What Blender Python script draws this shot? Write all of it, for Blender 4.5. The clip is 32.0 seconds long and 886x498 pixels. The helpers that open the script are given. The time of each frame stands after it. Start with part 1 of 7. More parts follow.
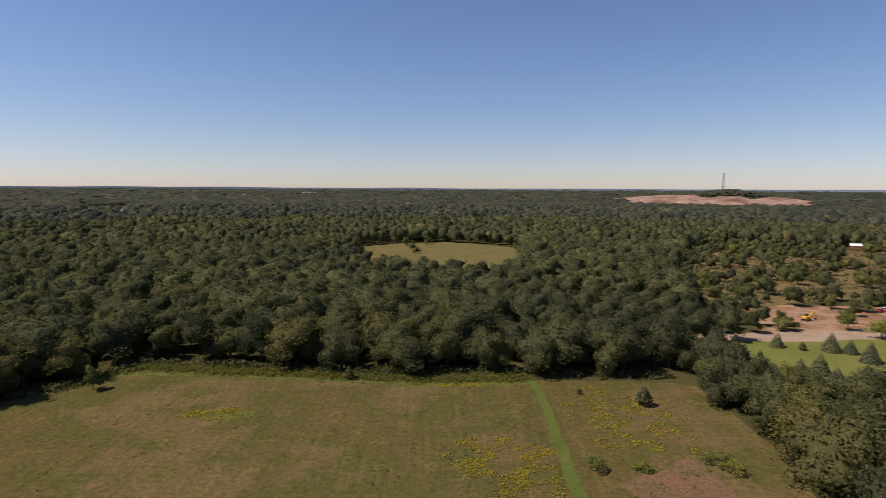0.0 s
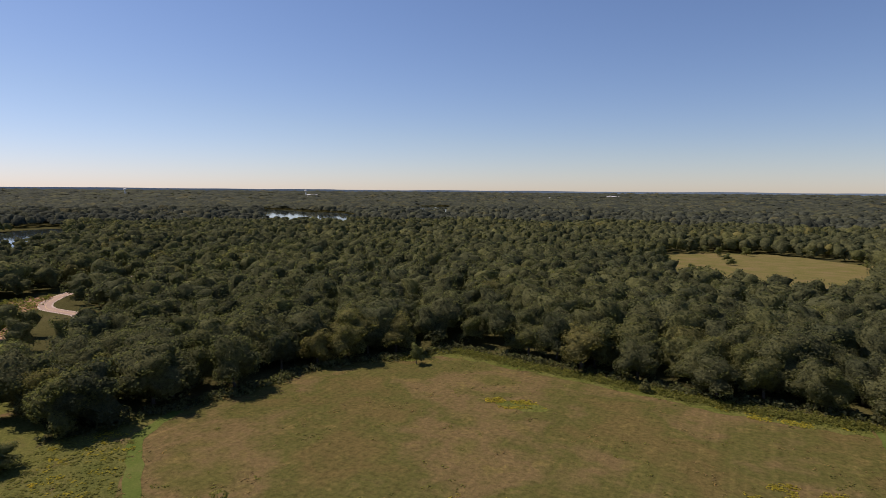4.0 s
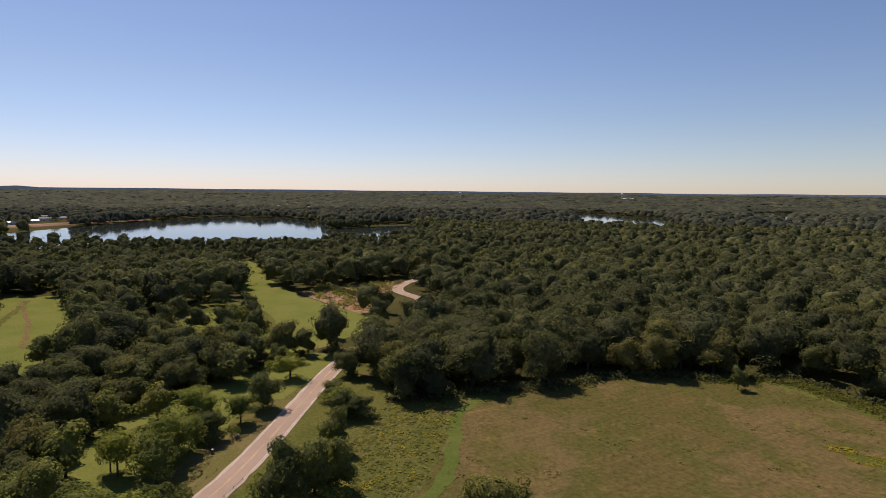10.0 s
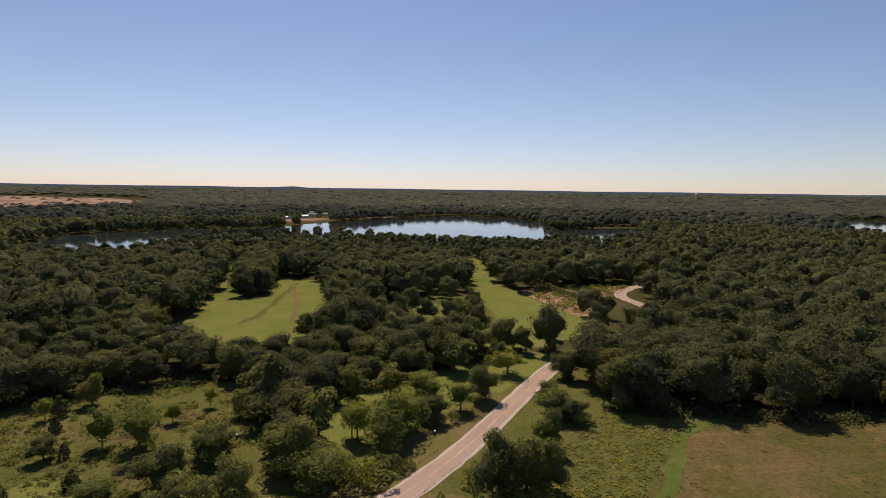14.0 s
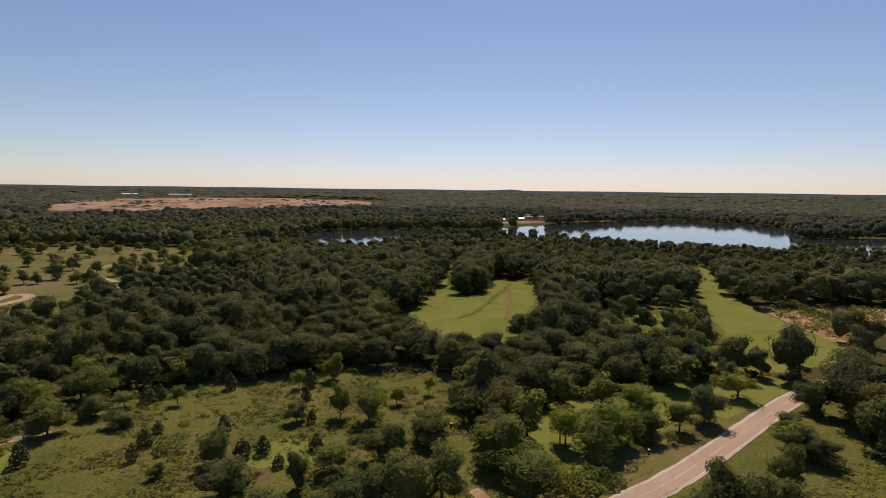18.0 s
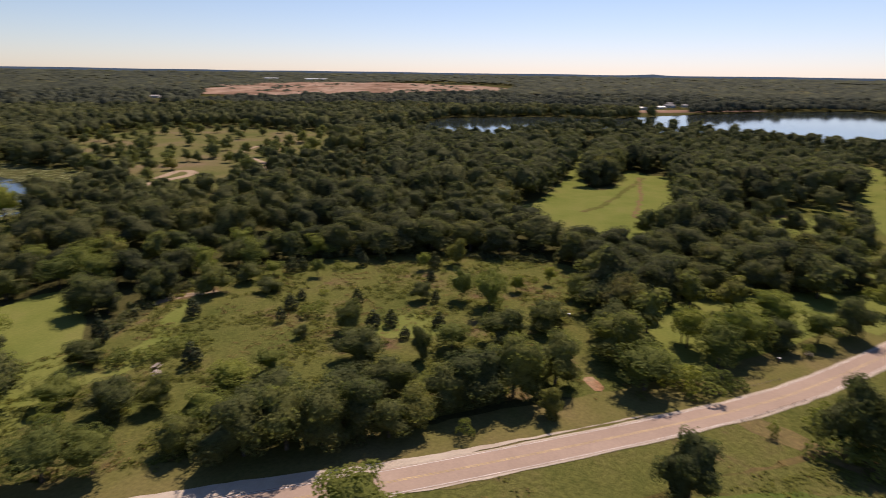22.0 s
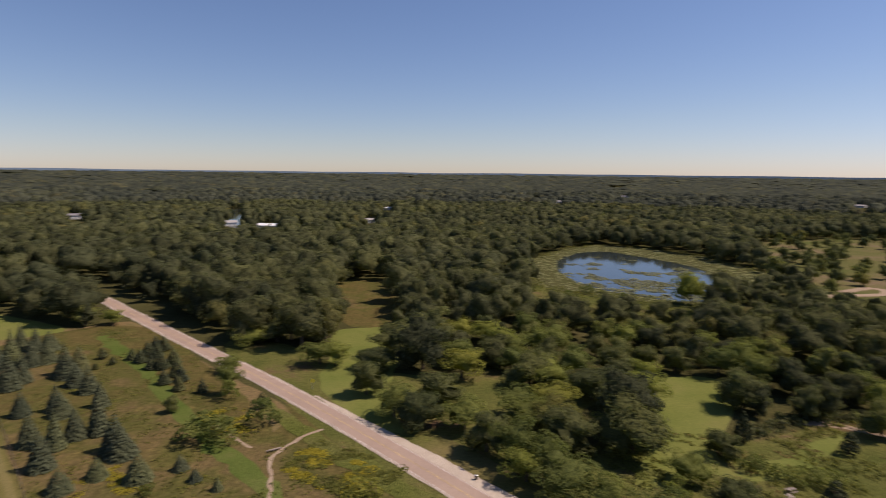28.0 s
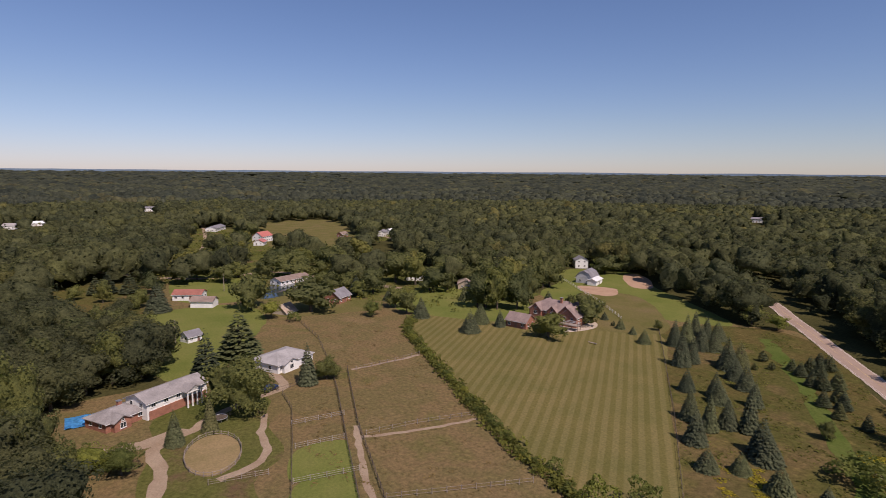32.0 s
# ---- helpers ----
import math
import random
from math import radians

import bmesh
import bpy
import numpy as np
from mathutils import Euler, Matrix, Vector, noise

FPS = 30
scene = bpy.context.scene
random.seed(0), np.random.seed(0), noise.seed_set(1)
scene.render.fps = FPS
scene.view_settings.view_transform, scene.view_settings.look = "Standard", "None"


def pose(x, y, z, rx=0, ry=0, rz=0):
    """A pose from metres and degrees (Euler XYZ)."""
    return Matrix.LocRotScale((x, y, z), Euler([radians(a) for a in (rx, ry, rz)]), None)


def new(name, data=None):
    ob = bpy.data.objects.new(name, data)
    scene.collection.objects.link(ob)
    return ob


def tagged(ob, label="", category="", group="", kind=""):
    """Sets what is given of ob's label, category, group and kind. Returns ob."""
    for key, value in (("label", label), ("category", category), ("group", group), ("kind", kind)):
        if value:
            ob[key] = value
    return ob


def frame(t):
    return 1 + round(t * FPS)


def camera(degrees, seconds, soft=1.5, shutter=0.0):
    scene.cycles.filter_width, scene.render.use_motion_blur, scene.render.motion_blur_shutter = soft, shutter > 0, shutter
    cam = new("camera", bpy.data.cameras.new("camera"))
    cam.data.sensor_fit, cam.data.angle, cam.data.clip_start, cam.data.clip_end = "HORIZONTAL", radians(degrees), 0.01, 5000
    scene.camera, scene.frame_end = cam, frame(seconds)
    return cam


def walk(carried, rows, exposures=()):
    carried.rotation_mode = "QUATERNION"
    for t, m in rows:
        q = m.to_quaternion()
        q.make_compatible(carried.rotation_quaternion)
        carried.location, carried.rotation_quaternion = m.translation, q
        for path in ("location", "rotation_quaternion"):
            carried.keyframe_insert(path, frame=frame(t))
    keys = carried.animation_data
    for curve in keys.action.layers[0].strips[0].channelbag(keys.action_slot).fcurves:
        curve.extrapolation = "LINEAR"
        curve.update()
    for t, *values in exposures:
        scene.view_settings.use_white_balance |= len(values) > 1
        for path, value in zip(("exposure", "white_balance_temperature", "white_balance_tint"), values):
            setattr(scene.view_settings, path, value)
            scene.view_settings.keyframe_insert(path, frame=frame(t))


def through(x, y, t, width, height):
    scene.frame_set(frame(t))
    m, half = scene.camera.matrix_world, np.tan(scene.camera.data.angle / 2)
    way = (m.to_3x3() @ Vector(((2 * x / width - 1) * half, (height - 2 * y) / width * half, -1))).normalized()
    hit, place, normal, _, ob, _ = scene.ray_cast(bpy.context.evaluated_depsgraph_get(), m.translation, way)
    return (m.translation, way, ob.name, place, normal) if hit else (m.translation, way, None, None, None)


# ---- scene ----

EYE = (0.0, 0.0, 60.0)
SECONDS = 32.0
cam = camera(74.9, SECONDS, soft=0.6, shutter=0.3)

# seconds, heading (degrees, counter-clockwise from +y), tilt, lean: the drone hovers and turns
TURN = (
    (0.0, -0.01, -5.91, 0.29),
    (0.5, 6.14, -5.87, 0.31),
    (1.0, 10.77, -5.79, 0.33),
    (1.5, 14.09, -5.81, 0.35),
    (2.0, 17.31, -5.81, 0.38),
    (2.5, 20.32, -5.80, 0.40),
    (3.0, 23.25, -5.78, 0.42),
    (3.5, 26.16, -5.75, 0.44),
    (5.5, 39.09, -5.66, 0.50),
    (6.0, 42.10, -5.75, 0.51),
    (6.5, 44.90, -5.73, 0.51),
    (7.0, 47.50, -5.72, 0.51),
    (7.5, 49.70, -5.63, 0.51),
    (8.0, 51.90, -5.64, 0.51),
    (8.5, 54.00, -5.66, 0.51),
    (9.0, 55.79, -5.69, 0.51),
    (9.5, 57.59, -5.62, 0.54),
    (10.0, 59.68, -5.61, 0.57),
    (10.5, 61.68, -5.62, 0.60),
    (11.0, 63.37, -5.64, 0.63),
    (11.5, 65.06, -5.67, 0.66),
    (12.0, 67.05, -5.66, 0.69),
    (12.5, 70.83, -5.72, 0.75),
    (13.0, 74.80, -5.75, 0.80),
    (13.5, 78.38, -5.84, 0.79),
    (14.0, 81.46, -5.78, 0.79),
    (14.5, 84.33, -5.84, 0.78),
    (16.5, 94.85, -5.78, 0.74),
    (17.0, 96.73, -5.75, 0.73),
    (17.5, 99.31, -5.73, 0.71),
    (18.0, 102.59, -5.75, 0.69),
    (18.5, 104.77, -5.79, 0.68),
    (19.0, 104.87, -5.75, 0.66),
    (19.5, 104.87, -6.01, 0.67),
    (20.0, 104.87, -8.26, 0.68),
    (20.5, 104.97, -11.21, 0.69),
    (21.0, 104.97, -14.17, 0.69),
    (21.5, 105.26, -16.53, 0.75),
    (22.0, 114.89, -16.85, 0.80),
    (22.5, 128.23, -17.12, 0.79),
    (23.0, 131.81, -16.51, 0.77),
    (23.5, 132.41, -13.07, 0.73),
    (24.0, 133.01, -11.82, 0.69),
    (24.5, 136.81, -11.74, 0.66),
    (25.0, 150.52, -11.89, 0.62),
    (25.5, 163.87, -12.12, 0.63),
    (27.5, 165.07, -7.42, 0.65),
    (28.0, 176.56, -7.40, 0.66),
    (28.5, 188.33, -7.59, 0.62),
    (29.0, 192.36, -7.48, 0.58),
    (29.5, 202.54, -7.53, 0.55),
    (30.0, 210.08, -7.51, 0.51),
    (30.5, 217.31, -7.56, 0.49),
    (31.0, 227.03, -7.58, 0.48),
    (31.5, 233.63, -7.55, 0.46),
    (32.0, 237.63, -7.51, 0.44),
)
walk(cam, [(t, pose(*EYE, 90 + tilt, 0, heading) @ pose(0, 0, 0, 0, 0, lean)) for t, heading, tilt, lean in TURN],
     exposures=[(t, stops, kelvin, tint) for t, stops, kelvin, tint in ((0.0, 0.06, 6740, 21.0), (8.0, 0.04, 6980, 19.5), (14.0, -0.03, 7300, 18.5), (19.5, -0.06, 7350, 18.0), (21.0, 0.02, 7280, 18.5), (22.0, 0.2, 7000, 20.0), (23.3, 0.28, 6980, 20.0), (24.5, 0.23, 6980, 20.0), (25.5, 0.14, 6980, 20.0), (27.5, 0.05, 6930, 21.0), (28.5, -0.03, 6850, 21.5), (SECONDS, -0.14, 6600, 24.0))])

# ---- sky and sun ----
SUN_HEADING, SUN_HEIGHT = 95.0, 52.0
world = bpy.data.worlds.new("sky")
scene.world = world
world.use_nodes = True
sky_nodes = world.node_tree
sky_tex = sky_nodes.nodes.new("ShaderNodeTexSky")
sky_tex.sky_type = "NISHITA"
sky_tex.sun_disc = False
sky_tex.sun_elevation = radians(SUN_HEIGHT)
sky_tex.sun_rotation = radians(360 - SUN_HEADING)
sky_tex.altitude = 300
sky_tex.air_density = 1.0
sky_tex.dust_density = 0.25
sky_tex.ozone_density = 5.0
sky_tint = sky_nodes.nodes.new("ShaderNodeMix")
sky_tint.data_type, sky_tint.blend_type = "RGBA", "MULTIPLY"
sky_tint.inputs[0].default_value = 1.0
# the pale band low in the sky leans to rose, the deep sky keeps its blue
sky_grey = sky_nodes.nodes.new("ShaderNodeRGBToBW")
sky_nodes.links.new(sky_tex.outputs[0], sky_grey.inputs[0])
sky_span = sky_nodes.nodes.new("ShaderNodeMapRange")
sky_span.inputs["From Min"].default_value, sky_span.inputs["From Max"].default_value = 2.2, 9.0
sky_nodes.links.new(sky_grey.outputs[0], sky_span.inputs["Value"])
sky_cast = sky_nodes.nodes.new("ShaderNodeValToRGB")
sky_cast.color_ramp.elements.new(0.45)
for stop, (place, colour) in zip(sky_cast.color_ramp.elements, ((0.0, (0.94, 0.98, 1.06)), (0.45, (1.0, 0.98, 1.02)), (1.0, (0.97, 0.96, 1.15)))):
    stop.position, stop.color = place, (*colour, 1)
sky_nodes.links.new(sky_span.outputs[0], sky_cast.inputs[0])
sky_nodes.links.new(sky_cast.outputs[0], sky_tint.inputs[7])
sky_nodes.links.new(sky_tex.outputs[0], sky_tint.inputs[6])
sky_nodes.links.new(sky_tint.outputs[2], sky_nodes.nodes["Background"].inputs[0])
sky_nodes.nodes["Background"].inputs[1].default_value = 0.094

sun = new("sun", bpy.data.lights.new("sun", "SUN"))
sun.data.energy = 5.0
sun.data.angle = radians(0.53)
sun.data.color = (1.0, 0.91, 0.79)
sun.matrix_world = pose(0, 0, 200, 90 - SUN_HEIGHT, 0, SUN_HEADING + 180)

# ---- materials ----
def material(name, rough=0.9, metal=0.0):
    m = bpy.data.materials.new(name)
    m.use_nodes = True
    b = m.node_tree.nodes["Principled BSDF"]
    b.inputs["Roughness"].default_value = rough
    b.inputs["Metallic"].default_value = metal
    b.inputs["Specular IOR Level"].default_value = 0.25
    return m, m.node_tree, b


def node(tree, kind, **sets):
    n = tree.nodes.new(kind)
    for key, value in sets.items():
        n.inputs[key.replace("_", " ")].default_value = value
    return n


def ramp(tree, source, stops):
    """A colour ramp on a value: stops of (place, colour)."""
    n = tree.nodes.new("ShaderNodeValToRGB")
    while len(n.color_ramp.elements) < len(stops):
        n.color_ramp.elements.new(0.5)
    for e, (place, colour) in zip(n.color_ramp.elements, stops):
        e.position, e.color = place, (*colour, 1)
    tree.links.new(source, n.inputs[0])
    return n.outputs[0]


def mixed(tree, factor, a, b, blend="MIX"):
    n = tree.nodes.new("ShaderNodeMix")
    n.data_type, n.blend_type = "RGBA", blend
    for value, socket in ((factor, n.inputs[0]), (a, n.inputs[6]), (b, n.inputs[7])):
        if isinstance(value, (int, float)):
            socket.default_value = value
        elif isinstance(value, tuple):
            socket.default_value = (*value, 1)
        else:
            tree.links.new(value, socket)
    return n.outputs[2]


def place_of(tree, scale=(1, 1, 1), turn=0.0):
    """World place, scaled and turned, for patterns at real size."""
    geo = tree.nodes.new("ShaderNodeNewGeometry")
    mp = tree.nodes.new("ShaderNodeMapping")
    mp.inputs["Scale"].default_value = scale
    mp.inputs["Rotation"].default_value = (0, 0, radians(turn))
    tree.links.new(geo.outputs["Position"], mp.inputs["Vector"])
    return mp.outputs[0]


def noise_of(tree, vector, scale, detail=4.0, rough=0.55):
    n = node(tree, "ShaderNodeTexNoise", Scale=scale, Detail=detail, Roughness=rough)
    tree.links.new(vector, n.inputs["Vector"])
    return n.outputs["Fac"]


def bumped(tree, bsdf, height, strength, distance):
    n = node(tree, "ShaderNodeBump", Strength=strength, Distance=distance)
    tree.links.new(height, n.inputs["Height"])
    tree.links.new(n.outputs[0], bsdf.inputs["Normal"])


def earthy(c):
    """A little less green and more grey than the plain plant colour."""
    return (c[0] * 1.02, c[1] * 0.96, c[2] * 1.02)


def grassy(c):
    return (c[0] * 0.9, c[1] * 0.855, c[2] * 1.1)


def ground_material(name, stops, wide=0.03, fine=0.9, streak=None, bump=0.5, grain=0.35, patches=None, patch_size=0.05):
    """Grass or soil: patches of the stops' colours tens of metres wide, a fine grain, and streaks along a heading."""
    m, t, b = material(name, 1.0)
    b.inputs["Specular IOR Level"].default_value = 0.0
    p = place_of(t)
    if name.split("_")[-1] in ("grass", "floor"):
        stops = [(k, grassy(c)) for k, c in stops]
        patches = patches and grassy(patches)
    big = noise_of(t, p, wide, 5.0, 0.62)
    col = ramp(t, big, stops)
    if patches:
        spots = noise_of(t, p, patch_size, 6.0, 0.7)
        col = mixed(t, ramp(t, spots, ((0.56, (0, 0, 0)), (0.68, (1, 1, 1)))), col, patches)
    if streak is not None:
        lines = noise_of(t, place_of(t, (0.9, 0.03, 1), streak), 0.6, 4.0, 0.6)
        col = mixed(t, 0.55, col, ramp(t, lines, ((0.3, (0.75, 0.76, 0.72)), (0.62, (1.05, 1.04, 1.0)), (0.75, (1.35, 1.3, 1.25)))), "MULTIPLY")
    small = noise_of(t, p, fine, 5.0, 0.75)
    col = mixed(t, grain * 2, col, ramp(t, small, ((0.3, (0.35, 0.38, 0.3)), (0.5, (0.9, 0.9, 0.9)), (0.72, (1.5, 1.45, 1.3)))), "MULTIPLY")
    t.links.new(col, b.inputs["Base Color"])
    bumped(t, b, small, bump, 0.5)
    return m


def leaf_material(name, dark, light, per_thing=True, through=0.45, grain=1.5):
    """Leaves: each clump its own shade between dark and light, each tree or stand its own cast, with a leafy grain."""
    m, t, b = material(name, 0.9)
    dark, light = earthy(dark), earthy(light)
    p = place_of(t)
    fine = noise_of(t, p, grain * 3.2, 3.0, 0.75)
    geo = t.nodes.new("ShaderNodeNewGeometry")
    shade = t.nodes.new("ShaderNodeMath")
    shade.operation = "MULTIPLY_ADD"
    shade.inputs[1].default_value = 0.3
    t.links.new(geo.outputs["Random Per Island"], shade.inputs[0])
    lumps = noise_of(t, p, grain * 0.55, 2.0, 0.6)
    fine = mixed(t, 0.45, fine, lumps)
    lift = ramp(t, fine, ((0.38, (0, 0, 0)), (0.62, (0.65, 0.65, 0.65))))
    t.links.new(lift, shade.inputs[2])
    col = ramp(t, shade.outputs[0], ((0.0, dark), (1.0, light)))
    if per_thing:
        whole = t.nodes.new("ShaderNodeObjectInfo").outputs["Random"]
    else:
        att = t.nodes.new("ShaderNodeAttribute")
        att.attribute_name = "stand"
        whole = att.outputs["Fac"]
    cast = ramp(t, whole, ((0.0, (0.66, 0.72, 0.78)), (0.35, (0.9, 0.92, 0.92)), (0.65, (1.04, 1.05, 0.96)), (0.88, (1.18, 1.18, 0.95)), (1.0, (1.4, 1.25, 0.95))))
    col = mixed(t, 1.0, col, cast, "MULTIPLY")
    t.links.new(col, b.inputs["Base Color"])
    b.inputs["Specular IOR Level"].default_value = 0.04
    bumped(t, b, fine, 1.0, 0.6 / grain ** 0.6)
    tr = t.nodes.new("ShaderNodeBsdfTranslucent")
    t.links.new(mixed(t, 1.0, col, (1.15, 1.25, 0.85), "MULTIPLY"), tr.inputs[0])
    add = t.nodes.new("ShaderNodeMixShader")
    add.inputs[0].default_value = through
    t.links.new(b.outputs[0], add.inputs[1])
    t.links.new(tr.outputs[0], add.inputs[2])
    t.links.new(add.outputs[0], t.nodes["Material Output"].inputs[0])
    return m


def plain_material(name, colour, rough=0.7, metal=0.0, vary=0.25, scale=2.0, bump=0.0):
    """Paint, wood, shingles and so on: one colour, weathered at two scales."""
    m, t, b = material(name, rough, metal)
    p = place_of(t)
    n1 = noise_of(t, p, scale, 5.0, 0.65)
    n2 = noise_of(t, p, scale * 0.12, 3.0)
    lo, hi = 1 - vary, 1 + vary
    col = mixed(t, 1.0, colour, ramp(t, n1, ((0.3, (lo, lo, lo)), (0.7, (hi, hi, hi)))), "MULTIPLY")
    col = mixed(t, 1.0, col, ramp(t, n2, ((0.3, (lo, lo, lo)), (0.7, (hi, hi, hi)))), "MULTIPLY")
    t.links.new(col, b.inputs["Base Color"])
    if bump:
        bumped(t, b, n1, bump, 0.05)
    return m


M_FLOOR = ground_material("forest_floor", ((0.3, (0.055, 0.056, 0.018)), (0.6, (0.085, 0.083, 0.026)), (0.8, (0.11, 0.095, 0.04))))
M_FIELD = ground_material("meadow_grass", ((0.28, (0.078, 0.092, 0.020)), (0.42, (0.130, 0.106, 0.032)), (0.5, (0.100, 0.102, 0.025)), (0.58, (0.160, 0.122, 0.044)), (0.66, (0.118, 0.112, 0.029)), (0.75, (0.086, 0.096, 0.023))),
                          wide=0.022, fine=0.8, streak=14, bump=0.7, patches=(0.168, 0.14, 0.04), patch_size=0.13)
M_SCRUB = ground_material("scrub_grass", ((0.3, (0.085, 0.105, 0.022)), (0.5, (0.13, 0.137, 0.032)), (0.7, (0.165, 0.145, 0.045))), wide=0.05, fine=1.1,
                          bump=0.9, patches=(0.16, 0.10, 0.05), patch_size=0.05)
M_MOWN = ground_material("mown_grass", ((0.3, (0.125, 0.158, 0.030)), (0.55, (0.165, 0.185, 0.040)), (0.8, (0.20, 0.192, 0.054))), wide=0.05, fine=1.5, bump=0.3, grain=0.2)
M_TRACK = ground_material("track_grass", ((0.3, (0.078, 0.118, 0.020)), (0.55, (0.105, 0.138, 0.027)), (0.8, (0.15, 0.15, 0.042))), wide=0.1, fine=1.5, bump=0.4, grain=0.2)
M_PASTURE = ground_material("pasture_grass", ((0.3, (0.135, 0.132, 0.036)), (0.45, (0.205, 0.15, 0.058)), (0.55, (0.165, 0.138, 0.047)), (0.7, (0.225, 0.165, 0.066))), wide=0.04, fine=1.0, bump=0.6)
M_LIME = ground_material("rank_grass", ((0.3, (0.09, 0.115, 0.02)), (0.5, (0.13, 0.145, 0.03)), (0.75, (0.16, 0.15, 0.045))), wide=0.06, fine=1.2, bump=0.9)
M_MOWN2 = ground_material("verge_grass", ((0.3, (0.12, 0.125, 0.03)), (0.55, (0.165, 0.145, 0.045)), (0.8, (0.20, 0.155, 0.065))), wide=0.06, fine=1.5, bump=0.3, grain=0.25)
M_PARK = ground_material("park_grass", ((0.3, (0.095, 0.115, 0.028)), (0.5, (0.145, 0.14, 0.045)), (0.72, (0.21, 0.155, 0.08))), wide=0.02, fine=0.8, bump=0.3)
M_DRYGRASS = ground_material("reddish_dry_grass", ((0.3, (0.13, 0.115, 0.035)), (0.5, (0.19, 0.125, 0.055)), (0.75, (0.235, 0.135, 0.065))), wide=0.12, fine=1.2, bump=0.7)
M_DRYRING = ground_material("ring_soil", ((0.3, (0.22, 0.17, 0.08)), (0.6, (0.29, 0.21, 0.11)), (0.8, (0.18, 0.16, 0.06))), wide=0.15, fine=2.0, grain=0.2)
M_DRY = ground_material("dry_soil", ((0.3, (0.15, 0.13, 0.05)), (0.42, (0.26, 0.14, 0.08)), (0.5, (0.34, 0.23, 0.15)), (0.58, (0.24, 0.13, 0.075)), (0.72, (0.13, 0.125, 0.04))), wide=0.05, fine=0.9)
M_SAND = ground_material("sand", ((0.3, (0.13, 0.085, 0.06)), (0.45, (0.23, 0.145, 0.105)), (0.55, (0.34, 0.235, 0.18)), (0.7, (0.12, 0.10, 0.06))), wide=0.007, fine=0.06, grain=0.3)
M_DIRT = ground_material("dirt_track", ((0.3, (0.26, 0.185, 0.125)), (0.6, (0.34, 0.26, 0.185)), (0.8, (0.22, 0.165, 0.1))), wide=0.15, fine=2.5, grain=0.15, bump=0.2)
M_GRAVEL = ground_material("gravel", ((0.3, (0.42, 0.34, 0.27)), (0.6, (0.50, 0.42, 0.34)), (0.8, (0.38, 0.31, 0.24))), wide=0.2, fine=5.0, grain=0.1)
M_BARK = plain_material("bark", (0.09, 0.07, 0.05), 0.95, vary=0.35, scale=4, bump=0.5)
M_OAK = leaf_material("oak_leaves", (0.042, 0.050, 0.027), (0.205, 0.217, 0.098), through=0.48)
M_BROAD = leaf_material("broad_leaves", (0.062, 0.073, 0.033), (0.255, 0.275, 0.098), through=0.48, grain=1.9)
M_WOODS = leaf_material("woodland_leaves", (0.032, 0.039, 0.021), (0.208, 0.222, 0.098), per_thing=False, through=0.48, grain=0.6)
# far crowns: distance haze is put into the leaf colour, bluer and greyer
M_FAR_HAZE = leaf_material("hazed_distant_leaves", (0.024, 0.030, 0.022), (0.118, 0.132, 0.085), per_thing=False, through=0.3, grain=0.16)
M_PALE = leaf_material("pale_leaves", (0.10, 0.125, 0.03), (0.29, 0.32, 0.09), grain=2.2)
M_SPRUCE = leaf_material("spruce_needles", (0.042, 0.052, 0.028), (0.155, 0.175, 0.092), through=0.06, grain=3.0)
M_CEDAR = leaf_material("cedar_needles", (0.035, 0.044, 0.022), (0.12, 0.135, 0.06), through=0.06, grain=2.5)
M_PINE = leaf_material("pine_needles", (0.035, 0.046, 0.026), (0.125, 0.145, 0.07), through=0.06, grain=2.5)


def striped_lawn(name, heading, period):
    """Lawn mown in light and dark bands along a heading."""
    m, t, b = material(name, 1.0)
    b.inputs["Specular IOR Level"].default_value = 0.0
    p = place_of(t)
    w = t.nodes.new("ShaderNodeTexWave")
    w.wave_type, w.bands_direction = "BANDS", "X"
    w.inputs["Scale"].default_value = 2 * math.pi / (20 * period)
    w.inputs["Distortion"].default_value = 0.5
    w.inputs["Detail Scale"].default_value = 0.3
    t.links.new(place_of(t, turn=heading), w.inputs["Vector"])
    col = ramp(t, w.outputs["Fac"], ((0.35, (0.135, 0.116, 0.044)), (0.65, (0.166, 0.139, 0.061))))
    col = mixed(t, 0.6, col, ramp(t, noise_of(t, p, 0.05, 5.0, 0.65), ((0.3, (0.75, 0.85, 0.7)), (0.7, (1.25, 1.15, 1.15)))), "MULTIPLY")
    small = noise_of(t, p, 1.6, 4.0, 0.7)
    col = mixed(t, 0.5, col, ramp(t, small, ((0.3, (0.55, 0.6, 0.5)), (0.7, (1.35, 1.3, 1.2)))), "MULTIPLY")
    t.links.new(col, b.inputs["Base Color"])
    bumped(t, b, small, 0.4, 0.3)
    return m


M_STRIPED = striped_lawn("striped_lawn", 140.6, 2.8)

# ---- helpers for building ----
LAYERS = [0]  # sheets laid so far, so that no two lie in one plane


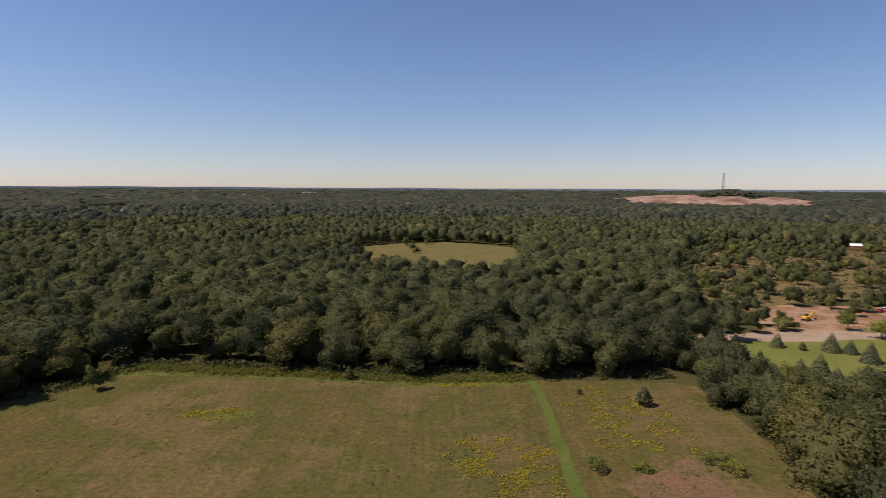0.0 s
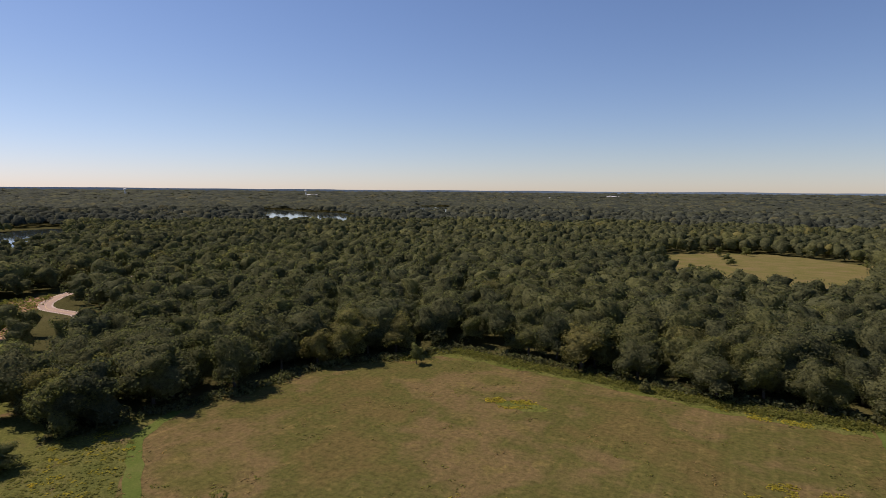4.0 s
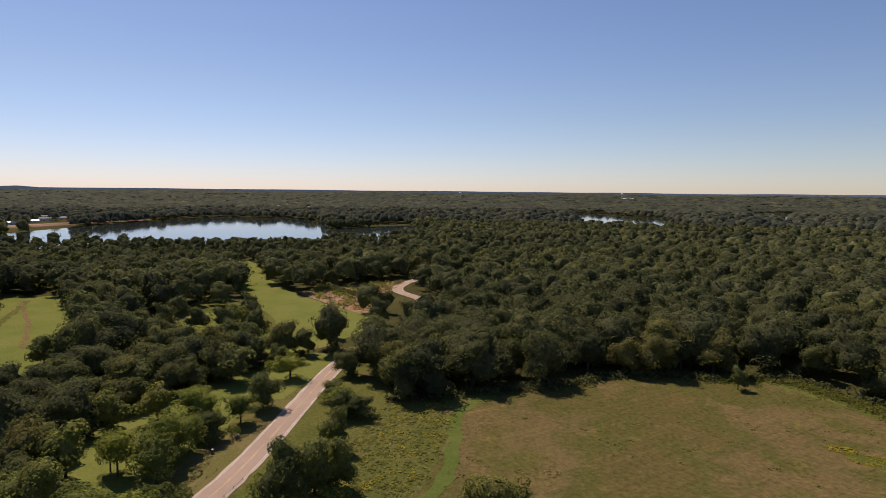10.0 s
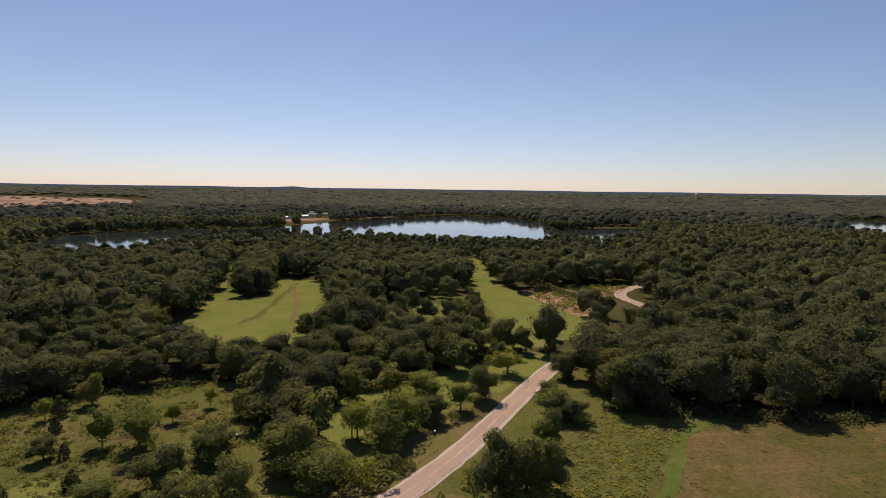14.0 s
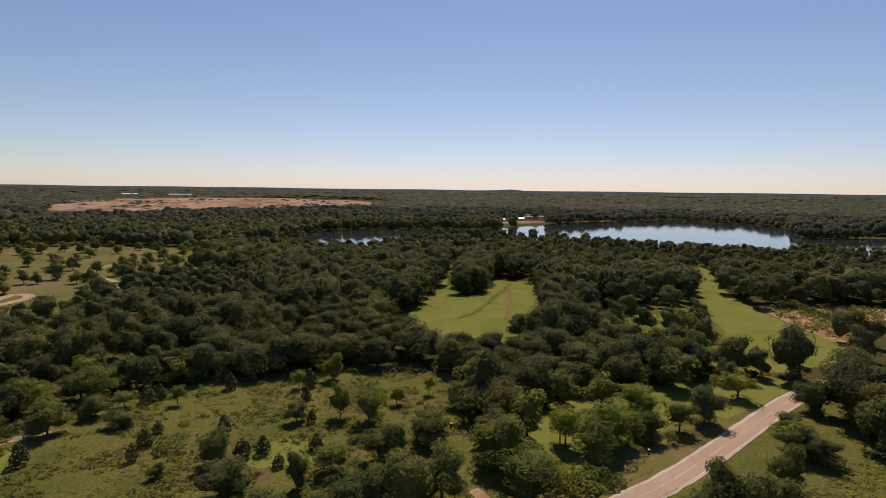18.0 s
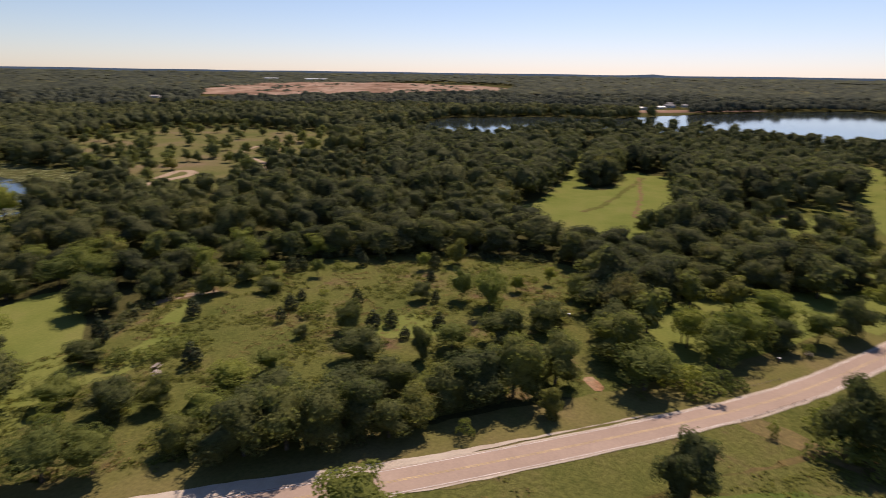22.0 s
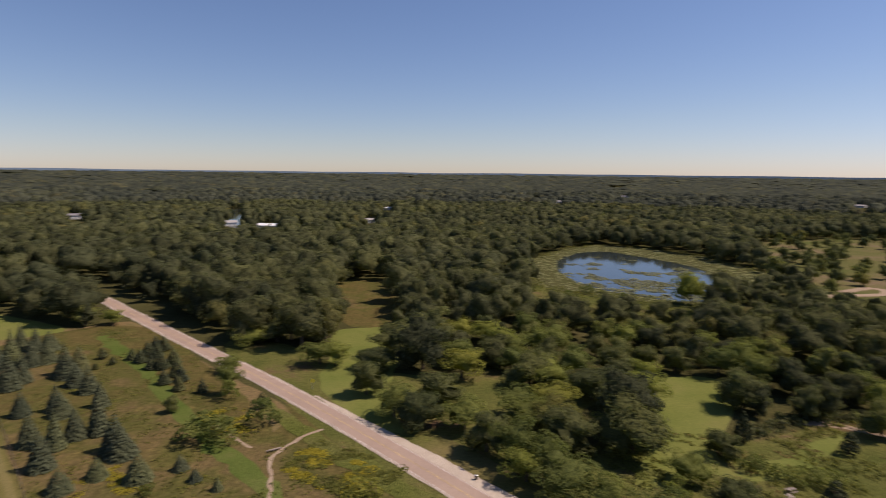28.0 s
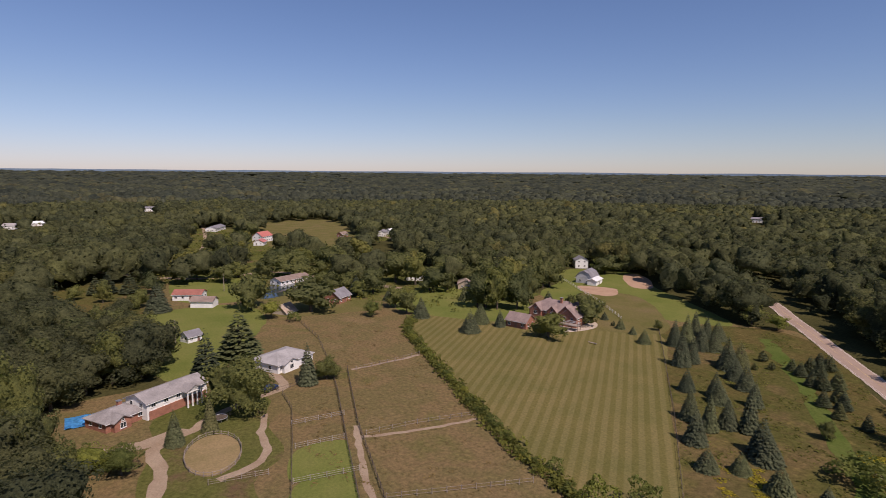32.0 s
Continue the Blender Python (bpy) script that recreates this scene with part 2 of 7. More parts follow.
def smooth_loop(points, step=3.0, rough=0.8, closed=True):
    """A curve through points, in steps of some metres, with an uneven run."""
    p = np.array(points, float)
    n = len(p)
    out = []
    for i in range(n if closed else n - 1):
        if closed:
            a, b, c, d = p[(i - 1) % n], p[i], p[(i + 1) % n], p[(i + 2) % n]
        else:
            a, b, c, d = p[max(i - 1, 0)], p[i], p[i + 1], p[min(i + 2, n - 1)]
        k = max(2, int(np.hypot(*(c - b)) / step))
        for j in range(k):
            u = j / k
            q = 0.5 * (2 * b + (c - a) * u + (2 * a - 5 * b + 4 * c - d) * u * u + (3 * b - a - 3 * c + d) * u ** 3)
            w = Vector((q[0] * 0.11, q[1] * 0.11, 3.3))
            v = Vector((q[0] * 0.45, q[1] * 0.45, 8.1))
            out.append((q[0] + rough * (1.4 * noise.noise(w) + 0.8 * noise.noise(v)), q[1] + rough * (1.4 * noise.noise(w + Vector((31, 7, 0))) + 0.8 * noise.noise(v + Vector((5, 17, 0))))))
    if not closed:
        out.append(tuple(p[-1]))
    return np.array(out)


def mesh_object(name, verts, faces, mat, parent=None):
    me = bpy.data.meshes.new(name)
    me.from_pydata([tuple(v) for v in verts], [], faces)
    me.materials.append(mat)
    me.update()
    ob = new(name, me)
    if parent:
        ob.parent = parent
    return ob


def patch(name, points, mat, layer=1, step=3.0, rough=0.8):
    """A flat piece of ground cover with an uneven edge, a little above the sheet."""
    loop = smooth_loop(points, step, rough)
    bm = bmesh.new()
    LAYERS[0] += 1
    z = 0.012 * layer + 0.0004 * LAYERS[0]
    vs = [bm.verts.new((x, y, z)) for x, y in loop]
    es = [bm.edges.new((vs[i], vs[(i + 1) % len(vs)])) for i in range(len(vs))]
    bmesh.ops.triangle_fill(bm, use_beauty=True, edges=es, normal=(0, 0, 1))
    bmesh.ops.recalc_face_normals(bm, faces=bm.faces[:])
    if bm.faces and bm.faces[0].normal.z < 0:
        bmesh.ops.reverse_faces(bm, faces=bm.faces[:])
    me = bpy.data.meshes.new(name)
    bm.to_mesh(me)
    bm.free()
    me.materials.append(mat)
    return tagged(new(name, me), kind="structure")


def ribbon(name, points, width, mat, layer=2, step=3.0, rough=0.15, shift=0.0, widths=None):
    """A strip of a given width along a curve; shift moves it sideways."""
    line = smooth_loop(points, step, rough, closed=False)
    tang = np.gradient(line, axis=0)
    tang /= np.linalg.norm(tang, axis=1)[:, None]
    nor = np.stack([-tang[:, 1], tang[:, 0]], 1)
    n = len(line)
    w = np.interp(np.linspace(0, 1, n), np.linspace(0, 1, len(widths)), widths) if widths else np.full(n, width)
    jag = np.array([noise.noise(Vector((q[0] * 0.5, q[1] * 0.5, 1.7))) for q in line]) * rough * 2
    mid = line + nor * shift
    left, right = mid + nor * ((w / 2 + jag)[:, None]), mid - nor * ((w / 2 - jag[::-1])[:, None])
    LAYERS[0] += 1
    z = 0.012 * layer + 0.0004 * LAYERS[0]
    verts = [(x, y, z) for x, y in left] + [(x, y, z) for x, y in right]
    faces = [(n + i, n + i + 1, i + 1, i) for i in range(n - 1)]
    return tagged(mesh_object(name, verts, faces, mat), kind="structure")


def inside(px, py, poly):
    """Which of the points lie in a polygon."""
    hit = np.zeros(len(px), bool)
    x0, y0 = poly[-1]
    for x1, y1 in poly:
        cross = (y1 > py) != (y0 > py)
        with np.errstate(divide="ignore", invalid="ignore"):
            hit ^= cross & (px < (x0 - x1) * (py - y1) / (y0 - y1 + 1e-12) + x1)
        x0, y0 = x1, y1
    return hit


def far_rise(r):
    """Far ground, raised so that its horizon meets the camera's eye level."""
    u = np.clip((r - 2300) / 2600, 0, 1)
    return 41 * u * u * (3 - 2 * u)


# ---- ground: one sheet to the horizon ----
def build_ground():
    radii = [0, 20, 60, 120, 200, 320, 480, 700, 1000, 1400, 1900, 2300] + [2300 + 260 * i for i in range(1, 11)]
    seg = 120
    verts, faces = [(0, 0, 0)], []
    for r in radii[1:]:
        for i in range(seg):
            a = 2 * math.pi * i / seg
            z = float(far_rise(r)) + (3 * noise.noise(Vector((r * math.cos(a) * 0.0012, r * math.sin(a) * 0.0012, 5))) if r > 2300 else 0)
            verts.append((r * math.cos(a), r * math.sin(a), z))
    for i in range(seg):
        faces.append((0, 1 + i, 1 + (i + 1) % seg))
    for k in range(len(radii) - 2):
        a, b = 1 + k * seg, 1 + (k + 1) * seg
        for i in range(seg):
            j = (i + 1) % seg
            faces.append((a + i, b + i, b + j, a + j))
    return tagged(mesh_object("ground", verts, faces, M_FLOOR), kind="structure")


build_ground()

ROAD = ((-430, 330), (-405, 285), (-380, 235), (-345, 178), (-316, 153), (-282, 151), (-248, 138), (-216, 101), (-189, 69.5), (-160, 48), (-133, 29), (-116.5, 16), (-98, -2), (-68, -34), (-46, -59.5), (-23, -87), (2, -118), (28, -149),
        (56, -180), (83, -209), (117, -246), (160, -290), (240, -345))
FIELD = ((-84, -10), (-100, 20), (-122, 46), (-142, 62), (-147, 72), (-145, 83), (-139, 98), (-133, 123), (-130, 150), (-114, 168), (-104, 187), (-71, 184), (-33, 180), (-6, 176), (26, 178), (73, 175),
         (78, 165), (78, 130), (74, 109), (66, 60), (72, 24), (98, -2), (90, -24), (80, -44), (64, -76), (48, -140), (36, -149), (8, -118), (-18, -87), (-44, -58), (-66, -32))
CLEARING_N = ((-52, 400), (-74, 480), (-90, 585), (-60, 640), (10, 655), (60, 610), (84, 590), (72, 500), (58, 420), (30, 366), (0, 372))
LAWN_E = ((90, 199), (102, 226), (181, 232), (230, 240), (260, 200), (190, 150), (117, 140), (98, 148), (89, 173))
SOIL_E = ((100, 231), (106, 238), (148, 242), (195, 250), (250, 262), (255, 238), (181, 231), (139, 226))
DRY_E = ((139, 242), (150, 270), (169, 300), (230, 296), (290, 292), (270, 255), (192, 246))
MEADOW_E = ((128, 271), (147, 340), (185, 420), (199, 479), (290, 640), (322, 601), (446, 579), (520, 560), (400, 400), (257, 330), (188, 306))
LAKE = ((-868, -150), (-1118, -6), (-1276, 115), (-1383, 253), (-1269, 291), (-1315, 349), (-1098, 366), (-860, 300), (-705, 259), (-615, 202), (-628, 165), (-660, 110), (-690, 43), (-705, -32), (-705, -91))
LAKE_W = ((-705, -91), (-695, -160), (-645, -193), (-548, -201), (-528, -240), (-600, -322), (-760, -350), (-815, -300), (-880, -215), (-868, -150))
LAKE_N = ((-1337, 1260), (-1255, 1287), (-1095, 1210), (-983, 1220), (-720, 960), (-600, 740), (-680, 720), (-760, 710))
POND = ((-99, -380), (-112, -411), (-135, -441), (-159, -447), (-175, -416), (-188, -382), (-190, -349), (-186, -313), (-157, -277), (-134, -267), (-112, -284), (-98, -309), (-94, -336))
MARSH = ((-74, -380), (-92, -412), (-121, -456), (-162, -490), (-199, -473), (-222, -420), (-225, -325), (-204, -306), (-176, -284), (-140, -258), (-106, -272), (-72, -306))
POND_GRASS = ((-60, -303), (-80, -302), (-111, -285), (-132, -268), (-150, -268), (-142, -250), (-104, -222), (-78, -228), (-52, -238))
SLOPE_A = ((-226, -74), (-251, -81), (-283, -77), (-335, -79), (-393, -86), (-485, -100), (-556, -111), (-562, -98), (-485, -88), (-424, -80), (-372, -72), (-338, -66), (-320, -53), (-345, -49), (-376, -50), (-400, -53),
           (-404, -46), (-388, -38), (-384, -25), (-347, -16), (-309, -10), (-283, -9), (-246, -12), (-214, -14), (-205, -36), (-210, -60))
SLOPE_B = ((-505, 84), (-498, 106), (-409, 96), (-350, 94), (-316, 97), (-280, 103), (-262, 110), (-242, 104), (-225, 88), (-212, 72), (-208, 54), (-225, 50), (-262, 56), (-298, 60), (-331, 66), (-394, 74), (-450, 80))
BRUSH_B = ((-262, 111), (-282, 104), (-316, 98), (-338, 100), (-344, 120), (-352, 150), (-345, 172), (-330, 160), (-300, 137))
PARK_W = ((-271, -449), (-336, -523), (-444, -547), (-500, -471), (-497, -355), (-444, -295), (-342, -254), (-313, -273), (-246, -240), (-203, -237), (-185, -259), (-228, -307), (-243, -365))
SAND_W = ((-790, -880), (-1095, -1180), (-1400, -1485), (-2249, -1586), (-3000, -1500), (-2900, -980), (-2598, -834), (-1735, -615), (-1457, -675), (-1138, -790), (-941, -840))
SCRUB = ((-40, -118), (-58, -128), (-78, -122), (-107, -131), (-122, -125), (-145, -117), (-167, -95), (-183, -48), (-173, -30), (-150, -20), (-128, -10), (-104, -4), (-100, -22), (-84, -40), (-66, -62),
         (-50, -72), (-40, -88))
GLADE = ((-140, -14), (-152, -16), (-178, 6), (-190, 30), (-206, 58), (-200, 72), (-190, 66), (-160, 40), (-135, 22), (-110, 2))
GAP = ((2, -128), (6, -160), (-2, -215), (14, -222), (28, -216), (26, -190), (24, -156))
STABLES = ((60, -70), (75, -40), (92, -10), (104, 2), (112, 7), (136, 10), (142, 16), (164, 17), (173, 2), (176, -18), (205, -20), (240, -12), (270, -10), (330, -20), (330, -70), (262, -80), (240, -118), (205, -135), (212, -190), (230, -240),
           (205, -255), (150, -235), (130, -222), (112, -232), (96, -216), (72, -190), (45, -160), (30, -140), (36, -118))
ROADSIDE = ((-206, 75), (-190, 78), (-150, 70), (-100, 20), (-40, -48), (60, -190), (45, -202), (26, -182), (0, -168), (-20, -168), (-40, -162), (-62, -156), (-40, -118), (-104, -4), (-150, -14))
GLADE_W = ((-268, 30), (-290, 28), (-300, 42), (-290, 52), (-262, 46))
VILLAGE = ((240, -118), (262, -80), (330, -70), (330, -20), (360, -30), (420, -52), (560, -80), (640, -100), (620, -140), (520, -150), (500, -230), (520, -270), (470, -255), (430, -185), (330, -190), (290, -190), (250, -190),
           (205, -190), (205, -135))
V_FIELD = ((679, -180), (690, -268), (540, -235), (440, -200), (390, -170), (430, -140), (480, -132))
W_FIELD = ((306, 21), (349, 8), (345, -20), (313, -27), (264, -22), (240, -5), (247, 6), (287, 20))
EAST_YARD = ((205, -190), (235, -226), (262, -255), (250, -285), (225, -280), (190, -255), (160, -240), (130, -215))
SAND_E = tuple((-r * math.sin(radians(a)), r * math.cos(radians(a))) for a, r in ((-34.4, 2250), (-30, 2180), (-24, 2150), (-18, 2220), (-16.8, 2400), (-18, 2900), (-25, 3120), (-32, 2900)))
# wood below the grass slopes, lowered so that they show from the camera
LOW_WOOD = np.array(((-165, -25), (-150, -122), (-230, -125), (-275, -105), (-262, -78), (-228, -60), (-216, 0), (-205, 40), (-180, 20)), float)
VERGE_W = ((-55, -78), (-72, -62), (-100, -36), (-128, -12), (-152, 14), (-140, 22), (-105, -4), (-60, -48), (-44, -66))
BEND = ((-98, 12), (-112, 40), (-138, 60), (-152, 54), (-128, 32), (-106, 10))
THIN_WOOD = np.array(((-300, 20), (-340, 58), (-266, 66), (-225, 48), (-200, 45), (-205, 25), (-223, 8), (-260, 4)), float)
# trees along the lake's near shore, lowered so the water shows from the camera
SHORE_LOW = np.array(((-430, 220), (-470, -60), (-430, -280), (-560, -330), (-680, -330), (-700, 330)), float)
# trees in front of the park, lowered so its grass shows from the camera
PARK_FRONT = np.array(((-240, -140), (-140, -232), (-225, -380), (-300, -300), (-390, -225)), float)
# thinner growth beyond the far lawn, lowered so open ground shows from the camera
EAST_LOW = np.array(((96, 236), (120, 262), (140, 350), (200, 490), (300, 660), (560, 570), (430, 400), (300, 280), (262, 236)), float)
# young mixed growth between the road and the pond
YOUNG_WOOD = np.array(((-20, -130), (-60, -128), (-170, -112), (-200, -190), (-150, -235), (-40, -250), (5, -225)), float)
LAWN_C = ((-44, -104), (-58, -126), (-66, -150), (-72, -163), (-93, -160), (-84, -138), (-70, -120), (-58, -106))
POOL_S = ((284, -924), (266, -956), (200, -720), (160, -590), (176, -588), (230, -750))
POOL_W = ((-149, -663), (-154, -635), (-140, -580), (-128, -575))
POOL_N = ((-1204, 1917), (-1033, 1947), (-820, 1500), (-640, 1180), (-740, 1190), (-960, 1560))
POOL_L = ((-868, 291), (-923, 476), (-800, 430), (-680, 351), (-650, 275), (-740, 262))
GLADE_S = ((37, -322), (8, -322), (4, -260), (6, -226), (24, -226), (34, -270))
CLEARINGS = [np.array(c, float) for c in (FIELD, CLEARING_N, LAWN_E, SOIL_E, DRY_E, LAKE, LAKE_W, LAKE_N, MARSH, POND_GRASS, SLOPE_A, SLOPE_B, BRUSH_B, PARK_W, SAND_W, SAND_E, SCRUB, GLADE, GAP, STABLES,
                                          ROADSIDE, LAWN_C, POOL_S, POOL_W, POOL_N, POOL_L, GLADE_S, GLADE_W, V_FIELD, W_FIELD, EAST_YARD, VERGE_W, BEND)]

def sand_pit(name, h0, h1, r0, r1, z0, z1, seed, ragged=0.12):
    """A sand pit's floor and far slope: a fan of ground between two headings and two distances, rising outwards, cut in benches."""
    nu, nv = 60, 14
    verts, faces = [], []
    for j in range(nv + 1):
        for i in range(nu + 1):
            u, v = i / nu, j / nv
            a = radians(h0 + (h1 - h0) * u)
            edge = math.sin(math.pi * u) ** 0.5
            lo = r0 * (1 + ragged * (1 - edge)) + 60 * noise.noise(Vector((u * 7, seed, 0)))
            hi = lo + (r1 - r0) * max(0.04, edge) * (1 + 0.25 * noise.noise(Vector((u * 9, seed, 4))))
            r = lo + (hi - lo) * v
            k = v * v * (3 - 2 * v)
            z = z0 + (z1 - z0) * k * edge + 3.5 * noise.noise(Vector((u * 16, v * 4, seed))) * edge + (2.5 if (v * 5) % 1 > 0.5 else 0) * edge
            verts.append((-r * math.sin(a), r * math.cos(a), z))
    for j in range(nv):
        for i in range(nu):
            q = j * (nu + 1) + i
            faces.append((q, q + 1, q + nu + 2, q + nu + 1))
    ob = tagged(mesh_object(name, verts, faces, M_SAND), kind="structure")
    return ob


sand_pit("sand_pit", 106, 139, 1580, 2750, 1.5, 17, 2.0)
sand_pit("sand_pit", -33.3, -15.4, 2400, 3050, 4, 38, 7.0, 0.2)
patch("meadow", FIELD, M_FIELD, 1)
patch("meadow", ((-84, 5), (-100, 22), (-122, 46), (-145, 66), (-144, 84), (-138, 97), (-128, 80), (-112, 66), (-97, 50), (-90, 30)), M_SCRUB, 2)
patch("clearing", CLEARING_N, M_MOWN2, 1)
patch("lawn", LAWN_E, M_MOWN, 1)
patch("soil", SOIL_E, M_DIRT, 2)
patch("dry_ground", DRY_E, M_DRY, 1)
patch("meadow", MEADOW_E, M_PASTURE, 1)
# hillside grass laid flat and stretched outwards to fit the camera's view
patch("grass_slope", SLOPE_A, M_MOWN, 1)
patch("grass_slope", SLOPE_B, M_MOWN, 1)
patch("brush_ground", BRUSH_B, M_DRY, 1)
patch("park_grass", PARK_W, M_PARK, 1)
patch("pond_bank", POND_GRASS, M_SCRUB, 2)
patch("roadside", ROADSIDE, M_SCRUB, 1.5)
patch("scrub_meadow", SCRUB, M_SCRUB, 2)
patch("glade", GLADE, M_MOWN, 2.5)
patch("glade", GAP, M_MOWN, 2.6)
patch("glade", GLADE_W, M_MOWN, 2)
patch("glade", LAWN_C, M_MOWN, 3)
patch("farmland", STABLES, M_PASTURE, 2)
patch("village_ground", VILLAGE, M_SCRUB, 1.5)
patch("village_field", V_FIELD, M_MOWN2, 2)
patch("west_field", W_FIELD, M_FIELD, 2)
patch("yard", EAST_YARD, M_MOWN, 3)
# mown verges and bare spots beside the road
ribbon("verge", ROAD[9:17], 11.0, M_MOWN2, 3.5, 3, 0.5, shift=-8.0)
patch("scrub_ground", [tuple(q) for q in THIN_WOOD], M_SCRUB, 1.6)
patch("verge", ((-66, -30), (-80, -22), (-96, -14), (-106, -8), (-120, 4), (-140, 22), (-150, 38), (-140, 34), (-120, 18), (-98, 0)), M_MOWN2, 4, 3, 0.5)
patch("bare_soil", ((-106, -15.5), (-109, -18.5), (-111, -17), (-108, -14)), M_DRY, 5, 1.5, 0.6)
patch("bare_soil", ((-97, -130), (-104, -127), (-112, -122), (-111, -126), (-101, -132)), M_DIRT, 5, 1.5, 0.5)
patch("mown_lane", ((-56, -124), (-66, -117), (-80, -113), (-95, -122), (-108, -125), (-96, -118), (-80, -106), (-64, -106)), M_MOWN, 4)
patch("mown_lane", ((-108, -64), (-112, -72), (-122, -66), (-124, -56), (-114, -54)), M_MOWN, 4)
# the meadow's mown tracks and edges
ribbon("mown_track", ((27, 60), (27, 108), (28, 134), (29, 160), (28, 180)), 2.7, M_TRACK, 3, 3, 0.4)
ribbon("mown_track", ((-62, -22), (-81, 7), (-90, 25), (-93, 47), (-100, 60), (-117, 72), (-131, 83), (-137, 98)), 3.4, M_TRACK, 4, 3, 0.5)
ribbon("mown_edge", ((-112, 168), (-102, 183), (-70, 183), (-33, 179), (-6, 175), (26, 177)), 8.0, M_LIME, 3, 3, 0.9)
ribbon("dry_strip", ((-108, 12), (-103, 22), (-101, 32), (-97, 42), (-92, 50)), 5.0, M_PASTURE, 3, 3, 0.9)
patch("bare_patch", ((37, 112), (45, 118), (55, 124), (58, 116), (56, 106), (44, 104)), M_DRYGRASS, 2, 2, 1.5)
patch("pale_patch", ((-66, 148), (-58, 153), (-50, 149), (-56, 144)), M_LIME, 2, 2, 1.2)
# the farm's fields, yards and lawns
patch("spruce_field", ((10, -88), (30, -128), (60, -175), (100, -222), (128, -218), (138, -184), (87, -125), (61, -92), (46, -70)), M_FIELD, 3)
patch("striped_lawn", ((68, -78), (61, -91), (87, -124), (104, -145), (136, -183), (158, -165), (176, -150), (205, -124), (190, -104), (146, -93), (111, -82), (90, -78)), M_STRIPED, 4, 3, 0.4)
patch("house_lawn", ((205, -124), (176, -150), (190, -168), (225, -182), (258, -165), (255, -145), (230, -118)), M_MOWN, 4)
patch("house_lawn", ((136, -185), (158, -165), (170, -176), (205, -212), (190, -232), (160, -215)), M_MOWN2, 4)
patch("house_lawn", ((265, -14), (268, -55), (240, -64), (200, -46), (172, -26), (190, -14), (229, -8)), M_MOWN, 4)
patch("house_lawn", ((351, -45), (342, -75), (290, -66), (272, -58), (290, -36)), M_MOWN, 4)
patch("house_lawn", ((240, -66), (285, -66), (310, -100), (300, -120), (262, -118), (255, -112), (228, -112), (230, -80)), M_MOWN2, 3)
patch("paddock", ((117, -37), (116, -48), (104, -45), (105, -32)), M_MOWN, 4, 2, 0.3)
patch("paddock", ((103, -32), (102, -45), (80, -38), (82, -24)), M_MOWN, 4, 2, 0.3)
patch("yard_grass", ((150, -12), (140, -12), (126, -8), (112, -6), (96, -10), (88, -22), (108, -26), (118, -34), (138, -36), (150, -40), (160, -30)), M_SCRUB, 3)
M_YARD = ground_material("reddish_sand", ((0.3, (0.33, 0.21, 0.14)), (0.6, (0.42, 0.28, 0.19)), (0.8, (0.30, 0.2, 0.13))), wide=0.15, fine=2.5, grain=0.15, bump=0.2)
patch("sand_yard", ((213, -233), (204, -237), (195, -228), (194, -219), (206, -217), (220, -226)), M_YARD, 4, 2, 0.6)
patch("sand_yard", ((228, -271), (230, -284), (211, -274), (195, -254), (205, -250)), M_YARD, 4, 2, 0.6)
patch("terrace", ((158, -154), (154, -162), (156, -172), (164, -176), (168, -166)), M_GRAVEL, 5, 2, 0.3)
ribbon("driveway", ((100, -4), (113, -9), (124, -11), (133, -10), (139, -19), (146, -27), (152, -38), (155, -46), (168, -46)), 2.7, M_DIRT, 5, 2, 0.4)
ribbon("driveway", ((137, -1), (137, -11), (141, -18)), 4.5, M_DIRT, 6, 2, 0.6)
ribbon("path", ((140, -36), (130, -33), (120, -31), (115, -27), (113, -20)), 1.8, M_DIRT, 5, 2, 0.4)
ribbon("farm_lane", ((160, -65), (146, -60), (120, -51.5), (92, -42.5), (70, -36)), 3.4, M_PASTURE, 4, 2, 0.3)
ribbon("wheel_track", ((122, -53), (108, -48), (92, -43.2), (70, -37)), 1.5, M_DIRT, 5, 2, 0.3)
ribbon("path", ((159, -68), (159.5, -83), (161, -93)), 1.3, M_DIRT, 4, 2, 0.3)
ribbon("path", ((116, -51), (112, -64), (110, -80)), 1.2, M_DIRT, 4, 2, 0.3)
ribbon("village_road", ((420, 10), (352, -42), (341, -75), (346, -97), (300, -122), (262, -140)), 5.0, M_DIRT, 4, 3, 0.3)
ribbon("village_road", ((352, -50), (406, -64), (536, -94), (700, -120)), 4.5, M_DIRT, 5, 3, 0.3)
ribbon("village_road", ((536, -100), (541, -132), (500, -150)), 4.0, M_DIRT, 4, 3, 0.3)
ribbon("village_road", ((536, -252), (480, -243), (450, -238)), 4.0, M_DIRT, 4, 3, 0.3)
ribbon("park_road", ((-190, -272), (-217, -279), (-251, -284), (-255, -300), (-229, -288)), 6.0, M_DIRT, 4, 3, 0.4)
ribbon("park_road", ((-250, -240), (-300, -270), (-340, -330), (-390, -350)), 4.0, M_DIRT, 4, 3, 0.4)
# tracks on the near side of the road
ribbon("mown_lane", ((112, -212), (78, -172), (54, -139), (38, -118), (22, -98), (4, -80)), 4.5, M_TRACK, 5, 3, 0.9)
ribbon("mown_lane", ((38, -146), (26, -132), (4, -107), (-14, -88)), 5.0, M_LIME, 6, 3, 0.9)
ribbon("footpath", ((25, -96), (26, -103), (28, -113), (28.5, -119), (24, -127), (20, -131)), 0.9, M_DIRT, 7, 1.5, 0.3)
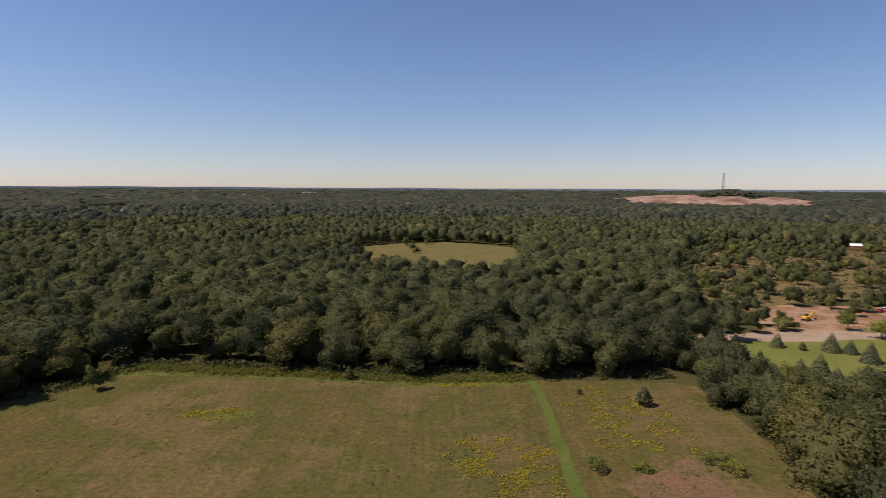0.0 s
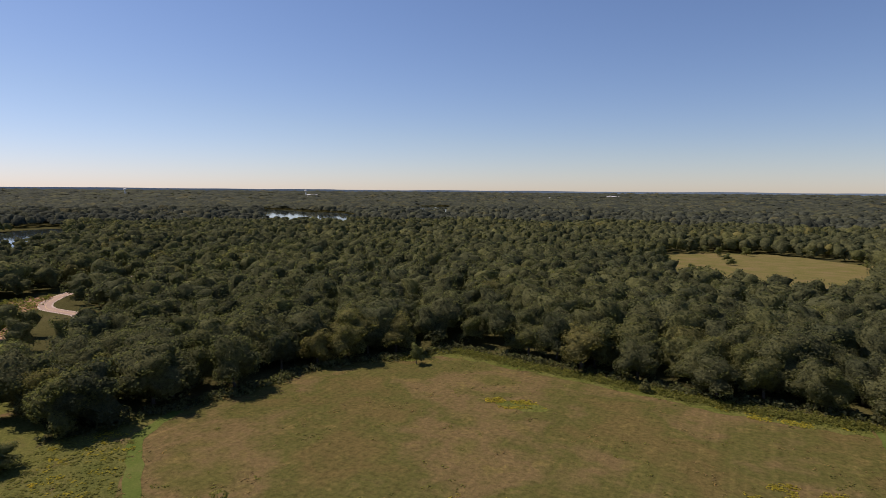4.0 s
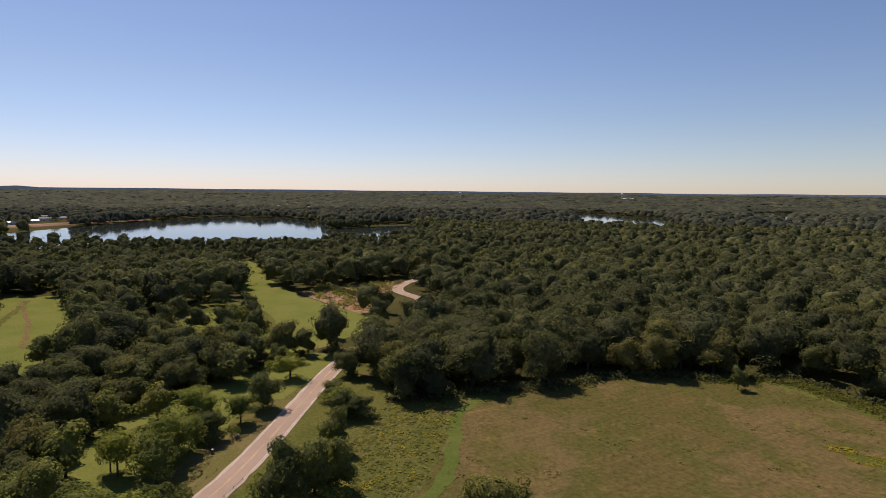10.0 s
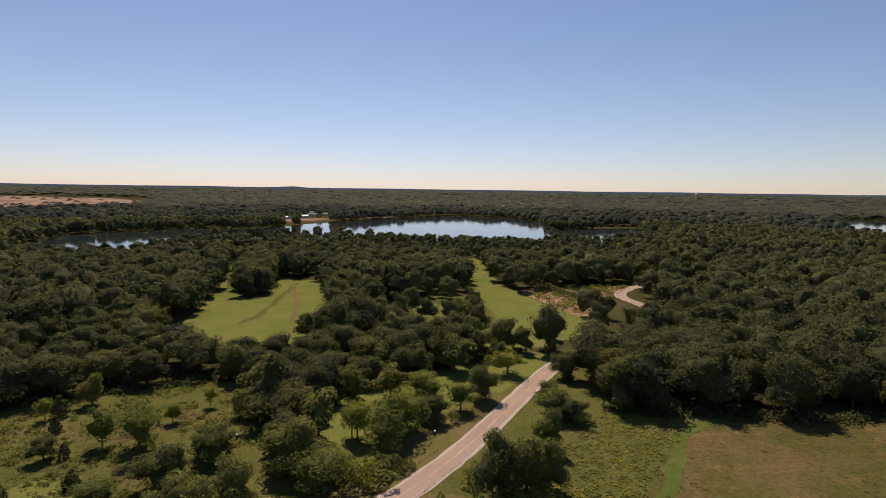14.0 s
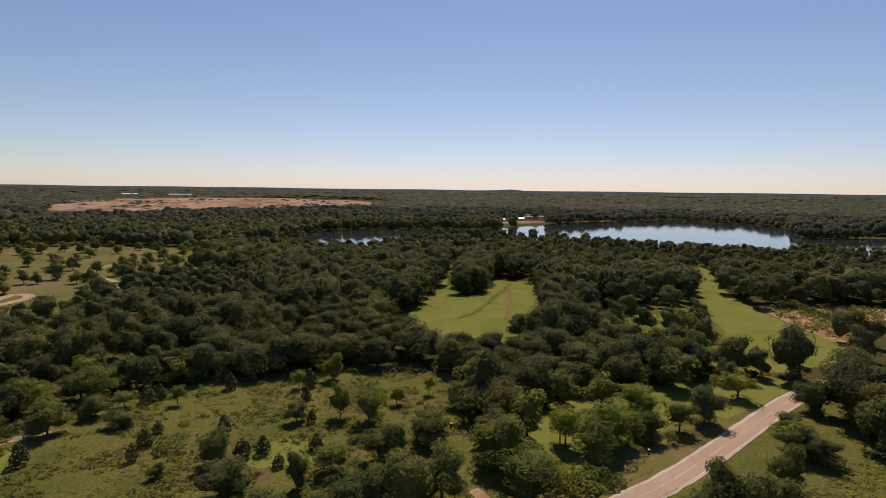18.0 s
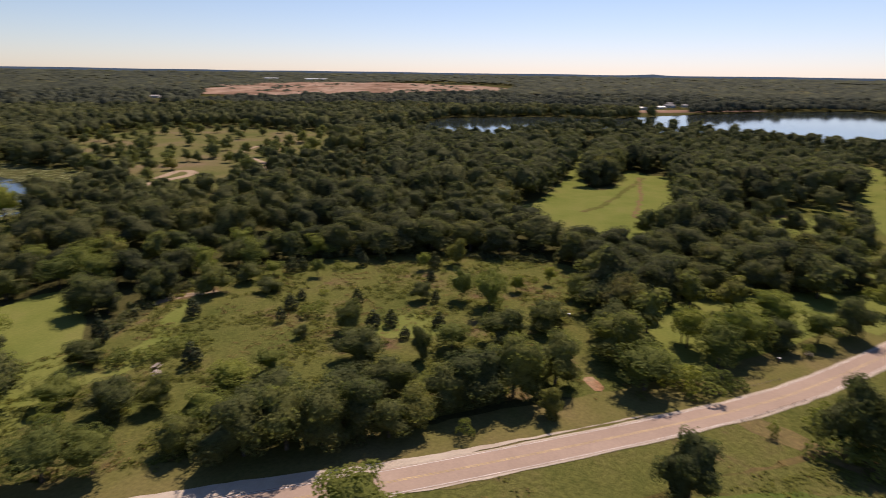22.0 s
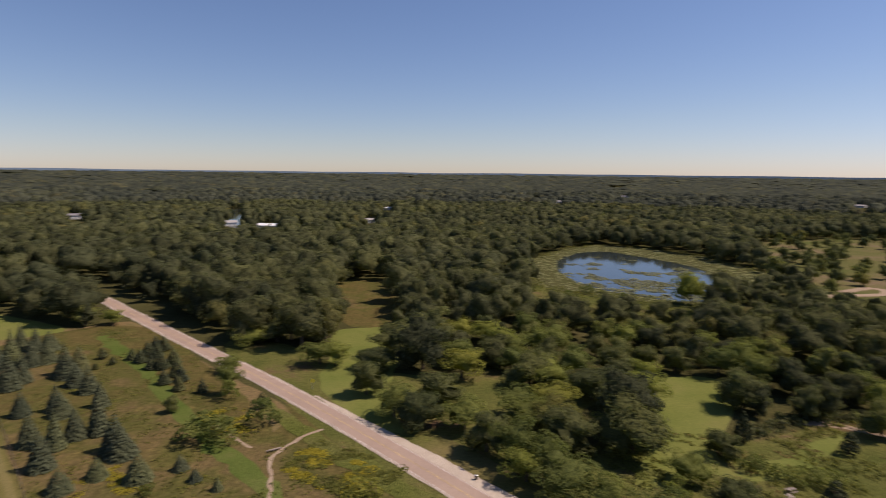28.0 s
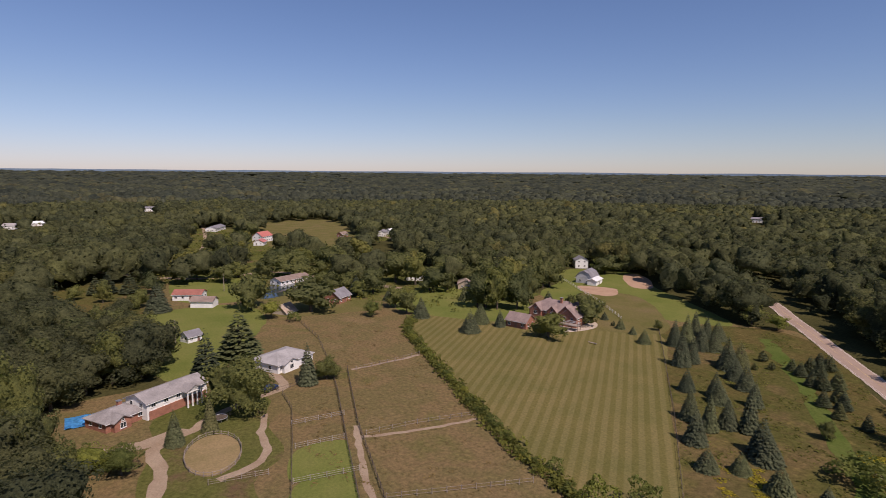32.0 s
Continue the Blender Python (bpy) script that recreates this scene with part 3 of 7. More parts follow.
ribbon("footpath", ((46, -134), (40, -128), (34, -122)), 0.8, M_DIRT, 7, 1.5, 0.2)
# worn lines on the grass slopes
ribbon("worn_line", ((-262, -52), (-275, -47), (-305, -43), (-332, -41), (-375, -38)), 3.0, M_SCRUB, 3, 3, 0.8)
ribbon("worn_line", ((-375, -41), (-330, -34), (-292, -30), (-262, -28)), 2.0, M_PASTURE, 3, 3, 0.8)
patch("beach", ((-1075, -120), (-1183, -10), (-1260, 70), (-1300, 70), (-1240, -40), (-1130, -150)), M_SAND, 5, 12, 3)
patch("beach", ((-505, -98), (-516, -106), (-526, -98), (-516, -90)), M_DIRT, 3, 3, 1)


def water_material():
    m, t, b = material("water", 0.05)
    b.inputs["Base Color"].default_value = (0.03, 0.04, 0.04, 1)
    b.inputs["Specular IOR Level"].default_value = 0.5
    bumped(t, b, noise_of(t, place_of(t), 0.6, 3.0), 0.05, 0.3)
    return m


M_WATER = water_material()
M_MARSH = ground_material("marsh_grass", ((0.3, (0.06, 0.078, 0.022)), (0.5, (0.10, 0.102, 0.032)), (0.72, (0.075, 0.092, 0.024))), wide=0.06, fine=0.7, bump=1.0)
patch("lake", LAKE, M_WATER, 3, 12, 2)
patch("lake", LAKE_W, M_WATER, 4, 12, 2)
patch("lake", LAKE_N, M_WATER, 3, 12, 2)
for pool in (POOL_S, POOL_W, POOL_N, POOL_L):
    patch("pool", pool, M_WATER, 3, 12, 1)
patch("glade", GLADE_S, M_FIELD, 2)
patch("marsh", MARSH, M_MARSH, 1.2, 5, 1.5)
patch("pond", POND, M_WATER, 4, 4, 1.8)

M_WHITE_LINE = plain_material("white_road_paint", (0.55, 0.50, 0.46), 0.8, vary=0.3, scale=1.5)
M_YELLOW_LINE = plain_material("yellow_road_paint", (0.46, 0.33, 0.16), 0.8, vary=0.35, scale=1.5)
M_ASPHALT = ground_material("asphalt", ((0.3, (0.30, 0.22, 0.175)), (0.7, (0.37, 0.275, 0.22))), wide=0.08, fine=3.0, bump=0.1, grain=0.12)
ribbon("road_shoulder", ROAD, 6.7, M_GRAVEL, 7, 3, 0.18)
ribbon("road_shoulder", ROAD[12:18], 4.0, M_GRAVEL, 8, 2, 0.15, shift=-4.0, widths=(0.3, 0.5, 2.0, 4.0, 4.6, 4.6, 4.0, 2.0, 0.5))
ribbon("road", ROAD, 5.9, M_ASPHALT, 9, 3, 0.04)
for side in (-2.7, 2.7):
    ribbon("edge_line", ROAD, 0.13, M_WHITE_LINE, 10, 3, 0.0, shift=side)
for side in (-0.14, 0.14):
    ribbon("centre_line", ROAD, 0.11, M_YELLOW_LINE, 10, 3, 0.0, shift=side)

# ---- trees ----
def leaf_shell(rng, lobes, count, size, tilt=0.6, low=-0.35, flat=0.0):
    """Four-cornered leaf clumps over the outside of some ellipsoid lobes: an array (count, 4, 3)."""
    c = np.array([l[0] for l in lobes], float)
    r = np.array([l[1] for l in lobes], float)
    pos, nor = np.zeros((0, 3)), np.zeros((0, 3))
    weight = (r[:, 0] * r[:, 1]) / (r[:, 0] * r[:, 1]).sum()
    while len(pos) < count:
        k = rng.choice(len(c), count * 2, p=weight)
        d = rng.normal(size=(count * 2, 3))
        d /= np.linalg.norm(d, axis=1)[:, None]
        p = c[k] + d * r[k] * rng.uniform(0.86, 1.08, (count * 2, 1))
        keep = d[:, 2] > low
        for i in range(len(c)):
            q = (p - c[i]) / r[i]
            keep &= (k == i) | ((q * q).sum(1) > 0.72)
        n = d / r[k]
        n /= np.linalg.norm(n, axis=1)[:, None]
        pos, nor = np.concatenate([pos, p[keep]]), np.concatenate([nor, n[keep]])
    pos, nor = pos[:count], nor[:count] + rng.normal(size=(count, 3)) * tilt * 0.6
    nor[:, 2] += flat
    nor /= np.linalg.norm(nor, axis=1)[:, None]
    u = np.cross(nor, rng.normal(size=(count, 3)))
    u /= np.linalg.norm(u, axis=1)[:, None]
    v = np.cross(nor, u)
    s = size * rng.uniform(0.6, 1.35, (count, 1))
    bend = nor * s * rng.uniform(-0.35, 0.2, (count, 1))
    e = s * rng.uniform(0.5, 0.9, (count, 1))
    return np.stack([pos + u * s + bend, pos + v * e, pos - u * s * rng.uniform(0.7, 1.1, (count, 1)) + bend, pos - v * e], 1)


def limb_lobes(rng, limbs=6, subs=2, wide=0.36, base=0.1, squash=0.85, vase=0.0):
    """Lobes of a broad crown one unit high: masses at the ends of limbs, each with smaller ones budding from it."""
    lobes = [((0, 0, base + (1 - base) * (0.5 + 0.12 * vase)), (wide * 0.6, wide * 0.6, (1 - base) * (0.36 - 0.14 * vase)))]
    lean = rng.uniform(0, 6.28)
    for i in range(limbs):
        a = i * 2.4 + rng.uniform(-0.5, 0.5)
        h = (i + 0.5) / limbs
        reach = wide * (0.78 - 0.5 * h * h * (1 - vase)) * rng.uniform(0.7, 1.15) * (1 + 0.18 * math.cos(a - lean))
        z = base + (1 - base) * (0.15 + 0.5 * vase + (0.66 - 0.45 * vase) * h) + rng.uniform(-0.05, 0.05)
        s = wide * rng.uniform(0.38, 0.58)
        c = (reach * math.cos(a), reach * math.sin(a), min(z, 0.97 - s * squash))
        lobes.append((c, (s, s, s * squash)))
        for _ in range(subs):
            b, q = a + rng.uniform(-1.5, 1.5), s * rng.uniform(0.45, 0.72)
            up = rng.uniform(-0.35, 0.85)
            lobes.append(((c[0] + s * 0.8 * math.cos(b), c[1] + s * 0.8 * math.sin(b), min(c[2] + s * squash * up, 1.0 - q * squash)), (q, q, q * squash)))
    return lobes


def hull(rng, lobes, seg, rings, shrink=1.0, low=-1.15, rough=0.07):
    """One closed, billowing skin round the lobes: verts and four-cornered faces."""
    mid = np.array((0, 0, lobes[0][0][2] - 0.04))
    c = np.array([l[0] for l in lobes], float)
    r = np.array([l[1] for l in lobes], float)
    verts, faces = [], []
    for k in range(rings + 1):
        e = low + (math.pi / 2 - low) * (k / rings) ** 0.9
        for i in range(seg):
            a = 2 * math.pi * (i + 0.5 * (k % 2)) / seg + rng.uniform(-0.12, 0.12)
            d = np.array((math.cos(a) * math.cos(e), math.sin(a) * math.cos(e), math.sin(e)))
            u, v = d / r, (mid - c) / r
            qa, qb, qc = (u * u).sum(1), (u * v).sum(1), (v * v).sum(1) - 1
            disc = qb * qb - qa * qc
            out = np.where(disc > 0, (-qb + np.sqrt(np.maximum(disc, 0))) / qa, 0.0)
            verts.append(mid + d * max(0.05, out.max()) * shrink * rng.uniform(1 - rough, 1 + rough))
    for k in range(rings):
        for i in range(seg):
            j = (i + 1) % seg
            if k % 2 == 0:
                faces.append((k * seg + i, k * seg + j, (k + 1) * seg + i, (k + 1) * seg + (i - 1) % seg))
            else:
                faces.append((k * seg + i, k * seg + j, (k + 1) * seg + j, (k + 1) * seg + i))
    return np.array(verts), np.array(faces)


def quads_mesh(name, quads, mat, stand=None, extra=None):
    """A mesh of separate four-cornered faces; stand: one value a face; extra: more quads (bark), in a second material."""
    n0 = len(quads)
    if extra is not None:
        quads = np.concatenate([quads, extra[0]])
    n = len(quads)
    me = bpy.data.meshes.new(name)
    me.vertices.add(n * 4)
    me.vertices.foreach_set("co", np.ascontiguousarray(quads, np.float32).ravel())
    me.loops.add(n * 4)
    me.loops.foreach_set("vertex_index", np.arange(n * 4, dtype=np.int32))
    me.polygons.add(n)
    me.polygons.foreach_set("loop_start", np.arange(0, n * 4, 4, dtype=np.int32))
    me.materials.append(mat)
    if extra is not None:
        me.materials.append(extra[1])
        me.polygons.foreach_set("material_index", (np.arange(n) >= n0).astype(np.int32))
    if stand is not None:
        at = me.attributes.new("stand", "FLOAT", "FACE")
        full = np.zeros(n, np.float32)
        full[:len(stand)] = stand
        at.data.foreach_set("value", full)
    me.update(calc_edges=True)
    return me


def tube(bm, a, b, ra, rb, sides=6):
    """A tapered round piece between two points."""
    a, b = Vector(a), Vector(b)
    turn = (b - a).to_track_quat("Z", "Y")
    rings = []
    for p, r in ((a, ra), (b, rb)):
        rings.append([bm.verts.new(p + turn @ Vector((r * math.cos(2 * math.pi * i / sides), r * math.sin(2 * math.pi * i / sides), 0))) for i in range(sides)])
    for i in range(sides):
        bm.faces.new((rings[0][i], rings[0][(i + 1) % sides], rings[1][(i + 1) % sides], rings[1][i]))
    bm.faces.new(rings[1])
    bm.faces.new(rings[0][::-1])


def trunk_mesh(rng, h=0.62, r=0.026, limbs=5):
    """A tapered trunk with limbs, for a tree one unit high."""
    bm = bmesh.new()
    tube(bm, (0, 0, -0.01), (0, 0, h * 0.5), r * 1.25, r * 0.9)
    tube(bm, (0, 0, h * 0.5), (0.01, 0.01, h), r * 0.9, r * 0.45)
    for i in range(limbs):
        a = i * 2.4 + rng.uniform(0, 0.8)
        z = h * rng.uniform(0.4, 0.75)
        q = rng.uniform(0.14, 0.24)
        tube(bm, (0, 0, z), (q * math.cos(a), q * math.sin(a), z + rng.uniform(0.1, 0.2)), r * 0.5, r * 0.16, 5)
    me = bpy.data.meshes.new("trunk")
    bm.to_mesh(me)
    bm.free()
    me.materials.append(M_BARK)
    return me


rng = np.random.default_rng(7)


def full_crown(rng, lobes, count, size, tilt, low, flat, mat, seg=16, rings=9, shrink=0.86):
    """Leaf clumps over the lobes, on a billowing inner skin that closes the crown."""
    v, f = hull(rng, lobes, seg, rings, shrink)
    q = leaf_shell(rng, lobes, count, size, tilt, low, flat)
    verts, faces = np.concatenate([v, q.reshape(-1, 3)]), np.concatenate([f, np.arange(count * 4).reshape(-1, 4) + len(v)])
    me = bpy.data.meshes.new("crown")
    me.vertices.add(len(verts))
    me.vertices.foreach_set("co", verts.astype(np.float32).ravel())
    me.loops.add(faces.size)
    me.loops.foreach_set("vertex_index", faces.astype(np.int32).ravel())
    me.polygons.add(len(faces))
    me.polygons.foreach_set("loop_start", np.arange(0, faces.size, 4, dtype=np.int32))
    me.polygons.foreach_set("use_smooth", np.arange(len(faces)) < len(f))
    me.materials.append(mat)
    me.update(calc_edges=True)
    return me


OAK_CROWNS = [full_crown(rng, limb_lobes(rng, rng.integers(6, 9), 2, rng.uniform(0.37, 0.45), 0.02), 2500, 0.0195, 0.45, -0.85, 0.12, M_OAK) for _ in range(10)]
TRUNKS = [trunk_mesh(rng) for _ in range(4)]
BIG_CROWNS = [full_crown(rng, limb_lobes(rng, rng.integers(6, 10), 3, rng.uniform(0.36, 0.45), 0.0), 2900, 0.019, 0.5, -0.85, 0.15, M_BROAD) for _ in range(9)]


def cone_quads(rng, tiers=14, count=620, wide=0.27, droop=0.55, base=0.04, size=1.0):
    """Drooping boughs of a conifer one unit high, loosely in tiers."""
    out = []
    for i in range(count):
        k = int(tiers * (1 - math.sqrt(rng.uniform(0.0, 1.0))))
        u = min(0.985, (k + rng.uniform(-0.25, 0.35)) / tiers)
        u = max(0.0, u)
        z = base + (0.98 - base) * u
        a = rng.uniform(0, 6.283)
        r = wide * (1 - u) ** 0.9 * rng.uniform(0.72, 1.12) + 0.008
        ln = size * (0.10 * (1 - u) + 0.03) * rng.uniform(0.7, 1.3)
        w = ln * rng.uniform(0.32, 0.5)
        ca, sa = math.cos(a), math.sin(a)
        r0, r1 = max(0.0, r - ln), r
        z0, z1 = z + ln * droop * 0.8, z - ln * droop * rng.uniform(0.2, 0.8)
        rm, zm = (r0 + r1) / 2, (z0 + z1) / 2 + ln * 0.12
        t = rng.uniform(-0.3, 0.3) * w
        out.append([(r0 * ca, r0 * sa, z0), (rm * ca - w * sa, rm * sa + w * ca, zm - w * 0.4 + t), (r1 * ca, r1 * sa, z1), (rm * ca + w * sa, rm * sa - w * ca, zm - w * 0.4 - t)])
    return np.array(out)


SPRUCE_CROWNS = [quads_mesh("crown", cone_quads(rng, 13, 1500, rng.uniform(0.30, 0.37), size=0.72), M_SPRUCE) for _ in range(4)]
CEDAR_CROWNS = [quads_mesh("crown", leaf_shell(rng, [((0, 0, 0.30), (0.26, 0.26, 0.3)), ((0.02, 0, 0.52), (0.2, 0.2, 0.3)), ((0, 0.01, 0.74), (0.11, 0.11, 0.25))], 360, 0.05, 0.5, -0.8), M_CEDAR) for _ in range(4)]
PALE_CROWNS = [full_crown(rng, limb_lobes(rng, rng.integers(7, 10), 3, rng.uniform(0.46, 0.58), 0.02, 0.5, rng.uniform(0.0, 0.45)), 2600, 0.021, 0.55, -0.7, 0.9, M_PALE, 14, 7, 0.76) for _ in range(7)]
PARK_CROWNS = [full_crown(rng, limb_lobes(rng, rng.integers(5, 8), 2, rng.uniform(0.36, 0.46), 0.03), 520, 0.040, 0.5, -0.85, 0.15, M_BROAD, 14, 7) for _ in range(8)]
PINE_CROWNS = [quads_mesh("crown", cone_quads(rng, 9, 700, rng.uniform(0.30, 0.34), 0.15, 0.1), M_PINE) for _ in range(2)]
SHRUB_CROWNS = [quads_mesh("crown", leaf_shell(rng, limb_lobes(rng, 5, 2, 0.6, 0.0), 620, 0.055, 0.7, -0.2), M_PALE) for _ in range(3)]
KINDS = {
    "oak": ("oak_tree", OAK_CROWNS, "tall oak with a dense dark green rounded crown", "tree", "woodland edge trees"),
    "big": ("broadleaf_tree", BIG_CROWNS, "broad dark green leafy tree standing near the road", "tree", "roadside trees"),
    "pale": ("locust_tree", PALE_CROWNS, "spreading light green locust tree with a feathery crown", "tree", "light green trees"),
    "spruce": ("spruce_tree", SPRUCE_CROWNS, "grey-green spruce with drooping tiered boughs", "conifer", "spruces"),
    "park": ("shade_tree", PARK_CROWNS, "rounded green shade tree standing in open grass", "tree", "shade trees"),
    "cedar": ("cedar_tree", CEDAR_CROWNS, "small dark green cedar growing in the grass", "conifer", "cedars"),
    "pine": ("pine_tree", PINE_CROWNS, "tall dark green pine with layered boughs", "conifer", "pines"),
    "shrub": ("shrub", SHRUB_CROWNS, "low rounded green shrub in the grass", "shrub", "shrubs"),
}


def tree(kind, x, y, h, wide=1.0, label=""):
    name, crowns, text, cat, group = KINDS[kind]
    root = tagged(new(name), label or text, cat, group)
    root.empty_display_size = 0.5
    root.matrix_world = Matrix.LocRotScale((x, y, 0.0), Euler((0, 0, rng.uniform(0, 6.28))), (h * wide, h * wide, h))
    if kind == "big" and math.hypot(x, y) > 190:
        crowns = PARK_CROWNS
    c = new("crown", crowns[rng.integers(len(crowns))])
    c.parent = root
    if kind != "shrub":
        t = new("trunk", TRUNKS[rng.integers(len(TRUNKS))])
        t.parent = root
    return root


# ---- buildings: name, x, y, ridge heading, length, depth, wall height, roof height, wall, roof, roof kind, label ----
BUILDINGS = (
    ("farmhouse", 158.2, -16.8, -60.0, 17.5, 8.0, 4.3, 1.5, "white_siding", "grey_shingles", "gable", "long two-storey white farmhouse with brick base and columned porch"),
    ("farmhouse_wing", 153.4, -4.9, -58.0, 10.5, 7.6, 2.4, 1.4, "brick", "grey_shingles", "hip", "low brick wing with a grey hipped shingle roof"),
    ("stable_house", 175.0, -51.5, -62.0, 15.0, 11.5, 2.7, 1.7, "white_siding", "pale_shingles", "hip", "low white house with a broad pale grey roof"),
    ("garage", 270.5, -45.5, -122.0, 9.8, 6.5, 3.0, 1.5, "white_siding", "brown_shingles", "gable", "plain white garage with a brown gable roof"),
    ("cottage", 290.0, -42.5, -118.0, 13.0, 8.0, 2.9, 1.6, "white_siding", "red_shingles", "gable", "white cottage with a reddish-brown roof"),
    ("shed", 216.5, -31.5, -64.0, 5.5, 4.5, 2.3, 1.5, "white_siding", "slate_shingles", "gable", "small white shed with a dark slate roof"),
    ("pool_house", 307.0, -96.0, -64.0, 21.0, 8.0, 2.5, 1.6, "white_siding", "brown_shingles", "gable", "long low white house with a brown roof beside a pond"),
    ("lean_to", 240.5, -72.5, -55.0, 7.0, 7.0, 1.0, 3.0, "tan_siding", "tan_shingles", "gable", "steep tan roofed shelter almost reaching the ground"),
    ("brick_house", 250.0, -100.5, -55.0, 10.0, 8.0, 3.0, 3.0, "brick", "slate_shingles", "gable", "brick house with a steep grey gable roof"),
    ("brick_garage", 172.0, -145.5, -160.0, 9.0, 7.0, 2.9, 2.4, "brick", "mauve_shingles", "gable", "brick garage with a brown gable roof"),
    ("brick_mansion", 172.5, -166.0, -160.0, 21.0, 10.5, 4.6, 3.4, "brick", "mauve_shingles", "hip", "large brick house with a brown hipped roof and chimney"),
    ("mansion_bay", 162.6, -164.5, -70.0, 8.0, 7.0, 4.2, 3.0, "brick", "mauve_shingles", "gable", "gabled brick bay with a railed wooden deck"),
    ("barn", 227.0, -240.0, -64.0, 13.0, 8.5, 3.2, 3.6, "grey_siding", "slate_shingles", "gambrel", "barn with a dark grey gambrel roof and white annex"),
    ("barn_annex", 219.5, -238.0, -64.0, 11.0, 5.0, 2.6, 1.0, "white_siding", "white_metal", "gable", "low white annex with a metal roof"),
    ("white_house", 266.0, -274.0, -35.0, 12.0, 8.0, 5.2, 2.0, "white_siding", "slate_shingles", "gable", "two-storey white house with grey roof among trees"),
    ("store", 257.0, -229.0, -20.0, 9.0, 7.0, 3.0, 1.4, "white_siding", "white_metal", "gable", "small building with a white metal roof"),
    ("bungalow", 283.0, -161.0, -35.0, 13.0, 9.0, 2.8, 2.2, "white_siding", "tan_shingles", "hip", "bungalow with a tan hipped roof under trees"),
    ("bungalow", 247.0, -171.0, -35.0, 10.0, 8.0, 2.8, 2.0, "tan_siding", "tan_shingles", "gable", "tan bungalow half hidden by a spruce"),
    ("red_roof_house", 503.0, -134.0, -50.0, 15.0, 10.0, 5.0, 3.5, "white_siding", "bright_red_metal", "gable", "white house with a bright red roof"),
    ("red_roof_house", 480.0, -126.0, -30.0, 11.0, 8.0, 2.8, 2.0, "white_siding", "bright_red_metal", "gable", "low white barn with a bright red roof"),
    ("long_house", 618.0, -118.0, -30.0, 30.0, 10.0, 3.4, 2.0, "white_siding", "slate_shingles", "gable", "long white house with grey roof at the field's end"),
    ("farm_shed", 493.0, -244.0, -40.0, 13.0, 8.0, 4.0, 2.0, "white_siding", "slate_shingles", "gable", "white farm shed beside a dirt drive"),
    ("farm_shed", 503.0, -258.0, -60.0, 9.0, 7.0, 3.5, 2.0, "white_siding", "white_metal", "gable", "white farm shed with metal roof"),
    ("field_barn", 501.0, -207.0, -60.0, 9.0, 6.0, 3.0, 2.0, "brick", "brown_shingles", "gable", "small reddish barn at the field's edge"),
    ("red_barn", 436.0, 607.0, -30.0, 11.0, 6.5, 3.0, 2.0, "red_siding", "white_metal", "gable", "red barn with a white metal roof"),
)
# roofs that show between the far trees: x, y, length
FAR_ROOFS = ((151, -630, 20), (198, -654, 14), (408, -732, 16), (35, -955, 16), (46, -702, 12), (960, -92, 16), (757, 36, 14), (727, 60, 14), (-1388, -102, 18), (-1240, -109, 16),
             (-1339, -72, 16), (-1290, -95, 20), (-1181, -133, 14), (-2219, 567, 20), (-2008, 622, 20), (-308, -1399, 18), (-322, -1235, 16), (-589, -1553, 22), (-693, -1303, 20), (-945, -1160, 22), (-2600, 750, 28))


# stretches of the far road that show between the trees: x, y, width of the gap
ROAD_GAPS = ((-318, 154, 7), (-326, 160, 7), (-335, 168, 7), (-344, 177, 6), (-389, 243, 5))


# ---- woodland ----
def dome(rng, fine=False):
    """A far crown, a mere rounded bump: six slopes as three folded faces, or with a shoulder all round."""
    a = np.arange(6) * math.pi / 3 + rng.uniform(-0.25, 0.25, 6)
    top = [(rng.uniform(-0.1, 0.1), rng.uniform(-0.1, 0.1), 1.0)]
    if not fine:
        r = rng.uniform(0.42, 0.62, 6)
        return np.concatenate([top, np.stack([r * np.cos(a), r * np.sin(a), rng.uniform(0.42, 0.72, 6)], 1)]), np.array([(0, 1, 2, 3), (0, 3, 4, 5), (0, 5, 6, 1)])
    r0, r1 = rng.uniform(0.24, 0.36, 6), rng.uniform(0.4, 0.56, 6)
    verts = np.concatenate([top, np.stack([r0 * np.cos(a), r0 * np.sin(a), rng.uniform(0.82, 0.97, 6)], 1), np.stack([r1 * np.cos(a), r1 * np.sin(a), rng.uniform(0.3, 0.62, 6)], 1)])
    return verts, np.array([(0, 1, 2, 3), (0, 3, 4, 5), (0, 5, 6, 1)] + [(1 + i, 7 + i, 7 + (i + 1) % 6, 1 + (i + 1) % 6) for i in range(6)])


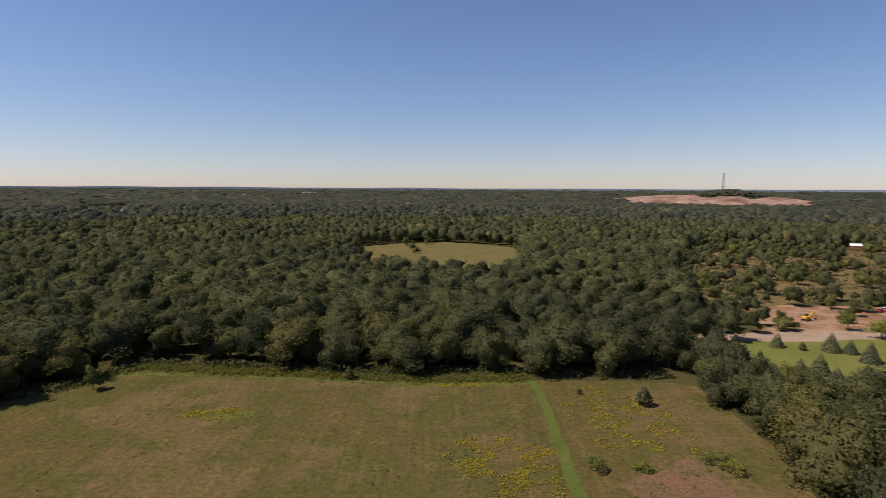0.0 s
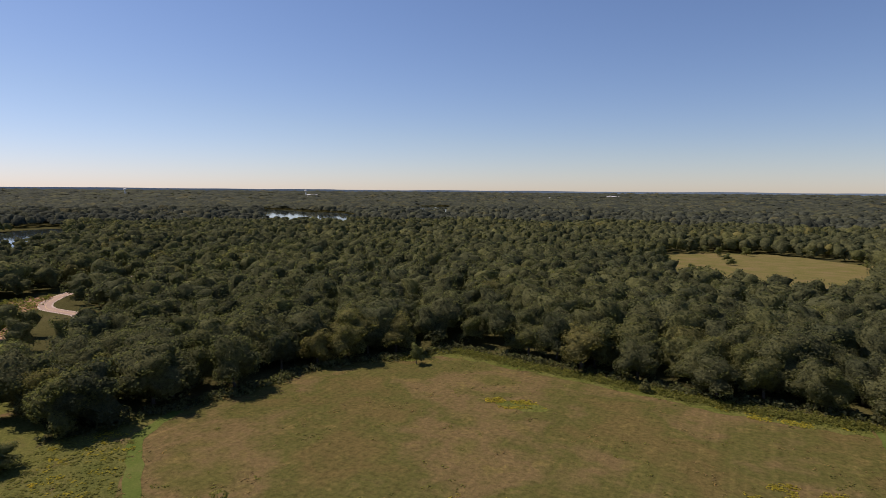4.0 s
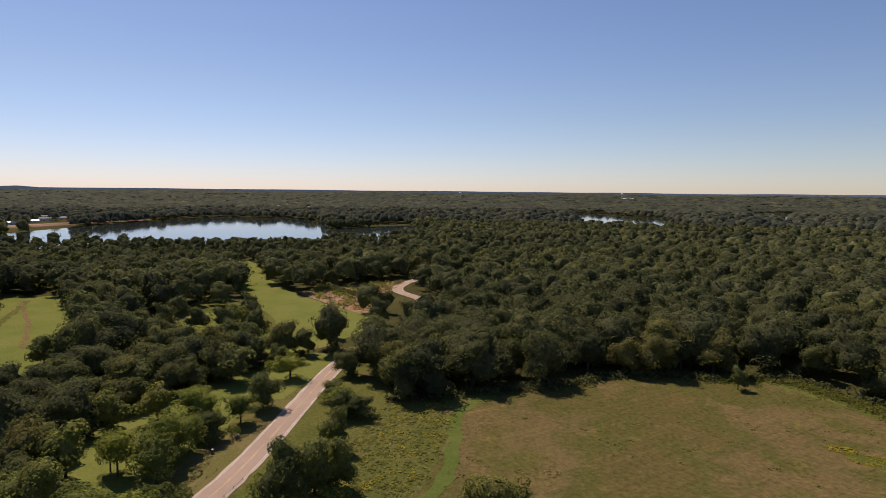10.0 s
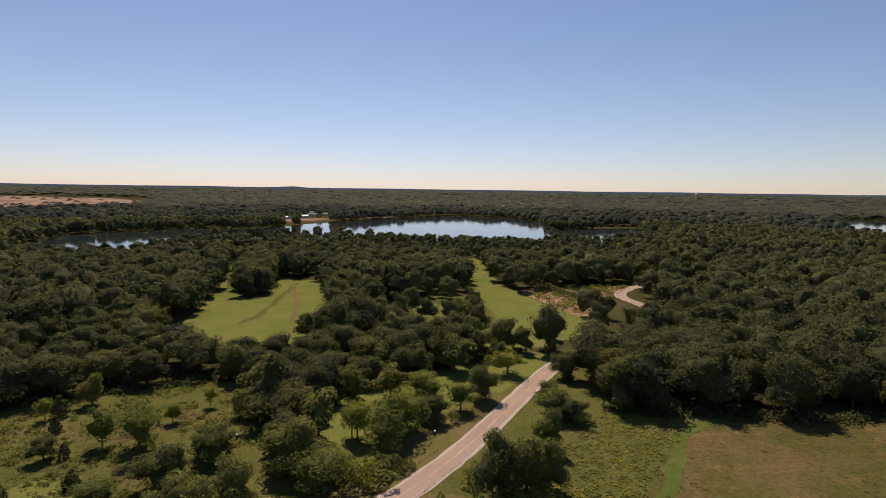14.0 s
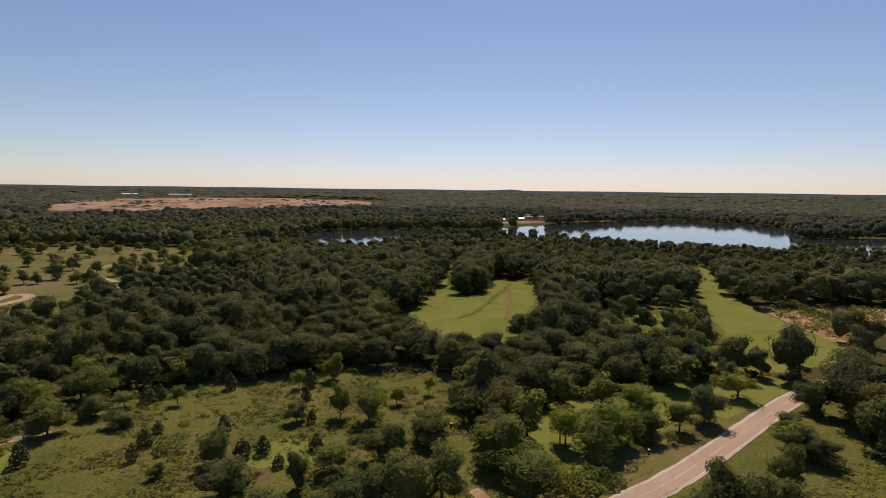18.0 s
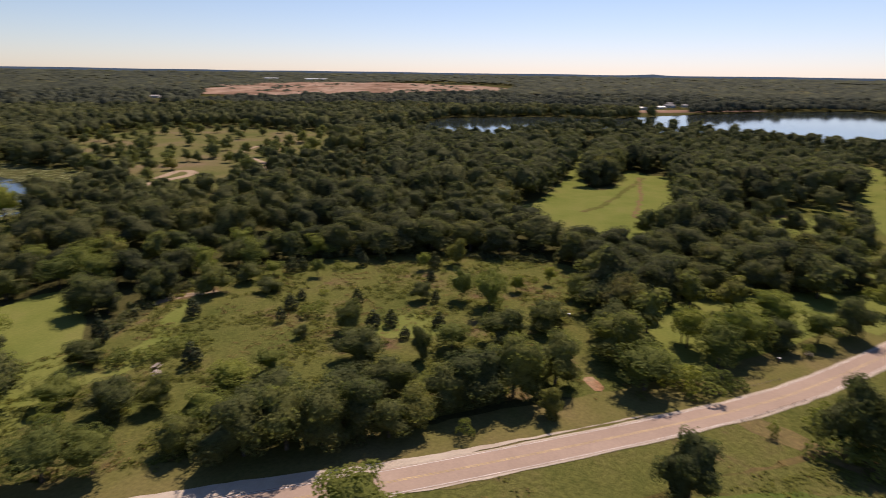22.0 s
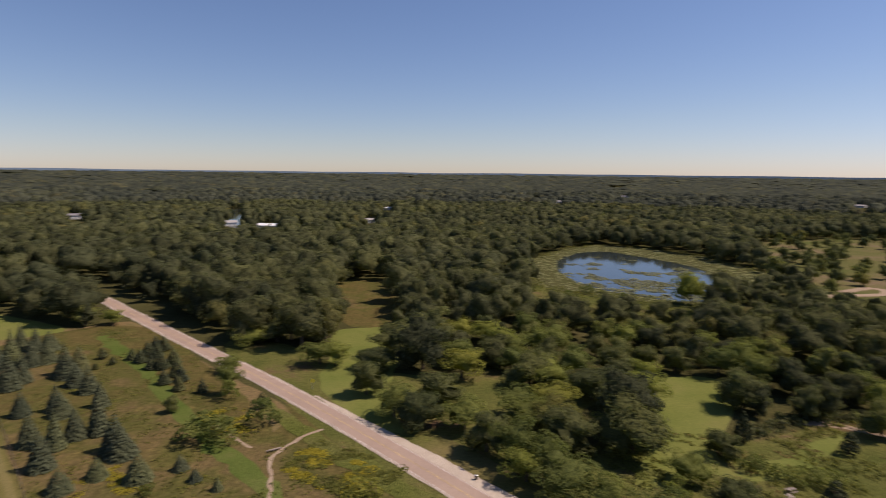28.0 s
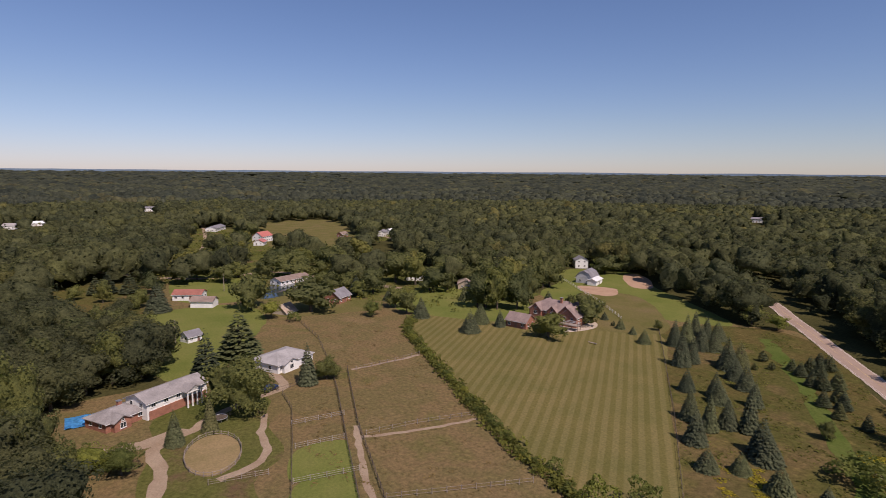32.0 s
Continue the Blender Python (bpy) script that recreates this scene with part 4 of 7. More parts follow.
def spread(name, shapes, x, y, z, h, wide, cast, mats, rng, label):
    """One mesh of many crowns: shapes of (verts, faces, number of smooth faces), each set down turned and scaled."""
    n = len(x)
    kind = rng.integers(len(shapes), size=n)
    turn = rng.uniform(0, 6.28, n)
    vs, fs, smooth, stand, off = [], [], [], [], 0
    for k, (v, f, soft) in enumerate(shapes):
        m = kind == k
        c = int(m.sum())
        if not c:
            continue
        q = v[None] * h[m][:, None, None]
        w, ca, sa = wide[m][:, None], np.cos(turn[m])[:, None], np.sin(turn[m])[:, None]
        p = np.stack([(q[..., 0] * ca - q[..., 1] * sa) * w + x[m][:, None], (q[..., 0] * sa + q[..., 1] * ca) * w + y[m][:, None], q[..., 2] + z[m][:, None]], -1)
        vs.append(p.reshape(-1, 3))
        fs.append((f[None] + (np.arange(c) * len(v))[:, None, None]).reshape(-1, 4) + off)
        smooth.append(np.tile(np.arange(len(f)) < soft, c))
        stand.append(np.repeat(cast[m], len(f)))
        off += c * len(v)
    vs, fs = np.concatenate(vs), np.concatenate(fs)
    me = bpy.data.meshes.new(name)
    me.vertices.add(len(vs))
    me.vertices.foreach_set("co", vs.astype(np.float32).ravel())
    me.loops.add(fs.size)
    me.loops.foreach_set("vertex_index", fs.astype(np.int32).ravel())
    me.polygons.add(len(fs))
    me.polygons.foreach_set("loop_start", np.arange(0, fs.size, 4, dtype=np.int32))
    me.polygons.foreach_set("use_smooth", np.concatenate(smooth))
    me.materials.append(mats)
    me.attributes.new("stand", "FLOAT", "FACE").data.foreach_set("value", np.concatenate(stand).astype(np.float32))
    me.update(calc_edges=True)
    return tagged(new(name, me), label, "woodland", kind="stuff")


def drift(x, y, size, seed):
    """A soft pattern over the land, about -1 to 1."""
    g = np.random.default_rng(seed)
    out = np.zeros(len(x))
    for k in range(9):
        a, f, p = g.uniform(0, 6.28), g.uniform(0.5, 1.8) / size, g.uniform(0, 6.28)
        out += np.sin((x * np.cos(a) + y * np.sin(a)) * f * 6.28 + p)
    return out / 3.2


def sight_lines(x, y):
    """Trees that stand clear of the buildings and of the view on them."""
    keep = np.ones(len(x), bool)
    for hx, hy, ln in [(b[1], b[2], b[4]) for b in BUILDINGS] + list(FAR_ROOFS) + list(ROAD_GAPS):
        d = math.hypot(hx, hy)
        ux, uy = hx / d, hy / d
        along, side = x * ux + y * uy, np.abs(y * ux - x * uy)
        keep &= ~((side < ln * 0.6 + 1) & (along < d + ln * 0.8) & (along > d * 0.74))
    return keep


def woodland():
    r = np.random.default_rng(11)
    roads = [smooth_loop(line, 6.0, 0, closed=False) for line in (ROAD, ((352, -50), (406, -64), (536, -94), (640, -112)), ((350, -43), (361, -84), (300, -122)))]

    def spots(r0, r1, s):
        if r1 <= 1000:
            k = np.arange(-r1, r1, s)
            x, y = [a.ravel() for a in np.meshgrid(k, k)]
            x, y = x + (np.floor(y / s) % 2) * s / 2 + r.uniform(-0.36, 0.36, len(x)) * s, y + r.uniform(-0.36, 0.36, len(x)) * s
        else:
            xs, ys, q = [], [], r0
            while q < r1:
                step = q * s
                n = int(2 * math.pi * q / step)
                a = (np.arange(n) + r.uniform(-0.45, 0.45, n)) * 2 * math.pi / n
                rr = q + r.uniform(-0.5, 0.5, n) * step
                xs.append(rr * np.cos(a)), ys.append(rr * np.sin(a))
                q += step
            x, y = np.concatenate(xs), np.concatenate(ys)
        d = np.hypot(x, y)
        heading = np.degrees(np.arctan2(-x, y)) % 360
        keep = (d >= max(r0, 75)) & (d < r1)
        keep &= ~((heading > 278) & (heading < 318) & (d > 150) & (r.random(len(x)) < 0.7))
        x, y, d = x[keep], y[keep], d[keep]
        keep = sight_lines(x, y)
        for c in CLEARINGS:
            keep &= ~inside(x, y, c)
        keep &= ~(inside(x * 0.965, y * 0.965, CLEARINGS[0]) & (y > 160))
        keep &= ~(inside(x, y, THIN_WOOD) & (r.random(len(x)) < 0.45))
        keep &= ~(inside(x, y, np.array(MEADOW_E, float)) & (drift(x, y, 70, 41) > -0.5))
        keep &= ~(inside(x, y, np.array(VILLAGE, float)) & ((drift(x, y, 60, 31) > -0.1) | (d < 300) | (r.random(len(x)) < 0.2)))
        if r0 > 900:
            keep &= drift(x, y, 420, 5) < 1.12
        x, y, d = x[keep], y[keep], d[keep]
        if r0 < 500:
            keep = np.ones(len(x), bool)
            for road in roads:
                keep &= np.array([np.min(np.hypot(road[:, 0] - a, road[:, 1] - b)) > (13.5 if b < -100 else 9.5) for a, b in zip(x, y)])
            x, y, d = x[keep], y[keep], d[keep]
        return x, y, d

    near = []
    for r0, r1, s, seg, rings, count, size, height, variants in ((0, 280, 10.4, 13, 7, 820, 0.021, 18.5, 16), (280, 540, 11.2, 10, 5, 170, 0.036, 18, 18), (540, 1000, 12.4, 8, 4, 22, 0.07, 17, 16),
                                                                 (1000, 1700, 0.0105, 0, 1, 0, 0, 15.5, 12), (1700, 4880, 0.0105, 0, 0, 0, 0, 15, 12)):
        shapes = []
        for _ in range(variants):
            if not seg:
                v, f = dome(r, rings > 0)
                shapes.append((v, f, len(f)))
                continue
            lobes = limb_lobes(r, r.integers(5, 8), 2, r.uniform(0.37, 0.46), 0.04)
            v, f = hull(r, lobes, seg, rings, (0.86, 0.9, 0.96)[(r0 > 0) + (r0 > 300)], -0.7, (0.06, 0.05, 0.06)[(r0 > 0) + (r0 > 300)])
            q = leaf_shell(r, lobes, count, size, 0.42, (-0.7 if r0 == 0 else -0.35), 0.12)
            shapes.append((np.concatenate([v, q.reshape(-1, 3)]), np.concatenate([f, np.arange(count * 4).reshape(-1, 4) + len(v)]), len(f)))
        x, y, d = spots(r0, r1, s)
        if r0 == 0:
            heading = np.degrees(np.arctan2(-x, y)) % 360
            first = np.argsort(d + 500 * ((heading > 280) & (heading < 318)))[:250]
            near = [(x[i], y[i]) for i in first]
            rest = np.ones(len(x), bool)
            rest[first] = False
            x, y, d = x[rest], y[rest], d[rest]
        low = drift(x, y, 160, 3)
        h = height * r.uniform(0.8, 1.12, len(x)) * (1 + 0.09 * low)
        if r0 < 900:
            wide = r.uniform(0.85, 1.2, len(x))
            h *= np.where(r.random(len(x)) < 0.12, 0.72, 1.0) * np.where(inside(x, y, LOW_WOOD) | inside(x, y, YOUNG_WOOD) | inside(x, y, THIN_WOOD), 0.72, 1.0) * np.where(inside(x, y, EAST_LOW), 0.55, 1.0) * np.where(inside(x, y, SHORE_LOW), 0.7, 1.0) * np.where(inside(x, y, PARK_FRONT), 0.62, 1.0)
        else:
            wide = d * s / height * r.uniform(0.9, 1.7, len(x))
            h *= r.uniform(0.65, 1.25, len(x))
        cast = np.clip(0.44 + 0.12 * low + 0.10 * drift(x, y, 45, 9) + (0.10 if r0 < 900 else 0.2) * drift(x, y, 330, 19) + r.normal(0, 0.17 if r0 < 500 else 0.22, len(x)), 0, 1)
        spread("woodland", shapes, x, y, far_rise(d) - (0.1 if r0 < 900 else 0.0), h, wide, cast, M_WOODS if r0 < 900 else M_FAR_HAZE, r, "dense oak woodland with closed dark green crowns")
    for x, y in near:
        low = inside(np.array([x]), np.array([y]), LOW_WOOD)[0]
        young = inside(np.array([x]), np.array([y]), YOUNG_WOOD)[0]
        kind = ("oak", "big", "pale")[rng.integers(3)] if young else "oak"
        tree(kind, x, y, rng.uniform(13, 19) * (0.6 if young else 0.74 if low else 1.0), rng.uniform(0.85, 1.2) * (1.2 if low else 1.0) * (0.9 if kind == "pale" else 1.0))


woodland()


# ---- trees that stand by themselves: x, y, height, width ----
def plant(kind, spots):
    for x, y, h, wide in spots:
        tree(kind, x, y, h, wide)


plant("pale", ((-52.9, -36.1, 12.6, 0.95),))  # near side of the road
plant("pale", ((-23.4, -106.0, 7.4, 1.22), (-29.1, -100.2, 9.1, 1.16), (-35.0, -92.5, 8.4, 1.08), (-41.2, -85.4, 9.4, 0.97), (-45.7, -80.5, 8.2, 0.84), (-28.7, -129.0, 8.5, 1.25), (-47.3, -124.0, 7.3, 1.19), (-39.4, -156.7, 8.5, 1.32), (-36.6, -137.7, 8.3, 1.29), (-55.5, -104.0, 6.6, 1.06),))  # roadside south
plant("big", ((-35.4, -119.5, 10.2, 1.43), (-48.9, -117.2, 13.1, 1.39), (-49.7, -147.4, 9.3, 1.70), (-61.9, -158.0, 8.9, 1.32), (-87.2, -139.2, 10.8, 1.13), (-67.7, -114.7, 6.7, 1.21), (-58.4, -92.4, 8.0, 1.23),))  # roadside south
plant("cedar", ((-66.1, -149.3, 4.6, 1.58), (-76.2, -121.1, 7.3, 0.94),))  # roadside south
plant("big", ((-63.3, -87.0, 6.9, 1.08), (-110.4, -140.3, 6.1, 1.70), (-110.9, -122.5, 9.6, 1.15), (-56.6, -72.8, 6.8, 1.28), (-59.4, -62.8, 12.0, 0.96), (-63.7, -57.6, 13.1, 0.93), (-67.5, -53.1, 12.0, 0.91), (-72.8, -49.1, 11.7, 0.84), (-70.1, -66.2, 9.7, 1.43), (-106.4, -73.7, 9.1, 0.92),))  # roadside mid
plant("shrub", ((-49.5, -97.9, 4.8, 0.81), (-76.2, -104.6, 2.9, 1.70), (-82.1, -102.5, 3.0, 1.70), (-71.4, -108.9, 2.9, 1.70),))  # roadside mid
plant("cedar", ((-96.6, -114.5, 5.2, 1.41), (-77.9, -94.4, 5.6, 1.47),))  # roadside mid
plant("pale", ((-74.9, -80.3, 6.3, 1.49), (-83.0, -78.1, 5.9, 1.14), (-61.9, -72.7, 7.9, 0.95),))  # roadside mid
plant("big", ((-94.7, -63.8, 8.7, 1.39), (-78.1, -56.1, 8.7, 1.33), (-86.8, -51.5, 7.9, 1.37), (-101.5, -52.0, 9.1, 0.64), (-132.8, -67.9, 5.9, 1.14), (-166.0, -71.8, 9.2, 0.77),))  # roadside north
plant("cedar", ((-111.3, -70.3, 4.8, 1.60), (-121.4, -81.5, 5.1, 1.33), (-109.4, -60.4, 3.2, 1.60), (-119.0, -56.1, 4.0, 1.60), (-133.2, -63.9, 3.6, 1.36), (-158.6, -76.4, 5.9, 1.43), (-150.7, -98.4, 5.2, 1.41), (-157.4, -95.0, 3.3, 1.57),))  # roadside north
plant("pale", ((-138.0, -58.0, 10.0, 0.53), (-138.8, -50.4, 11.4, 0.67), (-151.0, -46.5, 5.8, 0.75), (-161.3, -39.8, 6.2, 0.56),))  # roadside north
plant("big", ((-91.2, -35.8, 11.8, 1.11), (-96.6, -29.3, 13.9, 0.87), (-104.5, -23.0, 12.3, 0.90), (-116.7, -38.1, 9.7, 1.25), (-128.3, -31.9, 8.3, 1.19), (-86.4, -39.2, 9.3, 1.00), (-79.4, -41.6, 7.7, 1.18), (-74.2, -44.2, 8.0, 1.18), (-92.9, -21.0, 6.5, 0.85), (-146.1, -19.5, 12.1, 1.33), (-153.9, -28.4, 8.5, 0.93), (-121.4, -13.6, 12.4, 1.19),))  # roadside oaks
plant("pale", ((-109.9, -48.4, 6.5, 1.21), (-110.2, -6.4, 10.4, 1.07), (-134.4, 0.1, 10.6, 0.69),))  # roadside oaks
plant("shrub", ((-80.0, -32.2, 3.8, 0.60), (-113.2, 0.2, 5.0, 1.12), (-113.8, 4.2, 3.9, 1.63),))  # roadside oaks
plant("cedar", ((-135.3, -114.6, 5.0, 1.60), (-138.7, -113.0, 4.2, 1.60), (-111.4, -95.4, 4.5, 1.60), (-104.1, -92.8, 4.2, 1.22), (-118.2, -97.4, 3.4, 1.40), (-156.9, -103.8, 4.8, 1.60), (-147.8, -72.5, 4.2, 1.34),))  # scrub trees
plant("pale", ((-135.9, -105.4, 6.1, 0.67), (-130.2, -117.6, 5.2, 0.96), (-156.4, -79.0, 6.3, 0.68),))  # scrub trees
plant("big", ((-122.8, -119.9, 6.4, 1.14), (-118.8, -109.8, 4.4, 1.70),))  # scrub trees
plant("shrub", ((-111.1, -88.0, 3.2, 1.56), (-124.3, -94.4, 1.4, 1.70),))  # scrub trees
plant("pale", ((-131.9, -47.7, 12.1, 0.59), (-133.8, 8.6, 13.8, 0.67),))  # scrub trees b
plant("shrub", ((-144.3, -103.8, 2.7, 0.83), (-116.4, 0.7, 4.3, 1.10), (-117.7, 6.6, 4.1, 1.17), (-119.0, 10.2, 2.5, 1.55),))  # scrub trees b
plant("big", ((-148.2, -122.6, 8.3, 1.16), (-154.2, -114.7, 8.6, 1.02), (-160.0, -110.5, 4.4, 1.12), (-98.8, -82.2, 3.4, 1.23),))  # scrub trees b
plant("cedar", ((-114.2, -66.9, 4.5, 1.54),))  # scrub trees b
plant("big", ((-80.1, 3.4, 12.1, 0.76), (-104.8, 27.7, 15.2, 0.66), (-104.3, 32.8, 14.5, 0.79), (-106.1, 37.9, 12.2, 0.77), (-124.2, 44.3, 10.6, 0.72), (-141.8, 52.0, 8.2, 1.04), (-144.1, 20.0, 8.0, 1.09), (-158.2, 35.4, 11.0, 0.89),))  # road bend
plant("shrub", ((-103.7, 15.8, 2.9, 0.59), (-111.4, 23.8, 4.2, 0.93), (-142.6, 25.1, 3.2, 0.62),))  # road bend
plant("pale", ((-126.9, 6.8, 11.5, 0.79), (-140.1, 12.3, 10.0, 0.88), (-163.9, 18.7, 8.0, 1.10), (-151.1, 28.2, 8.5, 0.89), (-180.7, 49.3, 8.5, 1.18), (-137.4, -1.2, 9.6, 0.58),))  # road bend
plant("pale", ((53.2, -170.6, 5.8, 0.94), (55.8, -200.3, 6.5, 1.66), (27.8, -178.2, 7.9, 1.41), (22.6, -176.9, 8.0, 1.07), (3.4, -137.5, 9.3, 1.05), (-13.4, -129.2, 8.0, 1.17), (-15.8, -164.4, 9.8, 1.22),))  # gravel side
plant("shrub", ((46.9, -149.5, 6.0, 0.59), (33.9, -133.8, 7.1, 0.74), (43.5, -125.9, 6.3, 1.32), (-7.1, -82.8, 9.9, 1.01), (-14.8, -80.0, 8.9, 0.96),))  # gravel side
plant("big", ((46.6, -203.3, 8.9, 1.70), (11.3, -152.4, 10.7, 0.91), (-3.0, -131.0, 9.7, 1.20), (3.6, -188.9, 11.5, 1.70), (10.0, -172.5, 7.5, 1.70), (-8.0, -146.8, 9.4, 1.38),))  # gravel side
plant("big", ((-17.2, -118.8, 10.4, 1.05), (-33.5, -126.3, 10.0, 1.19), (-28.4, -180.0, 9.9, 1.70), (-34.8, -157.5, 10.4, 1.56), (-8.4, -212.4, 11.1, 1.70),))  # gravel side b
plant("pale", ((-22.6, -113.9, 10.5, 0.83), (-28.5, -107.2, 10.1, 0.82), (-27.0, -135.9, 8.5, 1.20),))  # gravel side b
plant("big", ((-77.2, 56.3, 13.1, 1.25), (-156.8, 55.4, 5.9, 1.55), (-140.8, 56.2, 6.8, 1.48), (-174.2, 66.4, 9.9, 1.04), (-155.2, -16.9, 9.7, 1.70), (-131.0, -15.6, 9.3, 1.51), (-133.9, -32.0, 6.0, 1.65), (-223.2, 79.9, 11.1, 0.60),))  # field side
plant("shrub", ((-147.5, 53.8, 6.5, 1.10),))  # field side
plant("pale", ((-151.8, 19.0, 11.6, 0.71), (-137.2, 8.1, 9.2, 1.13), (-117.2, -6.6, 6.3, 1.70),))  # field side
plant("cedar", ((56.7, 157.0, 5.4, 1.60), (40.4, 165.4, 1.9, 1.60), (-29.5, 178.1, 4.2, 1.52),))  # field cedars
plant("shrub", ((33.1, 118.5, 3.3, 1.07), (60.4, 122.4, 3.0, 1.63), (43.0, 119.1, 2.3, 1.38), (62.5, 117.8, 2.9, 1.22),))  # field cedars
plant("big", ((-104.0, 167.1, 7.7, 0.83), (80.0, 162.7, 13.4, 1.02), (83.7, 154.1, 13.5, 1.10), (83.0, 139.1, 15.1, 1.00), (84.9, 129.7, 15.5, 1.01), (84.8, 118.8, 17.9, 0.83), (84.5, 108.5, 15.9, 0.99), (99.5, 122.8, 12.8, 1.05), (101.3, 165.3, 10.2, 1.36), (98.8, 148.3, 13.7, 1.04),))  # field cedars
plant("spruce", ((129.4, 218.7, 6.2, 1.30), (146.2, 212.7, 8.2, 1.30), (151.6, 209.8, 5.9, 1.30), (150.7, 198.5, 8.4, 1.22), (133.0, 172.1, 6.5, 1.30), (126.6, 174.6, 3.2, 1.30), (122.5, 174.5, 6.6, 1.30), (124.4, 185.6, 7.9, 1.30), (114.3, 179.7, 7.7, 1.30), (141.3, 187.0, 3.8, 1.30),))  # lawn spruces
plant("cedar", ((115.3, 204.8, 2.5, 1.60), (113.7, 220.0, 4.5, 1.58), (102.2, 211.9, 4.7, 1.60), (136.4, 214.1, 3.3, 1.60),))  # lawn spruces
plant("big", ((148.3, 245.2, 6.2, 1.70),))  # lawn spruces
plant("pale", ((175.5, 245.7, 8.6, 0.78), (179.5, 231.5, 9.3, 1.07),))  # lawn spruces
plant("spruce", ((109.0, -158.8, 12.8, 0.67), (108.9, -164.3, 9.7, 0.78), (123.7, -175.5, 10.6, 0.78), (115.5, -178.8, 9.9, 0.88), (124.4, -183.6, 11.4, 0.74), (128.8, -195.0, 10.2, 0.72), (119.9, -195.4, 7.8, 1.19), (101.0, -171.0, 10.6, 0.87), (92.7, -161.3, 7.2, 1.20), (94.6, -141.0, 7.2, 0.99), (87.9, -144.0, 7.4, 1.14), (82.5, -124.9, 8.9, 0.86), (76.1, -123.2, 9.9, 0.74), (74.7, -128.4, 8.0, 0.99), (73.7, -114.3, 9.2, 0.85), (70.6, -130.4, 11.6, 0.71), (62.9, -122.0, 9.5, 0.98), (98.3, -173.5, 9.1, 0.94),))  # spruces
plant("spruce", ((65.2, -105.7, 5.3, 1.30), (60.9, -110.6, 4.7, 1.30), (52.4, -109.3, 6.3, 1.30), (122.9, -193.2, 9.5, 0.83), (86.4, -156.2, 8.2, 0.94), (78.4, -146.4, 7.6, 1.00), (141.0, -174.6, 3.5, 1.30), (131.0, -168.6, 5.8, 1.30), (148.9, -176.9, 5.0, 1.07), (162.0, -182.4, 3.8, 1.27),))  # spruces b
plant("cedar", ((97.6, -185.2, 3.7, 1.57), (91.7, -179.3, 2.7, 1.60), (94.4, -174.7, 2.3, 1.60), (153.3, -177.7, 2.1, 1.60),))  # spruces b
plant("big", ((139.6, -187.7, 4.5, 0.93),))  # spruces b
plant("spruce", ((60.4, -119.3, 7.8, 1.30), (84.6, -140.5, 6.7, 1.28), (112.5, -181.9, 7.9, 1.15), (98.9, -168.3, 8.9, 1.14), (122.7, -180.5, 8.0, 1.30),))  # spruces c
plant("spruce", ((45.8, -113.1, 3.8, 1.30), (41.4, -108.6, 3.1, 1.30), (36.0, -105.2, 2.9, 1.30),))  # meadow conifers
plant("big", ((58.9, -142.1, 4.7, 0.79),))  # meadow conifers
plant("pale", ((48.6, -153.8, 9.2, 0.63),))  # meadow conifers
plant("shrub", ((47.3, -126.8, 5.3, 1.39), (55.4, -173.6, 4.4, 1.13), (8.6, -101.8, 3.4, 1.70), (48.6, -104.3, 2.2, 1.15),))  # meadow conifers
plant("cedar", ((37.2, -144.2, 4.1, 1.42), (84.3, -182.3, 3.3, 1.60),))  # meadow conifers
for x, y, h, wide in ((88, -184, 4.6, 1.25), (84, -181, 5.2, 1.2), (85, -189, 5.6, 1.2), (86, -197, 5.0, 1.3), (78, -175, 5.4, 1.2), (81, -186, 6.0, 1.15), (82, -194, 6.2, 1.2), (75, -175, 5.8, 1.2), (73, -179, 6.4, 1.2),
                      (69, -162, 5.2, 1.2), (68, -169, 6.0, 1.2), (63, -157, 5.0, 1.1), (65, -164, 5.4, 1.2), (56, -155, 5.0, 1.0)):
    tree("pine", x, y, h, wide, "young green pine growing in the rough grass")
plant("pine", ((189.1, -41.9, 17.3, 1.30), (177.9, -29.5, 15.3, 0.80),))  # farm trees
plant("spruce", ((154.2, -52.5, 13.2, 0.71), (133.4, -15.0, 9.0, 0.80), (136.8, -23.0, 8.9, 0.66), (269.8, -26.7, 14.2, 1.29), (259.2, -113.7, 10.7, 1.30), (239.4, -122.3, 7.3, 1.30), (204.0, -118.7, 9.4, 1.30), (175.1, -123.5, 9.4, 1.17), (183.9, -134.7, 9.1, 1.21), (175.7, -138.3, 7.5, 1.02), (221.6, -152.7, 7.4, 1.25),))  # farm trees
plant("big", ((154.9, -58.4, 7.1, 1.09), (144.8, -31.6, 15.5, 1.19), (253.9, -61.9, 17.5, 1.00), (236.8, -82.7, 15.4, 1.70), (212.2, -116.4, 10.6, 0.98),))  # farm trees
plant("big", ((154.1, -143.8, 10.2, 1.36), (161.6, -172.2, 12.6, 1.30), (224.6, -9.3, 13.0, 1.08), (182.5, -12.7, 8.7, 1.43), (124.7, 10.1, 8.7, 1.43), (155.7, 17.2, 15.5, 0.87), (189.8, 10.6, 15.2, 0.93), (151.4, 20.3, 24.6, 0.69), (182.6, -5.5, 16.3, 0.93), (209.5, 0.9, 14.5, 1.17), (324.4, -66.1, 10.9, 1.48), (267.5, -164.5, 11.0, 1.34), (204.2, -152.5, 11.6, 1.14),))  # farm trees b
plant("pale", ((128.6, 1.1, 5.8, 1.16), (124.9, -4.1, 6.1, 1.11), (232.8, -64.5, 8.3, 0.87),))  # farm trees b
